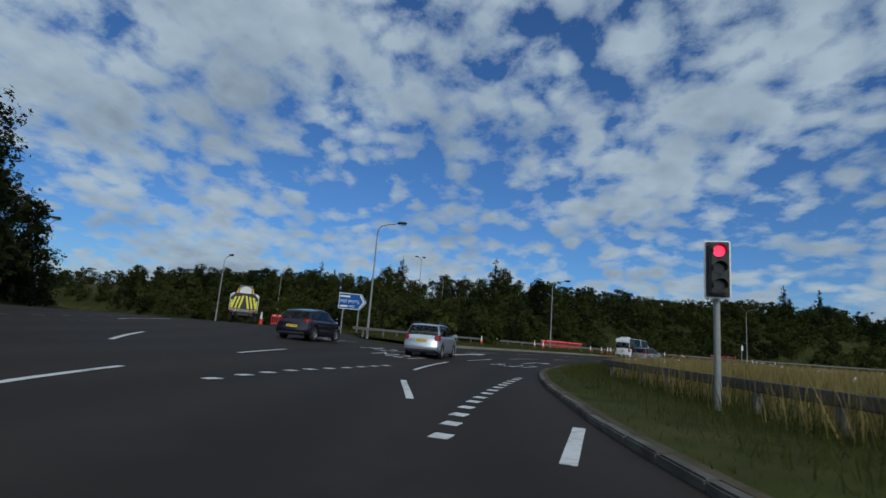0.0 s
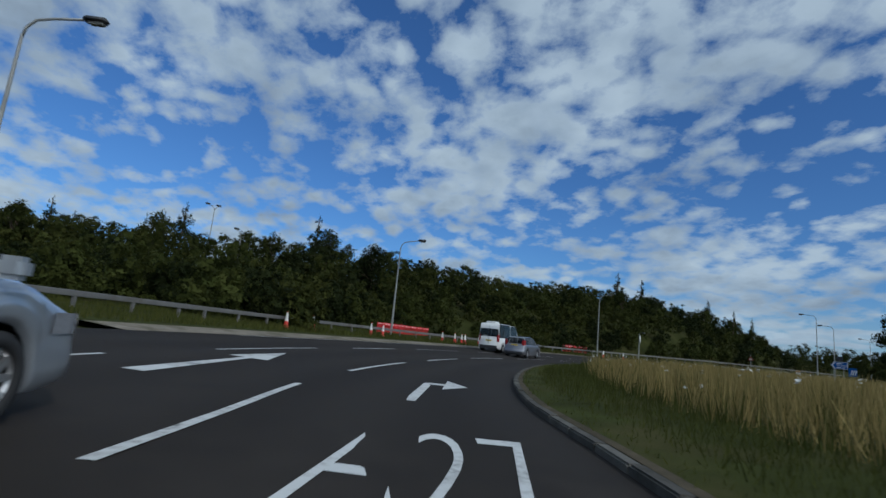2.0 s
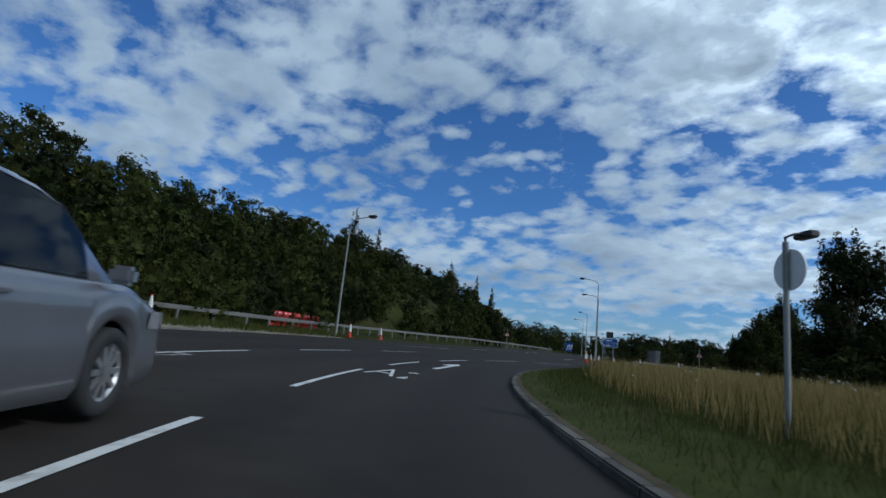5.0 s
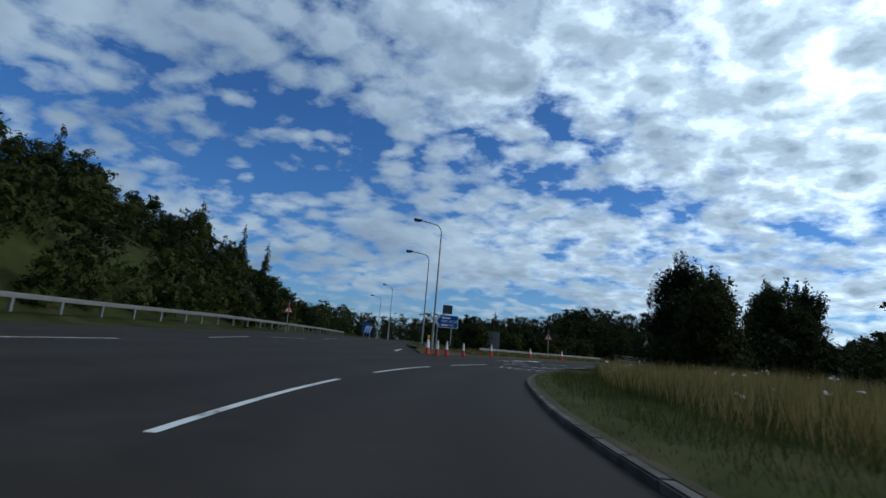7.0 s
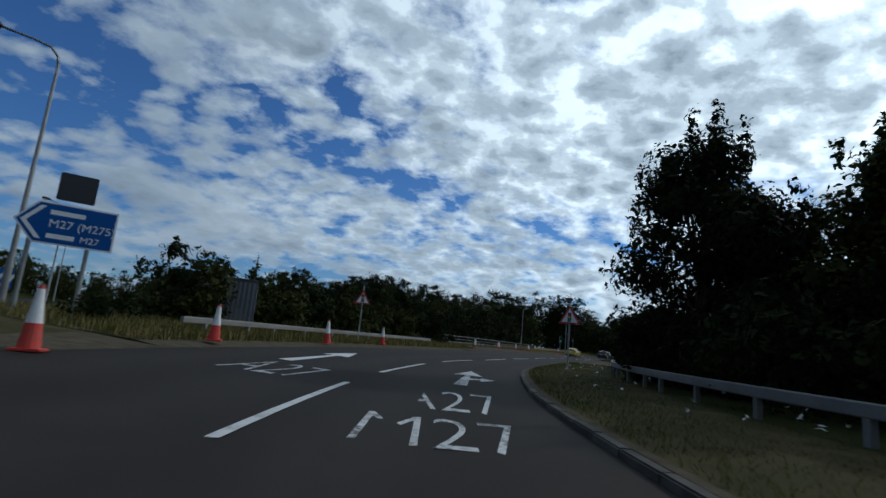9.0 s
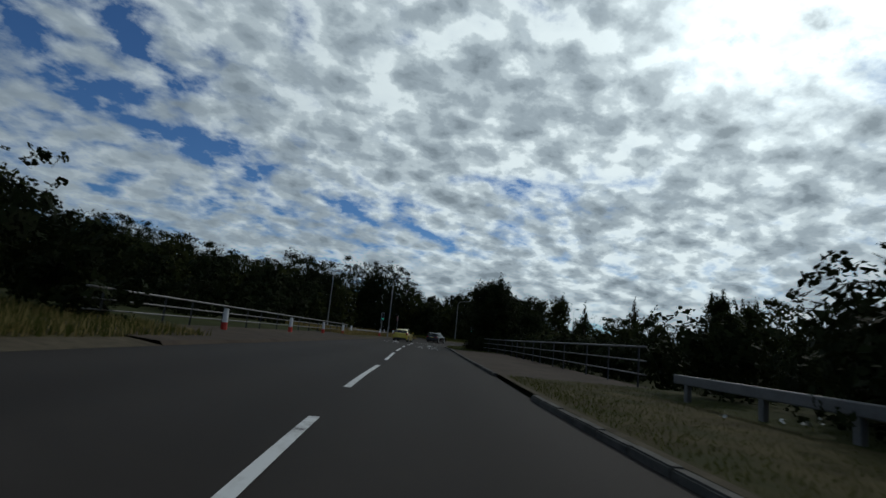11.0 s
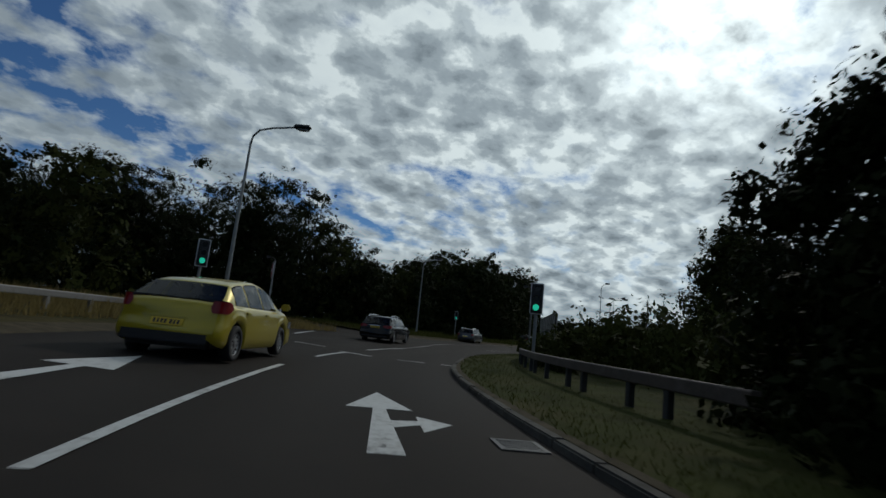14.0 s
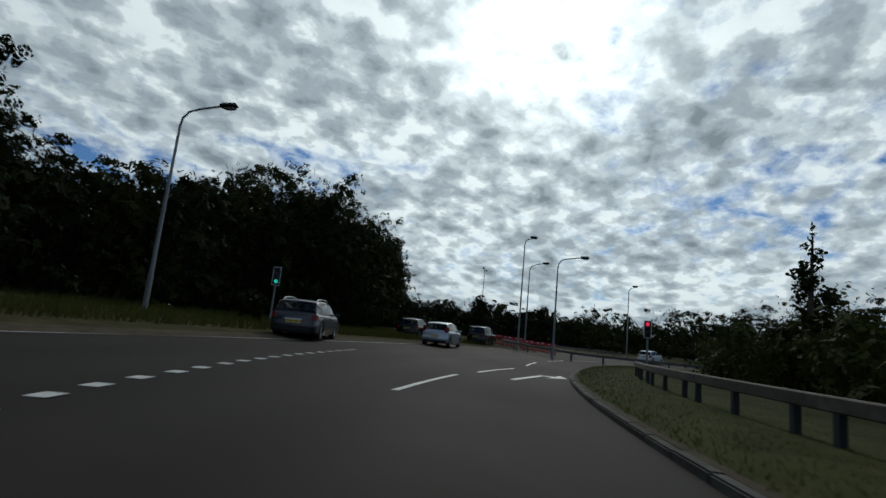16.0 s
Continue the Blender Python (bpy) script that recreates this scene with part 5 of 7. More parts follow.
def scatter(n, box, ok, gap, seed):
    r = np.random.default_rng(seed)
    x, y = r.uniform(box[0], box[1], n), r.uniform(box[2], box[3], n)
    z, clear, d, s = ground_height(x, y)
    keep = ok(x, y, z, clear, d, s)
    got = []
    for i in np.where(keep)[0]:
        if all((x[i] - a) ** 2 + (y[i] - b) ** 2 > gap * gap for a, b, _ in got):
            got.append((x[i], y[i], z[i]))
    return got


def clearing(x, y):
    """The grassy gap on the slope before the exit."""
    return ((x - 76) / 6.0) ** 2 + ((y - 95.5) / 2.2) ** 2 < 1


def thicket(name, places, low, high, spread, per, size, mat, label, seed, tall=None):
    """Trees and shrubs of a wood grown into one another, leafy down to the ground."""
    r = np.random.default_rng(seed)
    out = []
    for x, y, z in places:
        h = r.uniform(low, high) * (tall(x, y) if tall else 1.0)
        w = max(1.8, h * spread * r.uniform(0.95, 1.4))
        cs, rs = [], []
        n = 12
        for i in range(n):
            u = (i + r.uniform(0, 1)) / n
            dome = math.sqrt(max(0.03, 1 - max(0.0, (u - 0.35) / 0.68) ** 2))
            q, a = w / 2 * dome * r.uniform(0.35, 0.85), r.uniform(0, 2 * math.pi) + 2.4 * i
            cs.append((x + q * math.cos(a), y + q * math.sin(a), z + h * (0.04 + 0.84 * u)))
            rs.append(np.array([1, 1, 0.8]) * w * (0.30 - 0.10 * u) * r.uniform(0.8, 1.2))
        for i in range(3):
            cs.append((x + r.normal() * 0.14 * w, y + r.normal() * 0.14 * w, z + h * r.uniform(0.84, 0.95)))
            rs.append(np.array([0.11 * w, 0.11 * w, 0.05 * h]) * r.uniform(0.7, 1.2))
        rs = np.array(rs)
        vol = rs.prod(1) ** (1.7 / 3)
        out.append(leaf_cloud(np.array(cs), rs, np.maximum(8, per * max(1.0, (h / 8) ** 2) * vol / vol.sum()).astype(int), size, r, 12))
        out.append(heart(x, y, z, h * 0.88, w * 1.1, r, 80 if h < 5 else 130, 0.6))
    return tagged(new(name, quad_mesh(name, np.concatenate(out), mat)), label, "woodland", kind="stuff")


def far_view(x, y):
    """The open side of the last bend, where no tall trees stand."""
    return (x - 170) * 0.825 + (y - 6.3) * 0.565 < 3.0


def bend_height(x, y):
    """Tree heights along the outside of the last bend."""
    return float(np.interp(y, [-34, -24, -14, -4, 6, 12, 22, 50], [1.35, 1.3, 0.86, 0.8, 1.25, 1.65, 1.45, 1.1])) * float(np.interp(x, [150, 172, 182, 200, 212], [0.55, 0.6, 1.0, 1.1, 1.2]))


def split3(places, n=3):
    return [places[i::n] for i in range(n)]


# woods on the bank
def on_bank(x, y, z, c, d, s):
    return (d > 0) & (c > 3.6) & (c < 31) & (z > 0.35) & ~clearing(x, y) & ~((s > 90) & (s < 109) & (d < 20.6))


bank = scatter(9000, (-60, 124, 52, 130), on_bank, 2.6, 1)
front_bank, back_bank = [p for p in bank if road_clearance(p[0], p[1])[0][0] < 13], [p for p in bank if road_clearance(p[0], p[1])[0][0] >= 13]
for i, (pl, m) in enumerate(zip(split3(front_bank), (LEAF, LEAF_DARK, LEAF_YEL))):
    thicket("woodland", pl, 2.6, 4.2, 1.0, 260, 0.42, m, "dense green scrub and young trees at the foot of the bank", 40 + i, lambda x, y: 0.66 if x > 102 else 1.0)
for i, (pl, m) in enumerate(zip(split3(back_bank), (LEAF, LEAF_DARK, LEAF))):
    thicket("woodland", pl, 3.6, 5.2, 0.85, 130, 0.52, m, "dense green wood covering the bank", 44 + i)
for x, y, z in scatter(700, (-70, 122, 60, 130), lambda x, y, z, c, d, s: (d > 0) & (c > 12) & (c < 40) & (z > 3.5) & ~clearing(x, y), 9, 17):
    place_tree(WOOD[rng.integers(0, 6)], x, y, rng.uniform(0.75, 1.0), rng.uniform(0, 6.3), "leafy green tree in the wood on the bank", "trees on the bank", z, rng.uniform(0.85, 1.1))
for x, y, k in ((10, 97, 1.1), (12.5, 98.5, 0.8), (84, 113, 1.15), (-24.5, 103, 1.0), (-22, 104, 0.8), (70, 104, 1.1), (97, 107, 1.0), (-8, 100, 1.1), (101, 104, 0.9), (106, 103.5, 0.8)):
    place_tree(SPIRES[rng.integers(0, 3)], x, y, k, rng.uniform(0, 6.3), "slim dark conifer standing out of the wood", "conifers", None, 1.1)
# bank beside the side arm
for x, y, k in ((-25, 22, 1.0), (-27, 27, 1.05), (-30, 19, 1.1), (-31, 30, 0.9), (-27.5, 33, 0.62), (-33, 36, 0.7), (-24.5, 14, 1.05), (-24.5, 5, 1.0), (-36, 25, 1.1)):
    place_tree(TALL[rng.integers(0, 3)], x, y, k, rng.uniform(0, 6.3), "tall dark tree on the grass bank", "trees by the side arm")
thicket("woodland", scatter(900, (-70, -22, -30, 46), lambda x, y, z, c, d, s: (c > 4.5) & (d > 20) & (c < 30), 3.0, 2), 2.4, 4.6, 0.9, 170, 0.34, LEAF_DARK, "dark bushes and trees on the bank beside the side arm", 47)
thicket("woodland", scatter(900, (-85, -30, 50, 135), lambda x, y, z, c, d, s: (c > 5) & (d > 20) & (c < 30), 3.4, 18), 2.4, 4.6, 0.9, 150, 0.4, LEAF, "bushes and trees along the side arm", 48)
# woods beyond the exit and the bridge
far = scatter(1600, (116, 180, 40, 112), lambda x, y, z, c, d, s: (c > 6) & (d > 15) & ~((x < 135) & (y > 88)), 3.8, 3)
for i, (pl, m) in enumerate(zip(split3(far), (LEAF, LEAF_DARK, LEAF_DARK))):
    thicket("woodland", pl, 4.2, 6.6, 0.75, 170, 0.5, m, "dense wood beyond the bridge and the exit road", 50 + i, lambda x, y: 0.58 if x < 165 and y < 60 else 0.82)
thicket("woodland", scatter(500, (103, 124, 62, 92), lambda x, y, z, c, d, s: (c > 4) & (d > 14.5), 2.6, 13), 1.5, 2.6, 1.1, 260, 0.32, LEAF, "bushes and low trees behind the barrier", 53)
for x, y, z in scatter(300, (126, 176, 46, 100), lambda x, y, z, c, d, s: (c > 12) & (d > 18), 12.0, 19):
    place_tree(WOOD[rng.integers(0, 6)], x, y, rng.uniform(0.7, 0.85), rng.uniform(0, 6.3), "leafy green tree beyond the bridge", "trees by the bridge", z)
thicket("woodland", scatter(900, (176, 262, 88, 170), lambda x, y, z, c, d, s: (c > 4.5) & (c < 40), 4.2, 23), 5.0, 8.5, 0.75, 260, 0.4, LEAF, "dark wood closing the view down the exit road", 70)
# dark trees along the outside of the last bend
wall_trees = scatter(8000, (150, 236, -60, 72), lambda x, y, z, c, d, s: (c > 4.6) & (d > np.where(s > S_EAST0, 19.5, 17.0)) & (d < 62) & (c < 24) & ((x < 193) | (y < -2)) & (s > S_BRIDGE1 - 8) & ~((y < 4) & far_view(x, y)), 2.4, 4)
wall_clear = [road_clearance(p[0], p[1])[0][0] for p in wall_trees]
front_wall, back_wall = [p for p, c in zip(wall_trees, wall_clear) if c < 12.5], [p for p, c in zip(wall_trees, wall_clear) if c >= 12.5]
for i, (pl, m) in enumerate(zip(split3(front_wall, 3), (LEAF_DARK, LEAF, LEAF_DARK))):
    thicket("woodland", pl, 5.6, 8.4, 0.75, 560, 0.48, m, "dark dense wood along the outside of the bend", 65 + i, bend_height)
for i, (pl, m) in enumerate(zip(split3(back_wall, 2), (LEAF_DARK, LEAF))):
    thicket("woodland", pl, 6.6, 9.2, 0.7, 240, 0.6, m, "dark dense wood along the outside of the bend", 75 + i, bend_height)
for x, y, z in scatter(500, (176, 226, -36, 34), lambda x, y, z, c, d, s: (c > 7.5) & (d > 21) & (d < 42) & ~((y < 4) & far_view(x, y)) & (((y > 8) & (y < 24)) | (y < -18)), 8, 20):
    place_tree(TALL[rng.integers(0, 3)], x, y, rng.uniform(0.85, 1.05), rng.uniform(0, 6.3), "tall dark roadside tree", "tall roadside trees", z)
for x, y, k in ((216, -58, 1.3), (221, -48, 1.45), (226, -44, 1.35), (213, -53, 1.1), (219, -56, 1.3), (209, -48, 0.92), (228, -56, 1.35), (214, -46, 1.2)):
    place_tree(TALL[rng.integers(0, 3)], x, y, k, rng.uniform(0, 6.3), "big dark tree overlooking the roundabout", "tall roadside trees")
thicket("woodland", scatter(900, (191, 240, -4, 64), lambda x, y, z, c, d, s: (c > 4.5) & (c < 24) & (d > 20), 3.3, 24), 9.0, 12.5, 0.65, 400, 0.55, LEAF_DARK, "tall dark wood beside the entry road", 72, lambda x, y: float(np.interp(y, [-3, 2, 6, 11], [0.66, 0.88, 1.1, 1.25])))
place_tree(SPIRES[0], 206, -34, 1.2, 1.0, "slim dark conifer standing out of the wood", "conifers")
distant = scatter(900, (120, 270, -150, -74), lambda x, y, z, c, d, s: (c > 7), 4.6, 5)
for i, (pl, m) in enumerate(zip(split3(distant, 2), (LEAF_DARK, LEAF))):
    thicket("woodland", pl, 4.0, 7.0, 1.0, 180, 0.7, m, "distant wood closing the view", 58 + i, lambda x, y: float(np.interp(x, [168, 186], [1.75, 1.0])))
thicket("woodland", scatter(500, (192, 232, -84, -52), lambda x, y, z, c, d, s: (c > 6) & (d > 18), 3.6, 15), 3.4, 6.4, 0.8, 240, 0.42, LEAF_DARK, "wood beyond the far bend", 61)

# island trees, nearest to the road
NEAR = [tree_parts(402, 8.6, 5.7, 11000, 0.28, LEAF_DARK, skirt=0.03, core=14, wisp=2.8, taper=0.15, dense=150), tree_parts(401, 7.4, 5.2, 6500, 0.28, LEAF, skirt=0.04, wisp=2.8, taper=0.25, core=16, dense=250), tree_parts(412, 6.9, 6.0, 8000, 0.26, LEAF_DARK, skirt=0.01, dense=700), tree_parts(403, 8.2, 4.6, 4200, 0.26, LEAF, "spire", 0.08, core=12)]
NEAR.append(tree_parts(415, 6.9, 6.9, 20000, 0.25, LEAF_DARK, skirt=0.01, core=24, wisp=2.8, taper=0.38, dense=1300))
for i, x, y, k, lab in ((0, 90.3, 57.6, 0.98, "large dark tree on the island, sky showing through its leaves"), (1, 94.0, 50.3, 0.88, "leafy tree on the island behind the barrier"), (1, 84.7, 56.9, 0.88, "leafy tree on the island behind the barrier"),
                        (0, 89.5, 49.0, 0.78, "dark tree on the island behind the barrier"), (4, 144.4, 24.2, 0.97, "bushy dark tree overhanging the end of the bridge railing"), (2, 147.2, 21.9, 0.7, "bushy dark tree beside the crash barrier"),
                        (1, 76.8, 60.2, 0.5, "leafy tree on the island behind the barrier"), (1, 76.0, 59.2, 0.6, "leafy tree on the island behind the barrier"), (0, 63.9, 52.6, 1.05, "slender leafy tree in the middle of the island"), (1, 67.5, 49.0, 0.8, "leafy tree in the middle of the island"), (3, 154.2, -2.4, 1.0, "slim tree on the island"),
                        (3, 142.1, 3.5, 0.98, "slim tree on the island"), (1, 133.2, 0.2, 1.1, "leafy tree on the island"), (1, 128, 6, 0.9, "leafy tree on the island"), (3, 167.5, -16.4, 0.76, "slim tree above the island shrubs"),
                        (1, 156.0, 1.4, 1.06, "leafy tree behind the chevron board"), (3, 163.1, -4.1, 0.6, "slim young tree above the island shrubs"), (1, 159.5, -8, 0.72, "leafy tree above the island shrubs"), (2, 150.4, 13.0, 0.7, "bushy dark tree behind the crash barrier"),
                        (2, 93.6, 57.0, 0.42, "bushy dark tree behind the barrier"), (1, 88.0, 51.6, 0.9, "leafy tree on the island behind the barrier"), (1, 83.0, 52.2, 0.62, "leafy tree on the island behind the barrier"), (0, 98.0, 48.5, 0.88, "dark tree on the island behind the barrier"),
                        (2, 141.4, 23.6, 0.4, "bushy dark tree below the end of the bridge railing"), (3, 118.6, 75.1, 0.62, "slim young tree behind the barrier"),
                        (2, 87.2, 57.6, 0.84, "bushy dark tree between taller trees on the island"), (2, 82.4, 58.3, 0.62, "low bushy tree on the island behind the barrier"), (1, 79.0, 58.4, 0.78, "leafy tree on the island behind the barrier")):
    place_tree(NEAR[i], x, y, k, rng.uniform(0, 6.3), lab, "island trees")
thicket("woodland", scatter(1200, (40, 140, -20, 54), lambda x, y, z, c, d, s: (d < -14) & (d > -50) & ((x > 56) | (y < 30)), 3.4, 6), 2.6, 5.0, 0.9, 130, 0.4, LEAF, "bushes and trees in the middle of the island", 62)


def scrub(name, places, low, high, per, size, mat, label, seed):
    """Low bushes grown into one another."""
    r = np.random.default_rng(seed)
    out = []
    for x, y, z in places:
        k = r.uniform(low, high)
        n = 4
        cs = np.array([(x + r.normal() * k * 0.24, y + r.normal() * k * 0.24, z + k * r.uniform(0.25, 0.75)) for _ in range(n)])
        rs = np.array([k * r.uniform(0.3, 0.5) * np.array([1, 1, 0.85]) for _ in range(n)])
        out.append(leaf_cloud(cs, rs, [per // n] * n, size, r, 8))
        out.append(heart(x, y, z - 0.05, k * 0.85, k * 1.15, r, 90, 0.36))
    ob = new(name, quad_mesh(name, np.concatenate(out), mat))
    return tagged(ob, label, "bushes", kind="stuff")


scrub("scrub", scatter(700, (100, 225, -60, 80), lambda x, y, z, c, d, s: (d > 14.0) & (d < 26) & (c > 5.0), 2.0, 8), 1.2, 2.4, 200, 0.24, LEAF_DARK, "dark roadside scrub below tall trees", 3)
scrub("hedge", scatter(1500, (78, 128, 25, 66), lambda x, y, z, c, d, s: (d < -4.9) & (d > -15) & (s > along_at(84, 65.6)) & (s < S_BRIDGE0 - 1), 1.6, 9), 2.2, 3.5, 440, 0.32, LEAF_DARK, "dense dark hedge of shrubs on the island", 4)
scrub("hedge", scatter(900, (112, 150, 5, 45), lambda x, y, z, c, d, s: (d < -5.6) & (d > -22) & (s > S_BRIDGE0), 1.8, 10), 1.5, 2.7, 220, 0.28, LEAF_DARK, "dark green shrubs below the bridge railing", 5)
scrub("hedge", scatter(1300, (138, 180, -50, 25), lambda x, y, z, c, d, s: (d < np.where(y < 3, -6.5, -4.8)) & (d > -16) & (s > S_BRIDGE1 + 2), 1.5, 12), 2.3, 3.2, 320, 0.24, LEAF_YEL, "green shrubs behind the island barrier", 6)
scrub("hedge", [on_curve(252.5 + 0.75 * i, -3.35 - 0.3 * (i % 3))[:2] + (0.1,) for i in range(17)], 1.25, 1.6, 240, 0.2, LEAF_YEL, "green shrubs growing up to the chevron board", 9)
scrub("scrub", scatter(420, (-60, -18, -25, 60), lambda x, y, z, c, d, s: (c > 3) & (c < 16) & (d > 15), 2.2, 14), 0.6, 1.4, 160, 0.2, LEAF, "rough scrub on the grass bank", 7)
scrub("scrub", scatter(500, (89, 97, 75, 80), lambda x, y, z, c, d, s: (c > 1.2) & (c < 9) & (x > 90.5) & (y > 75.2), 1.4, 16), 0.8, 1.6, 200, 0.16, LEAF_DARK, "bush growing round the direction sign", 8)


def blades(name, s0, s1, d0, d1, count, low, high, width, mat, label, seed, bias=1.0, clump=0.6, lie=0.22):
    """Grass blades in a strip along the kerb, one bent triangle each."""
    r = np.random.default_rng(seed)
    s = r.uniform(s0, s1, count)
    d = d0 + (d1 - d0) * r.uniform(0, 1, count) ** bias
    p = np.stack([np.interp(s, KS, K[:, j]) + np.interp(s, KS, KN[:, j]) * d for j in (0, 1)], -1)
    z = np.where(d > 0, base_height(d) + 0.10, 0.13 + np.clip((-d - 3) * 0.008, 0, 0.1))
    tuft = 0.5 + clump * (np.sin(p[:, 0] * 1.7 + np.sin(p[:, 1] * 0.9) * 2) * np.cos(p[:, 1] * 1.3 - p[:, 0] * 0.6)) * 0.5 + r.uniform(-0.2, 0.4, count)
    h = low + (high - low) * np.clip(tuft, 0, 1.2)
    a = r.uniform(0, 2 * math.pi, count)
    side = np.stack([np.cos(a), np.sin(a)], -1) * (width * r.uniform(0.6, 1.4, count))[:, None] / 2
    bend = r.normal(size=(count, 2)) * (h * lie)[:, None]
    v = np.empty((count, 3, 3))
    v[:, 0, :2], v[:, 1, :2] = p - side * 1.3, p + side * 1.3
    v[:, 0, 2] = v[:, 1, 2] = z - 0.03
    v[:, 2, :2] = p + bend
    v[:, 2, 2] = z + h * 1.1
    ob = new(name, quad_mesh(name, v.reshape(-1, 3), mat, 3))
    return tagged(ob, label, "grass", kind="stuff")


S75 = along_at(78, 67)
blades("tall_grass", 0, S75, -2.5, -9.0, 60000, 0.30, 0.9, 0.015, DRY, "tall dry straw-coloured grass on the island", 21, 0.9)
blades("tall_grass", 0, S75, -7.0, -30.0, 32000, 0.5, 0.9, 0.04, DRY, "tall dry straw-coloured grass on the island", 22)
blades("tall_grass", 0, along_at(72, 67.6), -0.7, -3.6, 60000, 0.05, 0.26, 0.010, GREEN_GRASS, "longer green grass growing towards the kerb", 33, 0.8, 0.8, 0.4)
blades("tall_grass", 0, S75, -2.2, -12.0, 34000, 0.2, 0.75, 0.016, GREEN_GRASS, "green grass mixed into the tall dry grass", 23)
blades("short_grass", 0, along_at(72, 67.6), -0.15, -3.6, 26000, 0.02, 0.06, 0.012, GREEN_GRASS, "short green verge grass beside the kerb", 24, 1.0, 0.3, 0.8)
blades("short_grass", S75, S_BRIDGE0, -0.2, -4.4, 30000, 0.02, 0.08, 0.012, GREEN_GRASS, "thin withered grass in the shade of the island trees", 35, 1.0, 0.5, 0.8)
blades("short_grass", S_BRIDGE1, along_at(177, -36), -0.15, -6.0, 45000, 0.02, 0.07, 0.013, GREEN_GRASS, "short green grass in front of the barrier", 25, 1.0, 0.3, 0.8)
blades("verge_grass", S_WEST, S_EXIT, 12.2, 20, 24000, 0.08, 0.35, 0.03, GREEN_GRASS, "rough grass on the outer verge", 26)
blades("verge_grass", S_NOSE, S_BRIDGE0, 8.4, 15, 14000, 0.08, 0.3, 0.022, DRY, "withered grass on the outer verge", 34)
blades("verge_grass", S_NOSE, S_BRIDGE0, 8.4, 15, 20000, 0.08, 0.3, 0.025, GREEN_GRASS, "rough grass on the outer verge", 27)
blades("verge_grass", S_BRIDGE1, S_EAST0 + 8, 9.4, 18, 24000, 0.1, 0.5, 0.028, DRY, "long dry grass on the outer verge", 28)
blades("verge_grass", S_EAST1, along_at(177, -36), 11.4, 20, 26000, 0.1, 0.4, 0.03, GREEN_GRASS, "rough grass below the roadside trees", 29)


def flowers(s0, s1, d0, d1, count, low, high, seed):
    """White flower heads on thin green stems."""
    r = np.random.default_rng(seed)
    heads, stems = [], []
    for _ in range(count):
        x, y, _h = on_curve(r.uniform(s0, s1), d0 + (d1 - d0) * r.uniform())
        c = np.array([x, y, 0.15 + r.uniform(low, high)])
        w = r.uniform(0.03, 0.06)
        for t in range(3):
            q = c + r.normal(size=3) * 0.025
            u, v = np.array([w, 0, r.normal() * 0.02]) * 0.6, np.array([0, w, r.normal() * 0.02]) * 0.6
            heads.append(np.stack([q - u - v, q + u - v, q + u + v, q - u + v]))
        st = np.array([0.003, 0, 0])
        stems.append(np.stack([(x, y, 0.1) - st, (x, y, 0.1) + st, c + st, c - st]))
    tagged(new("wild_flowers", quad_mesh("wild_flowers", np.concatenate(heads), FLOWER)), "white wild flowers scattered through the grass", "flowers", kind="stuff")
    tagged(new("flower_stems", quad_mesh("flower_stems", np.concatenate(stems), GREEN_GRASS)), "thin green stems of the wild flowers", "flowers", kind="stuff")


FLOWER = material("white petals", (0.5, 0.5, 0.46), 0.8, vary=0.2)
flowers(0, S75, -2.5, -14, 420, 0.35, 0.9, 31)
flowers(S75, along_at(110, 52), -1.5, -6, 60, 0.05, 0.25, 32)



# ---- vehicles ----
def glass_material():
    """Tinted car glass: see-through, with a gloss that grows towards grazing angles."""
    m = bpy.data.materials.new("tinted car glass")
    m.use_nodes = True
    k = Nodes(m.node_tree)
    tr, gl, fr, mx = k.n("ShaderNodeBsdfTransparent"), k.n("ShaderNodeBsdfGlossy"), k.n("ShaderNodeFresnel"), k.n("ShaderNodeMixShader")
    tr.inputs[0].default_value = (0.30, 0.33, 0.33, 1)
    gl.inputs["Roughness"].default_value = 0.03
    fr.inputs[0].default_value = 1.4
    k.link(fr.outputs[0], mx.inputs[0])
    k.link(tr.outputs[0], mx.inputs[1])
    k.link(gl.outputs[0], mx.inputs[2])
    k.link(mx.outputs[0], k.n("ShaderNodeOutputMaterial").inputs[0])
    return m


GLASS = glass_material()
CABIN = material("dark upholstery", (0.02, 0.02, 0.021), 0.9, vary=0.3, scale=3, fine=80)
TYRE = material("tyre rubber", (0.016, 0.016, 0.017), 0.85, vary=0.3, scale=8, fine=60)
ALLOY = material("alloy wheel", (0.42, 0.42, 0.43), 0.35, 0.8, vary=0.15)
TRIM = material("black plastic trim", (0.022, 0.022, 0.024), 0.6, vary=0.2)
CHROME = material("chrome", (0.7, 0.7, 0.7), 0.15, 1.0, vary=0.05)
TAIL = material("tail light", (0.20, 0.004, 0.006), 0.3, vary=0.2, scale=12, fine=60, coat=0.3, spec=0.3)
HEADLAMP = material("head lamp", (0.22, 0.23, 0.25), 0.12, vary=0.2, scale=10, fine=40, coat=1.0)
PLATE = material("yellow number plate", (0.72, 0.5, 0.03), 0.5, vary=0.05)
PARCELS = material("pale bags", (0.45, 0.43, 0.38), 0.8, vary=0.5, scale=6, fine=20)


def car_paint(name, colour, metal=0.4):
    dark = max(colour) <= 0.04
    return material(name, colour, 0.16 if dark else 0.35, metal, vary=0.06, scale=1.2, fine=200, coat=0.4 if dark else 0.8, spec=0.2 if dark else 0.5)


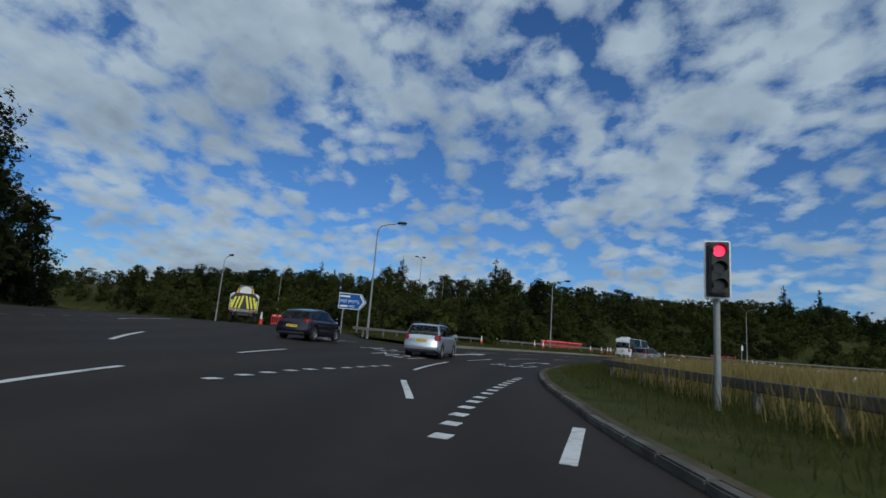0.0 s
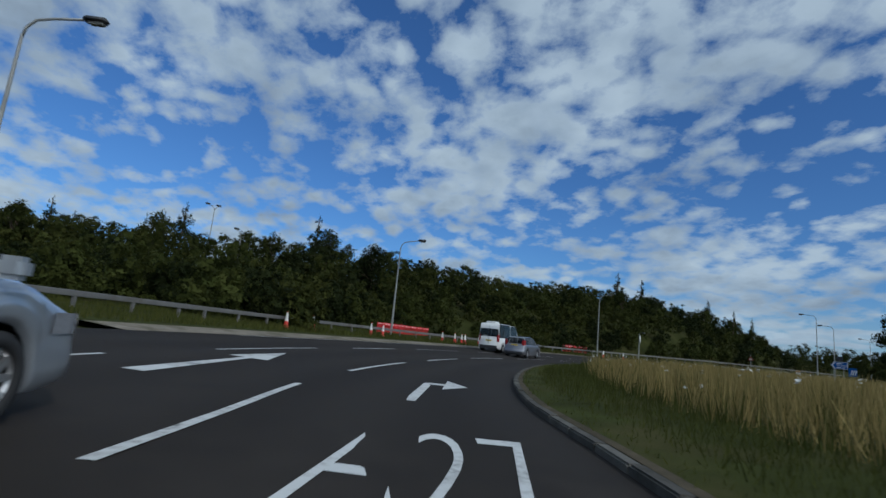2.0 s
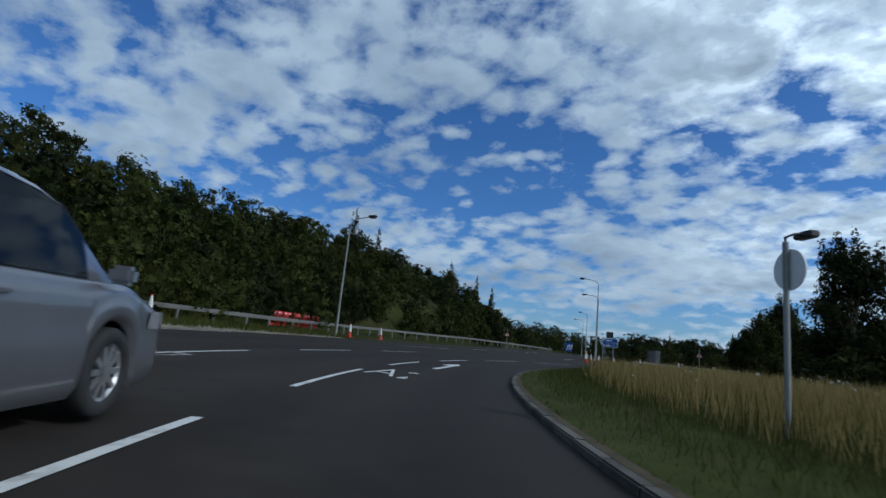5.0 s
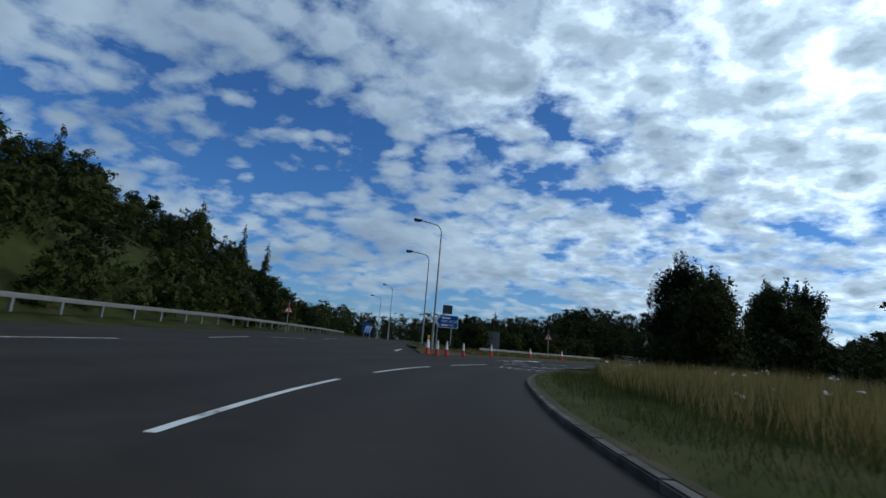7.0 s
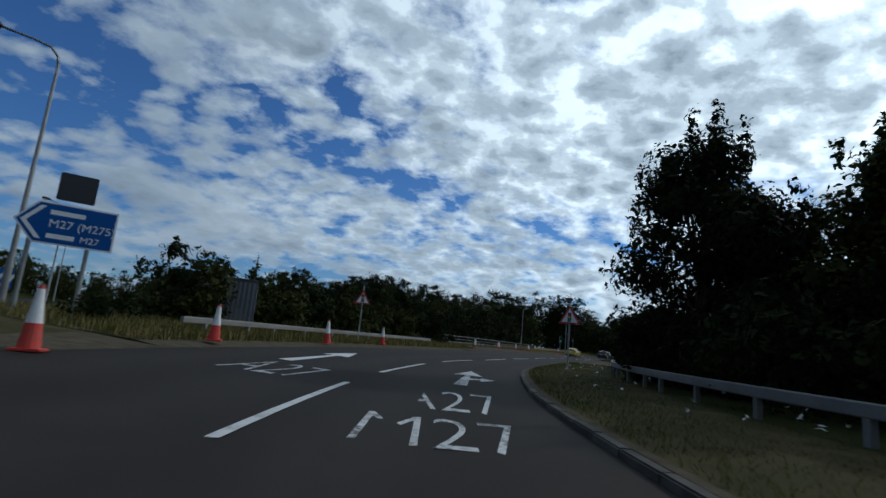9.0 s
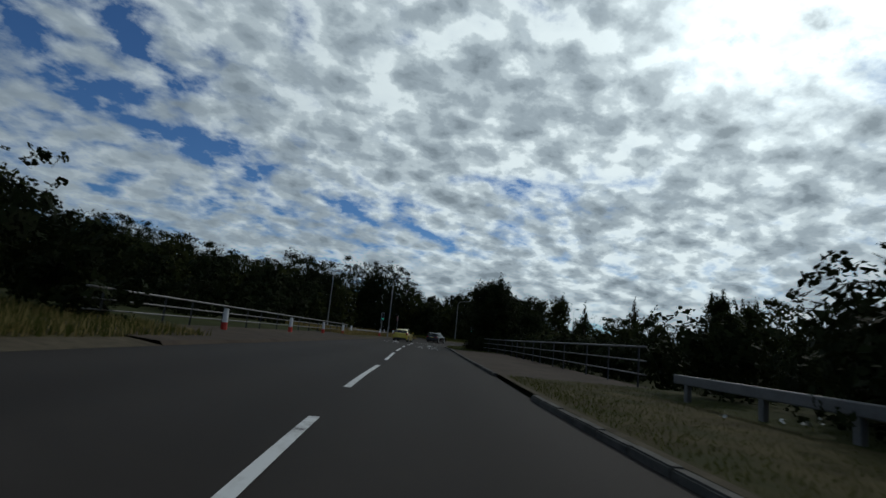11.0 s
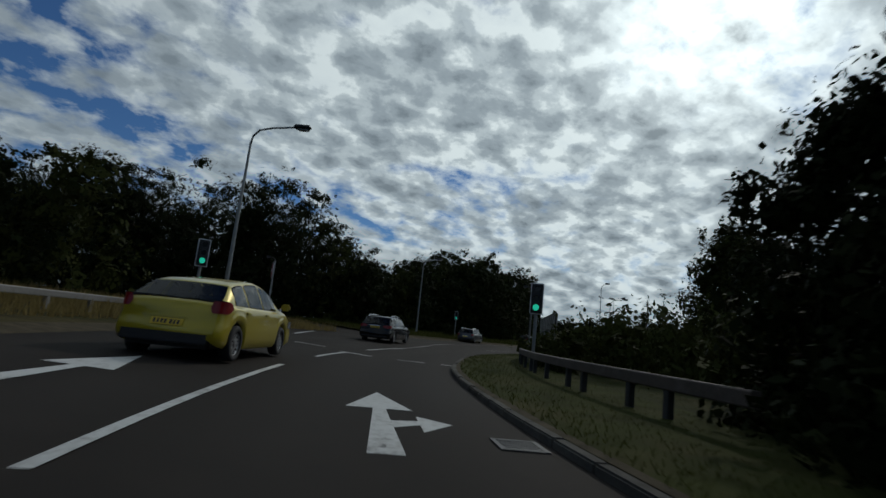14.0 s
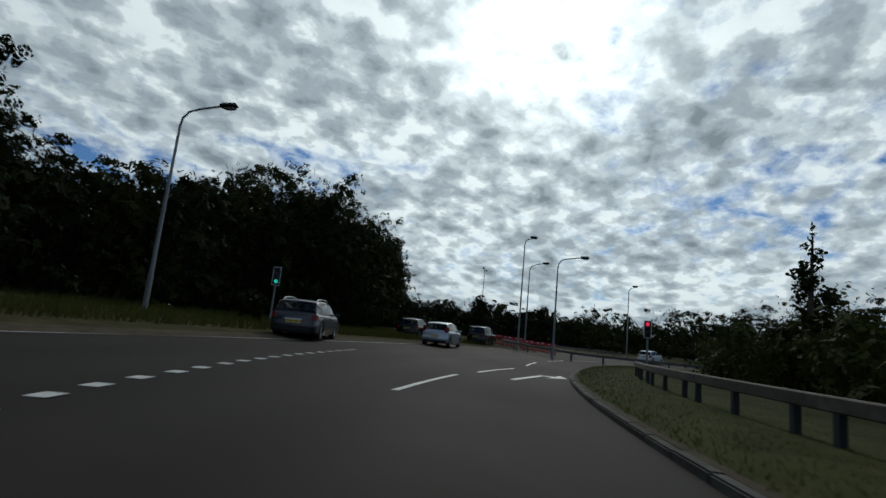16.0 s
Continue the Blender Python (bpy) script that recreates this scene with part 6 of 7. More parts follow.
def grid_part(name, rows, mat, parent, label="", smooth_faces=True, close=False, gap=None):
    """A surface through rows of points."""
    bm = bmesh.new()
    v = [[bm.verts.new(p) for p in r] for r in rows]
    for a, b in zip(v, v[1:]):
        for j in range(len(a) - 1):
            if gap and gap((a[j].co.y + b[j].co.y) / 2, j):
                continue
            bm.faces.new((a[j], a[j + 1], b[j + 1], b[j]))
    if close:
        n = len(v[0])
        for e in (v[0], v[-1]):
            for j in range(n // 2):
                bm.faces.new((e[j], e[j + 1], e[n - 2 - j], e[n - 1 - j]) if j < n // 2 - 1 else (e[j], e[j + 1], e[n - 1 - j]))
    bmesh.ops.remove_doubles(bm, verts=bm.verts, dist=0.0005)
    bmesh.ops.recalc_face_normals(bm, faces=bm.faces)
    ob = part(name, bm, mat, parent, label, smooth_faces)
    return ob


def wheel(thing, x, y, r, w, spokes, label="alloy wheel"):
    hub = bmesh.new()
    sx = 1 if x > 0 else -1
    prof = [(r * 0.66, -w / 2), (r * 0.93, -w / 2), (r, -w * 0.36), (r, w * 0.36), (r * 0.93, w / 2), (r * 0.66, w / 2)]
    n = 28
    rings = [[hub.verts.new((x + q, y + p * math.cos(2 * math.pi * i / n), r + p * math.sin(2 * math.pi * i / n))) for i in range(n)] for p, q in prof]
    for a, b in zip(rings, rings[1:] + rings[:1]):
        for i in range(n):
            hub.faces.new((a[i], a[(i + 1) % n], b[(i + 1) % n], b[i]))
    bmesh.ops.recalc_face_normals(hub, faces=hub.faces)
    tyre = part("wheel", hub, TYRE, thing, "", True)
    bm = bmesh.new()
    face = x + sx * w * 0.38
    for i in range(spokes):
        a = 2 * math.pi * i / spokes
        c, s = math.cos(a), math.sin(a)
        q = [(0.05, -0.028), (0.05, 0.028), (r * 0.66, 0.02), (r * 0.66, -0.02)]
        f = [bm.verts.new((face, y + p * c - t * s, r + p * s + t * c)) for p, t in q]
        b = [bm.verts.new((face - sx * 0.03, y + p * c - t * s, r + p * s + t * c)) for p, t in q]
        bm.faces.new(f)
        for j in range(4):
            bm.faces.new((f[j], b[j], b[(j + 1) % 4], f[(j + 1) % 4]))
    m = 24
    for r0, r1, f0, f1 in ((r * 0.69, r * 0.6, face + sx * 0.012, face - sx * 0.02), (0.06, 0.001, face + sx * 0.01, face + sx * 0.012)):
        a = [bm.verts.new((f0, y + r0 * math.cos(2 * math.pi * i / m), r + r0 * math.sin(2 * math.pi * i / m))) for i in range(m)]
        b = [bm.verts.new((f1, y + r1 * math.cos(2 * math.pi * i / m), r + r1 * math.sin(2 * math.pi * i / m))) for i in range(m)]
        for i in range(m):
            bm.faces.new((a[i], a[(i + 1) % m], b[(i + 1) % m], b[i]))
    bmesh.ops.recalc_face_normals(bm, faces=bm.faces)
    part("rim", bm, ALLOY, tyre, label)
    bm = bmesh.new()
    add_cone(bm, (x - sx * w * 0.2, y, r), (x + sx * w * 0.2, y, r), r * 0.67, r * 0.67, 24)
    part("brake_disc", bm, TRIM, tyre)


def vehicle(name, x, y, heading, L, W, H, wb, paint, label, category, belt=0.92, hood=0.95, nose=0.72, rear=(0.02, 0.28), screen=(1.75, 1.05), roof_w=0.74, wheel_r=0.31, spokes=10,
            tail=(0.12, 0.3, 0.68, 0.94), tail_w=0.11, rails=False, chrome=False, side_split=(-0.05, 0.55), z_plate=0.72, rear_axle=0.78, back_glass=(0.12, 0.92), lower_trim=0.0, mirror=True, tuck=0.13, drop=0.07):
    """A car lofted along its length: +y is ahead. rear: base and top of the back window from the tail; screen: base and top of the windscreen from the nose."""
    thing = empty(name, x, y, float(base_height(offset(x, y)[0][0])), heading)
    ya, yb = -L / 2, L / 2
    yw = (ya + rear_axle, ya + rear_axle + wb)
    arch = wheel_r + 0.055

    def half(v):
        u = abs(v) / (L / 2)
        return W / 2 * (1 - 0.06 * u ** 4 - 0.10 * (max(0.0, u - 0.9) / 0.1) ** 2.2)

    top_pts = [(ya, belt - 0.10), (ya + 0.05, belt - 0.02), (ya + rear[0] + 0.2, belt), (yb - screen[0] * 0.5, hood), (yb - 0.45, hood - 0.12), (yb - 0.06, nose), (yb, nose - 0.14)]
    low_pts = [(ya, 0.36), (ya + 0.12, 0.27), (ya + 0.5, 0.2), (yb - 0.5, 0.18), (yb - 0.1, 0.22), (yb, 0.34)]

    def top(v):
        return float(np.interp(v, *zip(*top_pts)))

    def low(v):
        z = float(np.interp(v, *zip(*low_pts)))
        for w in yw:
            if abs(v - w) < arch:
                z = max(z, wheel_r + math.sqrt(arch ** 2 - (v - w) ** 2))
        return z

    vs = sorted(set(np.round(np.r_[np.linspace(ya, yb, 46), [w + arch * c for w in yw for c in (-1, -0.97, -0.85, 0.85, 0.97, 1)], ya + 0.03, yb - 0.03], 4)))
    rows = []
    for v in vs:
        h, zb, zt = half(v), low(v), top(v)
        right = [(h * 0.93, v, zb)] + [(h * k, v, zb + (zt - zb) * f) for f, k in ((0.1, 0.99), (0.25, 1.0), (0.4, 1.0), (0.5, 0.998), (0.6, 0.985), (0.72, 0.988), (0.84, 0.98))] + [(h * 0.97, v, zt - 0.05), (h * 0.945, v, zt - 0.015), (h * 0.88, v, zt + 0.005), (h * 0.45, v, zt + 0.025), (0, v, zt + 0.03)]
        rows.append([(-a, b, c) for a, b, c in right] + list(reversed(right))[1:])
    body = grid_part("body", rows, paint, thing, "", True, True)
    # dark underbody between the wheels
    bm = bmesh.new()
    add_box(bm, -W / 2 + 0.22, W / 2 - 0.22, ya + 0.12, yb - 0.12, 0.2, 0.62, 0.04)
    part("underbody", bm, TRIM, thing)
    # roof and pillars
    g0, g1, g2, g3 = ya + rear[0], ya + rear[1], yb - screen[0], yb - screen[1]
    roof_pts = [(g0, belt - 0.03), (g1, H - 0.05 - drop), (g1 + 0.25, H - 0.015 - drop * 0.75), ((g1 + g2) / 2, H - drop * 0.15), ((g1 + g2) / 2 + 0.3, H), (g2 - 0.2, H - 0.04), (g2, H - 0.09), (g3, hood - 0.02)]

    def roof(v):
        return float(np.interp(v, *zip(*roof_pts)))

    def wall(v, f, out=0.0):
        """A point on the side of the cabin; f: 0 at the belt, 1 at the roof's edge."""
        zt = roof(v)
        zb = top(v) - 0.01
        u = max(0.0, min(1.0, (zt - zb) / (H - belt)))
        wb_, wt = half(v) * 0.915, W / 2 * (0.9 + (roof_w - 0.9) * u)
        return (wb_ + (wt - wb_) * f + out, v, zb + (max(zt - 0.05, zb) - zb) * f)

    rows = []
    for v in sorted(set(np.round(np.r_[np.linspace(g0, g3, 30), [p[0] for p in roof_pts], [g0 + (g1 - g0) * f for f in back_glass], g3 + (g2 - g3) * 0.95, g3 + (g2 - g3) * 0.08, g1 - 0.02, g2 + 0.25], 4))):
        a, b = wall(v, 0), wall(v, 1)
        zt = max(roof(v), b[2])
        right = [(a[0], v, a[2] - 0.03), a, ((a[0] + b[0]) / 2 + 0.012, v, (a[2] + b[2]) / 2), b, (b[0] * 0.93, v, zt - 0.012), (b[0] * 0.8, v, zt), (b[0] * 0.4, v, zt + 0.012), (0, v, zt + 0.015)]
        rows.append([(-p, q, s) for p, q, s in right] + list(reversed(right))[1:])
    edge = [g1 + (g2 - g1) * (0.5 + side_split[0]) * 0.55, g1 + (g2 - g1) * (0.5 + side_split[1]) * 0.62]
    span = [(g1 - 0.02, edge[0]), (edge[0] + 0.07, edge[1]), (edge[1] + 0.07, g2 + 0.25)]
    r0, r1 = (g0 + (g1 - g0) * f for f in back_glass)
    w0, w1 = g3 + (g2 - g3) * 0.95, g3 + (g2 - g3) * 0.08

    def gap(v, j):
        if j in (1, 2, 11, 12):
            return any(a < v < b for a, b in span if b - a >= 0.15)
        return 4 <= j <= 9 and (r0 < v < r1 or w0 < v < w1)

    grid_part("roof", rows, paint, thing, "", True, True, gap)
    # dark sheet added for the cabin's dark inside, hiding the painted body top
    bm = bmesh.new()
    add_box(bm, -W * 0.44, W * 0.44, g0 + 0.06, g3 - 0.1, belt - 0.02, belt + 0.045, 0.01)
    part("load_cover", bm, CABIN, thing)
    for sy in (g2 - 0.55, (g1 + g2) / 2 - 0.45):
        for sx in (-0.36, 0.36):
            bm = bmesh.new()
            add_box(bm, sx - 0.22, sx + 0.22, sy - 0.07, sy + 0.07, belt, belt + 0.16, 0.05)
            add_box(bm, sx - 0.12, sx + 0.12, sy - 0.06, sy + 0.05, belt + 0.19, belt + 0.36, 0.04)
            add_box(bm, sx - 0.03, sx + 0.03, sy - 0.02, sy + 0.02, belt + 0.1, belt + 0.3)
            part("seat", bm, CABIN, thing)
    grid_part("headliner", [[(u * W / 2 * roof_w * 0.9, v, roof(v) - 0.03) for u in (-1, -0.5, 0, 0.5, 1)] for v in np.linspace(g1 + 0.03, g2 - 0.03, 9)], CABIN, thing)
    # side windows
    for sx in (-1, 1):
        for a, b in span:
            if b - a < 0.15:
                continue
            rows = []
            for v in np.linspace(a, b, 8):
                rows.append([(sx * (wall(v, f, 0.016)[0]), v, wall(v, f)[2]) for f in (0.03, 0.5, 0.97)])
            grid_part("side_window", rows, GLASS, thing)
        if chrome:
            bm = bmesh.new()
            tube(bm, [(sx * (wall(v, 0.97, 0.02)[0]), v, wall(v, 0.97)[2]) for v in np.linspace(g1 - 0.05, g2 + 0.3, 14)], 0.014, 6)
            part("window_trim", bm, CHROME, thing, "bright chrome window trim")
        if rails:
            bm = bmesh.new()
            tube(bm, [(sx * W / 2 * roof_w * 0.93, v, roof(v) + h) for v, h in zip(np.linspace(g1 + 0.05, g2 - 0.1, 8), (-0.01, 0.05, 0.06, 0.06, 0.06, 0.06, 0.05, -0.01))], 0.018, 6)
            part("roof_rail", bm, TRIM if not chrome else CHROME, thing)

    def slope(name, y0, y1, f0, f1, out):
        rows = []
        for f in np.linspace(f0, f1, 6):
            v = y0 + (y1 - y0) * f
            z = roof(v)
            hw = wall(v, 1)[0] * 0.945
            rows.append([(u * hw, v + out, z + 0.012 + 0.012 * (1 - u * u)) for u in np.linspace(-1, 1, 9)])
        return grid_part(name, rows, GLASS, thing)

    slope("rear_window", g0, g1, back_glass[0], back_glass[1], -0.015)
    slope("windscreen", g3, g2, 0.08, 0.95, 0.015)
    # lights, plates and trim
    for sx in (-1, 1):
        t0, t1, z0, z1 = tail
        rows = []
        for z in np.linspace(z0, z1, 6):
            k = (z - z0) / (z1 - z0)
            swell = math.sin(math.pi * (0.2 + 0.6 * k))
            he = half(ya) * 0.975
            pts = [(sx * (he - tail_w * swell * (1 - u)), ya - 0.014, z) for u in (0, 0.33, 0.66)]
            pts += [(sx * (half(ya + v) * 0.985 + 0.012), ya - 0.01 + v, z) for v in np.linspace(0, t1 * swell, 6)]
            rows.append(pts)
        grid_part("tail_light", rows, TAIL, thing, "red tail light")
        rows = []
        for z in np.linspace(nose - 0.12, nose + 0.04, 4):
            rows.append([(sx * (half(v) * 0.99 + 0.012), v, z) for v in np.linspace(yb - 0.5, yb - 0.05, 5)])
        grid_part("head_light", rows, HEADLAMP, thing, "clear head light")
        if mirror:
            bm = bmesh.new()
            a = wall(g3 - 0.25, 0)
            add_box(bm, min(sx * (a[0] + 0.03), sx * (a[0] + 0.22)), max(sx * (a[0] + 0.03), sx * (a[0] + 0.22)), g3 - 0.32, g3 - 0.18, belt + 0.02, belt + 0.17, 0.035)
            part("mirror", bm, paint, thing)
        for v in ((g1 + g2) / 2 - 0.55, (g1 + g2) / 2 + 0.5):
            bm = bmesh.new()
            h = half(v) * 0.982
            add_box(bm, min(sx * h, sx * (h + 0.03)), max(sx * h, sx * (h + 0.03)), v - 0.09, v + 0.09, belt - 0.14, belt - 0.11, 0.006)
            part("door_handle", bm, paint, thing)
        for v in yw:
            wheel(thing, sx * (W / 2 - 0.115), v, wheel_r, 0.2, spokes)
    bm = bmesh.new()
    add_box(bm, -0.26, 0.26, ya - 0.022, ya - 0.004, z_plate - 0.055, z_plate + 0.055, 0.004)
    pl = part("number_plate", bm, PLATE, thing, "yellow rear plate")
    for i in range(7):
        u = -0.2 + 0.06 * i + (0.03 if i > 3 else 0)
        bm = bmesh.new()
        add_box(bm, u - 0.018, u + 0.018, ya - 0.026, ya - 0.02, z_plate - 0.035, z_plate + 0.035)
        part("plate_bar", bm, BLACK, pl)
    bm = bmesh.new()
    add_box(bm, -W / 2 + 0.2, W / 2 - 0.2, ya - 0.012, ya + 0.08, 0.27, 0.36 + lower_trim, 0.02)
    part("rear_valance", bm, TRIM, thing, "dark lower bumper")
    bm = bmesh.new()
    add_box(bm, -0.32, 0.32, ya - 0.012, ya + 0.01, z_plate + 0.07, z_plate + 0.095, 0.004)
    part("tailgate_handle", bm, CHROME if chrome else paint, thing)
    # the tail leans forward above the bumper
    for ob in thing.children_recursive:
        for vert in ob.data.vertices:
            w = min(1.0, max(0.0, 1 - (vert.co.y - ya) / 0.7))
            vert.co.y += tuck * w * float(np.interp(vert.co.z, [0.5, 0.6, belt, H], [0, 0.45, 1, 1.15]))
    return tagged(thing, label, category, group="vehicles"), ya, yb, roof


def at_axle(ax, ay, heading, L, rear_axle):
    """Where the vehicle's middle lies when the middle of its rear axle is at a place."""
    k = L / 2 - rear_axle
    return ax - math.sin(heading) * k, ay + math.cos(heading) * k


def put(name, ax, ay, deg, L, W, H, wb, paint, label, category, **kw):
    h = radians(deg)
    x, y = at_axle(ax, ay, h, L, kw.get("rear_axle", 0.78))
    return vehicle(name, x, y, h, L, W, H, wb, paint, label, category, **kw)


SILVER = car_paint("silver paint", (0.42, 0.45, 0.49), 0.7)
estate, ya, yb, _ = put("estate_car", -0.55, 23.0, -13, 4.24, 1.66, 1.48, 2.46, SILVER, "silver estate car with a loaded boot", "car", belt=0.93, rear=(0.03, 0.42), screen=(1.62, 0.92), rails=True, drop=0.03,
                        tail=(0.1, 0.34, 0.74, 0.98), tail_w=0.12, spokes=9, z_plate=0.72, side_split=(-0.02, 0.5))
rl = random.Random(3)
for i in range(9):
    bm = bmesh.new()
    u = -0.48 + 0.12 * i + rl.uniform(-0.04, 0.04)
    r = rl.uniform(0.08, 0.15)
    bmesh.ops.create_icosphere(bm, subdivisions=2, radius=1.0, matrix=Matrix.Translation((u, ya + 0.5 + rl.uniform(-0.06, 0.12), 0.98 + r * 0.5)) @ Matrix.Diagonal((r * 1.2, r, r * 0.7, 1)))
    for vert in bm.verts:
        vert.co += Vector((rl.uniform(-1, 1), rl.uniform(-1, 1), rl.uniform(-1, 1))) * 0.014
    part("bag", bm, PARCELS, estate, "pale crumpled bag behind the back window")

put("hatchback_car", -6.5, 24.2, -12, 3.9, 1.69, 1.46, 2.49, car_paint("dark violet paint", (0.022, 0.02, 0.032), 0.5), "dark purple hatchback car circulating beside roadworks", "car", belt=0.93, rear=(0.05, 0.5), screen=(1.45, 0.75),
    tail=(0.1, 0.3, 0.82, 0.97), tail_w=0.18, drop=0.1, spokes=5, z_plate=0.62, side_split=(0.15, 0.62))
put("suv_car", 22.8, 58.0, -48, 4.52, 1.82, 1.66, 2.62, car_paint("grey metallic paint", (0.2, 0.2, 0.22), 0.7), "grey metallic sport utility car", "car", belt=1.02, hood=1.05, nose=0.82, rear=(0.05, 0.4), screen=(1.75, 1.0), wheel_r=0.35,
    tail=(0.1, 0.2, 0.95, 1.38), tail_w=0.16, z_plate=0.95, lower_trim=0.1, rear_axle=0.85)
YELLOW = car_paint("yellow paint", (0.42, 0.33, 0.010), 0.3)
put("hatchback_car", 155.95, 27.75, -131.8, 4.36, 1.82, 1.47, 2.65, YELLOW, "bright yellow-green hatchback car", "car", belt=0.97, rear=(0.06, 0.72), screen=(1.65, 0.85), roof_w=0.67, drop=0.11, tail=(0.1, 0.42, 0.80, 1.0), tail_w=0.1, z_plate=0.6, spokes=10, lower_trim=0.1, side_split=(0.0, 0.6))
BLACKCAR = car_paint("black paint", (0.006, 0.006, 0.007), 0.0)
put("estate_car", 170.35, 13.15, -142.8, 4.95, 1.88, 1.47, 2.91, BLACKCAR, "glossy black estate car with chrome window trim", "car", drop=0.05, belt=0.93, rear=(0.04, 0.62), screen=(1.9, 1.15), rails=True, chrome=True, tail=(0.1, 0.34, 0.78, 0.93), tail_w=0.32,
    wheel_r=0.345, spokes=10, z_plate=0.8, rear_axle=1.05, side_split=(0.0, 0.6))
put("estate_car", 184.0, -8.0, -150, 4.7, 1.76, 1.46, 2.7, car_paint("dark grey paint", (0.045, 0.045, 0.05), 0.5), "dark grey estate car with roof rails", "car", belt=0.92, rear=(0.03, 0.45), screen=(1.75, 1.0), rails=True, chrome=True, tail=(0.1, 0.2, 0.68, 0.88), z_plate=0.6, rear_axle=0.95)
put("hatchback_car", 185.8, -21.8, -166, 4.2, 1.76, 1.5, 2.58, SILVER, "silver hatchback car ahead on the roundabout", "car", belt=0.95, rear=(0.04, 0.5), screen=(1.6, 0.85), tail=(0.1, 0.25, 0.85, 1.2), tail_w=0.14, z_plate=0.6)
put("hatchback_car", 191.2, -27.0, -164, 4.1, 1.72, 1.5, 2.5, BLACKCAR, "black hatchback car ahead on the roundabout", "car", belt=0.95, rear=(0.04, 0.45), screen=(1.6, 0.85))
put("suv_car", 189.6, -36.0, -172, 4.3, 1.78, 1.66, 2.6, car_paint("dark green paint", (0.02, 0.024, 0.022), 0.4), "dark square-built sport utility car", "car", belt=1.02, hood=1.05, nose=0.85, rear=(0.03, 0.15), screen=(1.7, 1.1), wheel_r=0.35)
put("hatchback_car", 178.5, -60.0, -195, 4.1, 1.72, 1.48, 2.5, car_paint("white paint", (0.7, 0.7, 0.7), 0.0), "white car far round the roundabout", "car", belt=0.95)

# minibus
WHITE_VAN = car_paint("white van paint", (0.72, 0.72, 0.71), 0.0)
bus, ya, yb, _ = put("minibus", 22.6, 62.1, -48, 5.95, 2.05, 2.45, 3.75, WHITE_VAN, "white high-roofed minibus with dark windows", "minibus", belt=1.22, hood=1.25, nose=0.95, rear=(0.015, 0.1), screen=(1.6, 0.75), roof_w=0.84, wheel_r=0.34, rear_axle=1.0,
                            tail=(0.1, 0.14, 0.85, 1.45), tail_w=0.1, tuck=0.04, drop=0.0, z_plate=0.95, back_glass=(0.08, 0.62), lower_trim=0.2, side_split=(-0.1, 0.5))
bm = bmesh.new()
add_box(bm, -0.45, 0.45, ya + 0.25, ya + 1.15, 2.43, 2.6, 0.05)
part("roof_unit", bm, WHITE_VAN, bus, "white roof ventilation unit")
bm = bmesh.new()
for sx in (-1, 1):
    add_box(bm, min(sx * 0.995, sx * 1.03), max(sx * 0.995, sx * 1.03), ya + 1.5, yb - 1.5, 0.32, 0.5, 0.01)
part("side_skirt", bm, TRIM, bus, "black side skirt")
bm = bmesh.new()
add_box(bm, -0.01, 0.01, ya - 0.012, ya + 0.02, 0.6, 2.2)
part("door_gap", bm, TRIM, bus)


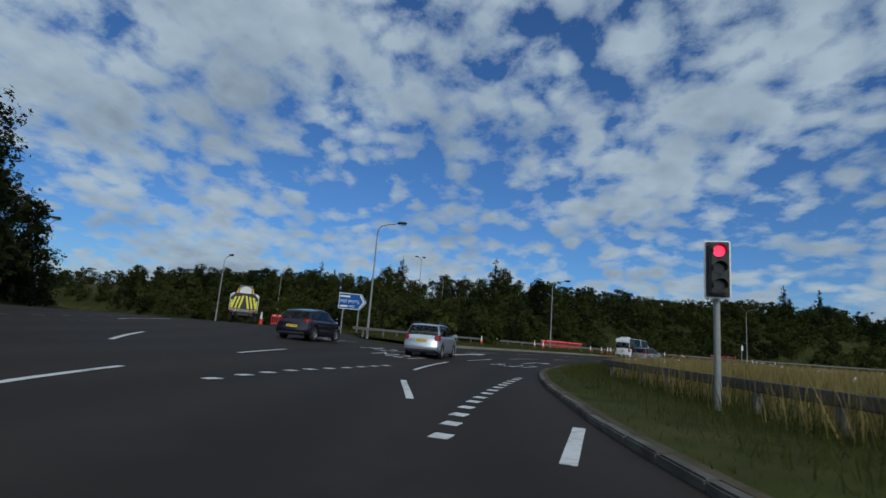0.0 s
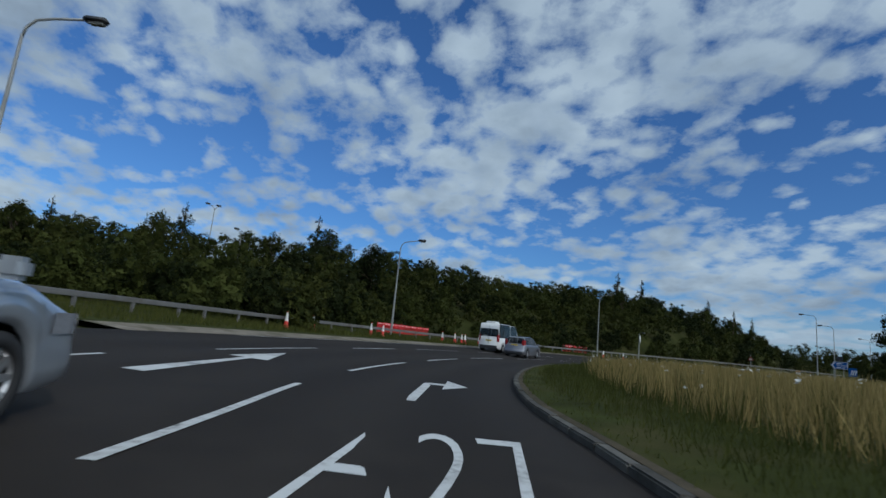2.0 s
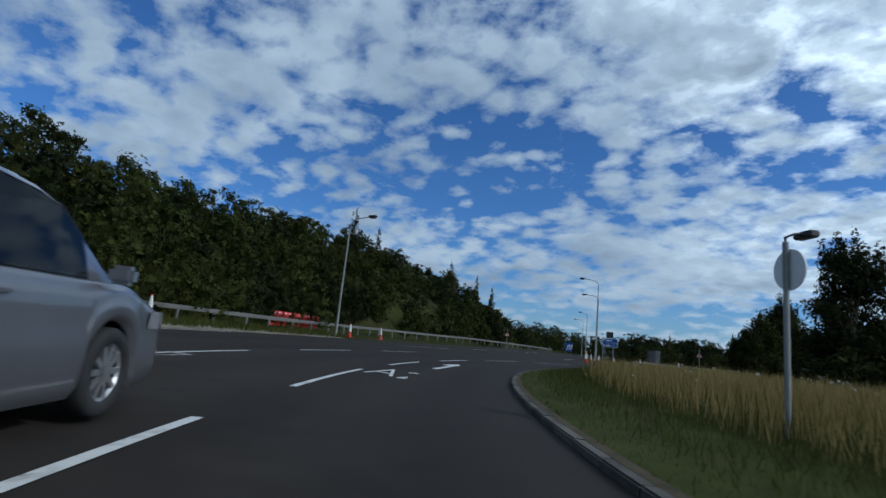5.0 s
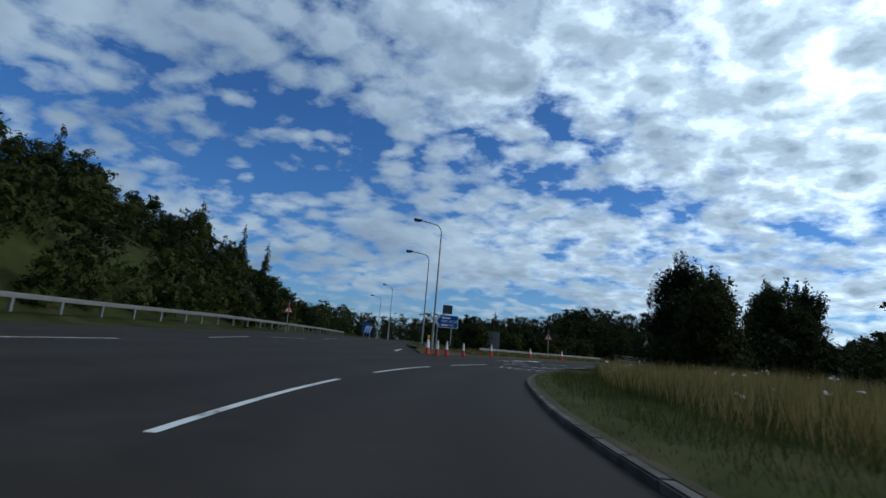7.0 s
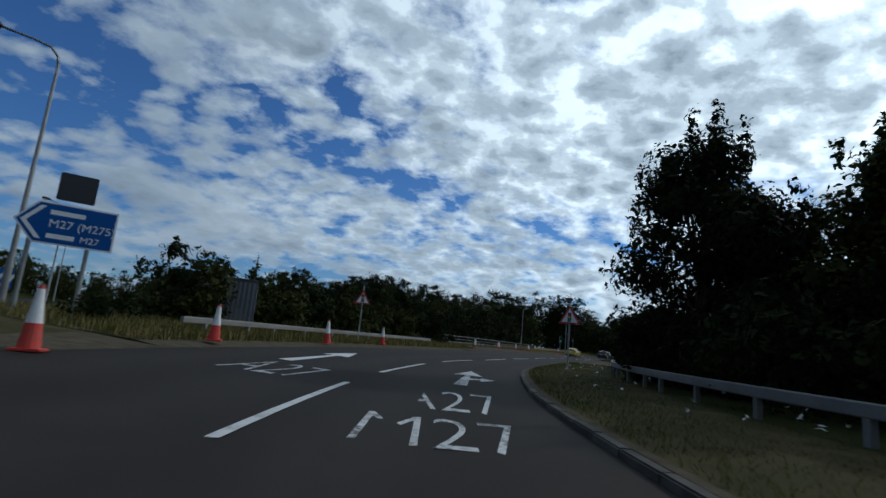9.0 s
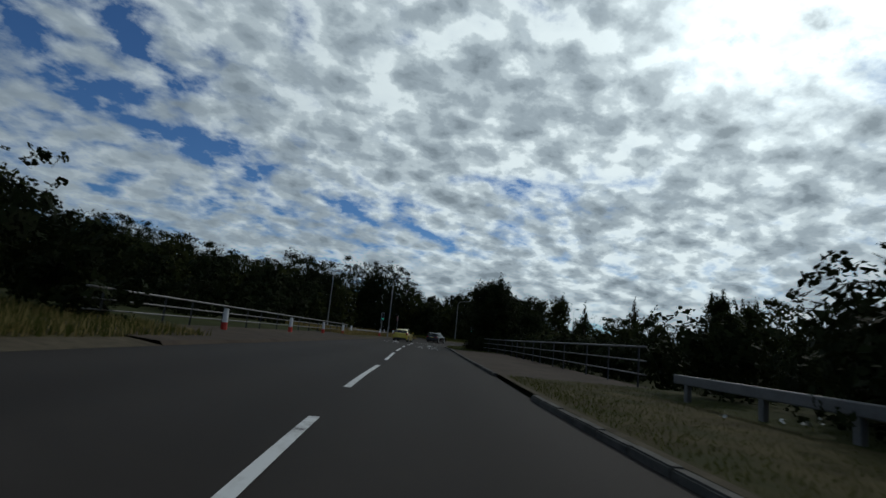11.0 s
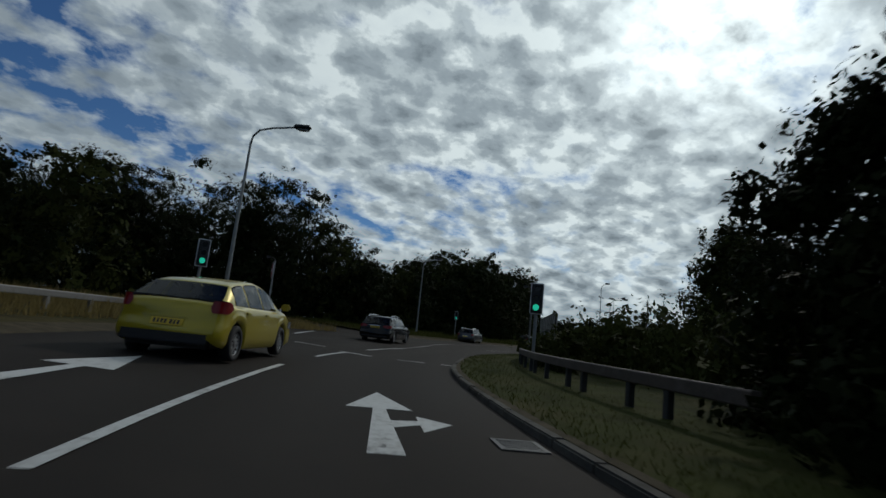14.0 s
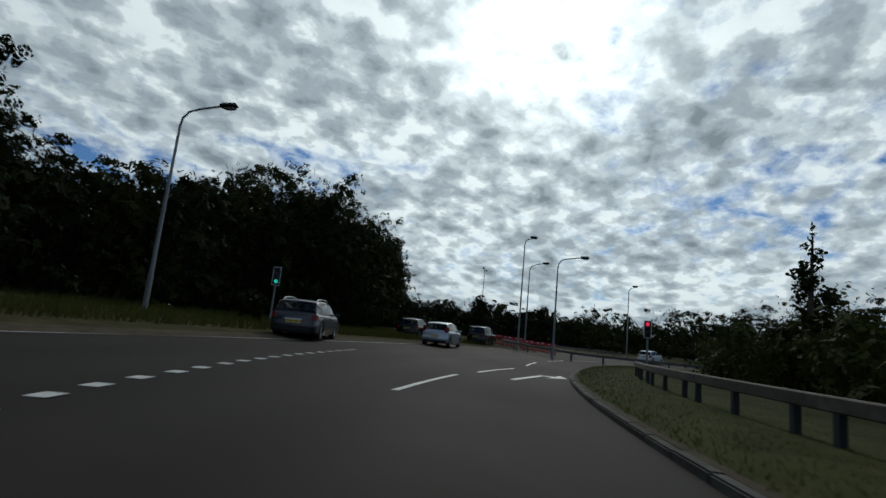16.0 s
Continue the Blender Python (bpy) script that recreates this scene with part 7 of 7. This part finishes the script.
# works lorry with a striped rear board
def lorry(x, y, heading):
    thing = empty("works_lorry", x, y, gz_surface(x, y), heading)
    body = material("white lorry paint", (0.62, 0.62, 0.6), 0.5, vary=0.12, scale=1.5, fine=20, stain=(0.4, 0.38, 0.34))
    yel = material("yellow reflective", (0.72, 0.68, 0.04), 0.4, vary=0.08)
    bm = bmesh.new()
    add_box(bm, -1.15, 1.15, -2.9, 1.0, 0.95, 2.5, 0.12)
    part("tank_body", bm, body, thing, "white rounded tank body")
    bm = bmesh.new()
    add_cone(bm, (0, -2.6, 2.35), (0, 0.9, 2.35), 0.75, 0.75, 20)
    part("tank_top", bm, body, thing)
    bm = bmesh.new()
    add_box(bm, -1.15, 1.15, 1.15, 2.9, 0.7, 2.7, 0.15)
    part("cab", bm, body, thing, "white cab")
    bm = bmesh.new()
    add_box(bm, -0.45, 0.45, -3.1, 3.0, 0.6, 0.9, 0.03)
    part("chassis", bm, TRIM, thing)
    for sx in (-1, 1):
        for v in (-1.9, 2.1):
            wheel(thing, sx * 0.98, v, 0.46, 0.28, 8, "steel wheel")
    board = plate(thing, "striped_board", [(-1.1, 1.15), (1.1, 1.15), (1.1, 2.1), (0.75, 2.5), (-0.75, 2.5), (-1.1, 2.1)], -2.97, -2.93, BLACK, "yellow and black chevron board")
    for sx in (-1, 1):
        for i in range(4):
            a = sx * (0.05 + 0.29 * i)
            plate(thing, "stripe", [(a, 2.28 - 0.06 * i), (a + sx * 0.15, 2.28 - 0.06 * i), (a + sx * 0.15 + sx * 0.25, 1.2), (a + sx * 0.25, 1.2)] if abs(a) < 0.65 else [(a, 1.9), (a + sx * 0.12, 1.9), (a + sx * 0.14, 1.2), (a, 1.2)], -2.985, -2.972, yel, "", board)
    for sx in (-1, 1):
        bm = bmesh.new()
        add_box(bm, sx * 0.9 - 0.12, sx * 0.9 + 0.12, -3.02, -2.9, 0.85, 1.0, 0.02)
        part("tail_light", bm, TAIL, thing)
        bm = bmesh.new()
        add_cone(bm, (sx * 0.55, -2.6, 2.5), (sx * 0.55, -2.6, 2.95), 0.1, 0.09, 12)
        part("beacon", bm, material("amber beacon", (0.7, 0.35, 0.03), 0.3), thing, "amber beacon")
    bm = bmesh.new()
    add_box(bm, -0.5, 0.5, -2.3, -1.6, 3.05, 3.2, 0.03)
    for sx in (-0.5, 0.5):
        add_box(bm, sx - 0.03, sx + 0.03, -2.9, -2.85, 0.9, 3.2, 0.01)
    part("ladder", bm, GALV, thing)
    return tagged(thing, "white works lorry with a yellow chevron board among cones", "lorry")


lorry(-17.6, 46.4, math.radians(20))


# ---- kerb stones, laid one by one ----
kerb_run(along_at(2.3, -5), along_at(112, 51), 0.0, "inner kerb of worn grey concrete stones")
kerb_run(along_at(117, 47.8), along_at(176.9, -25), 0.0, "inner kerb of worn grey concrete stones along bridge and island")
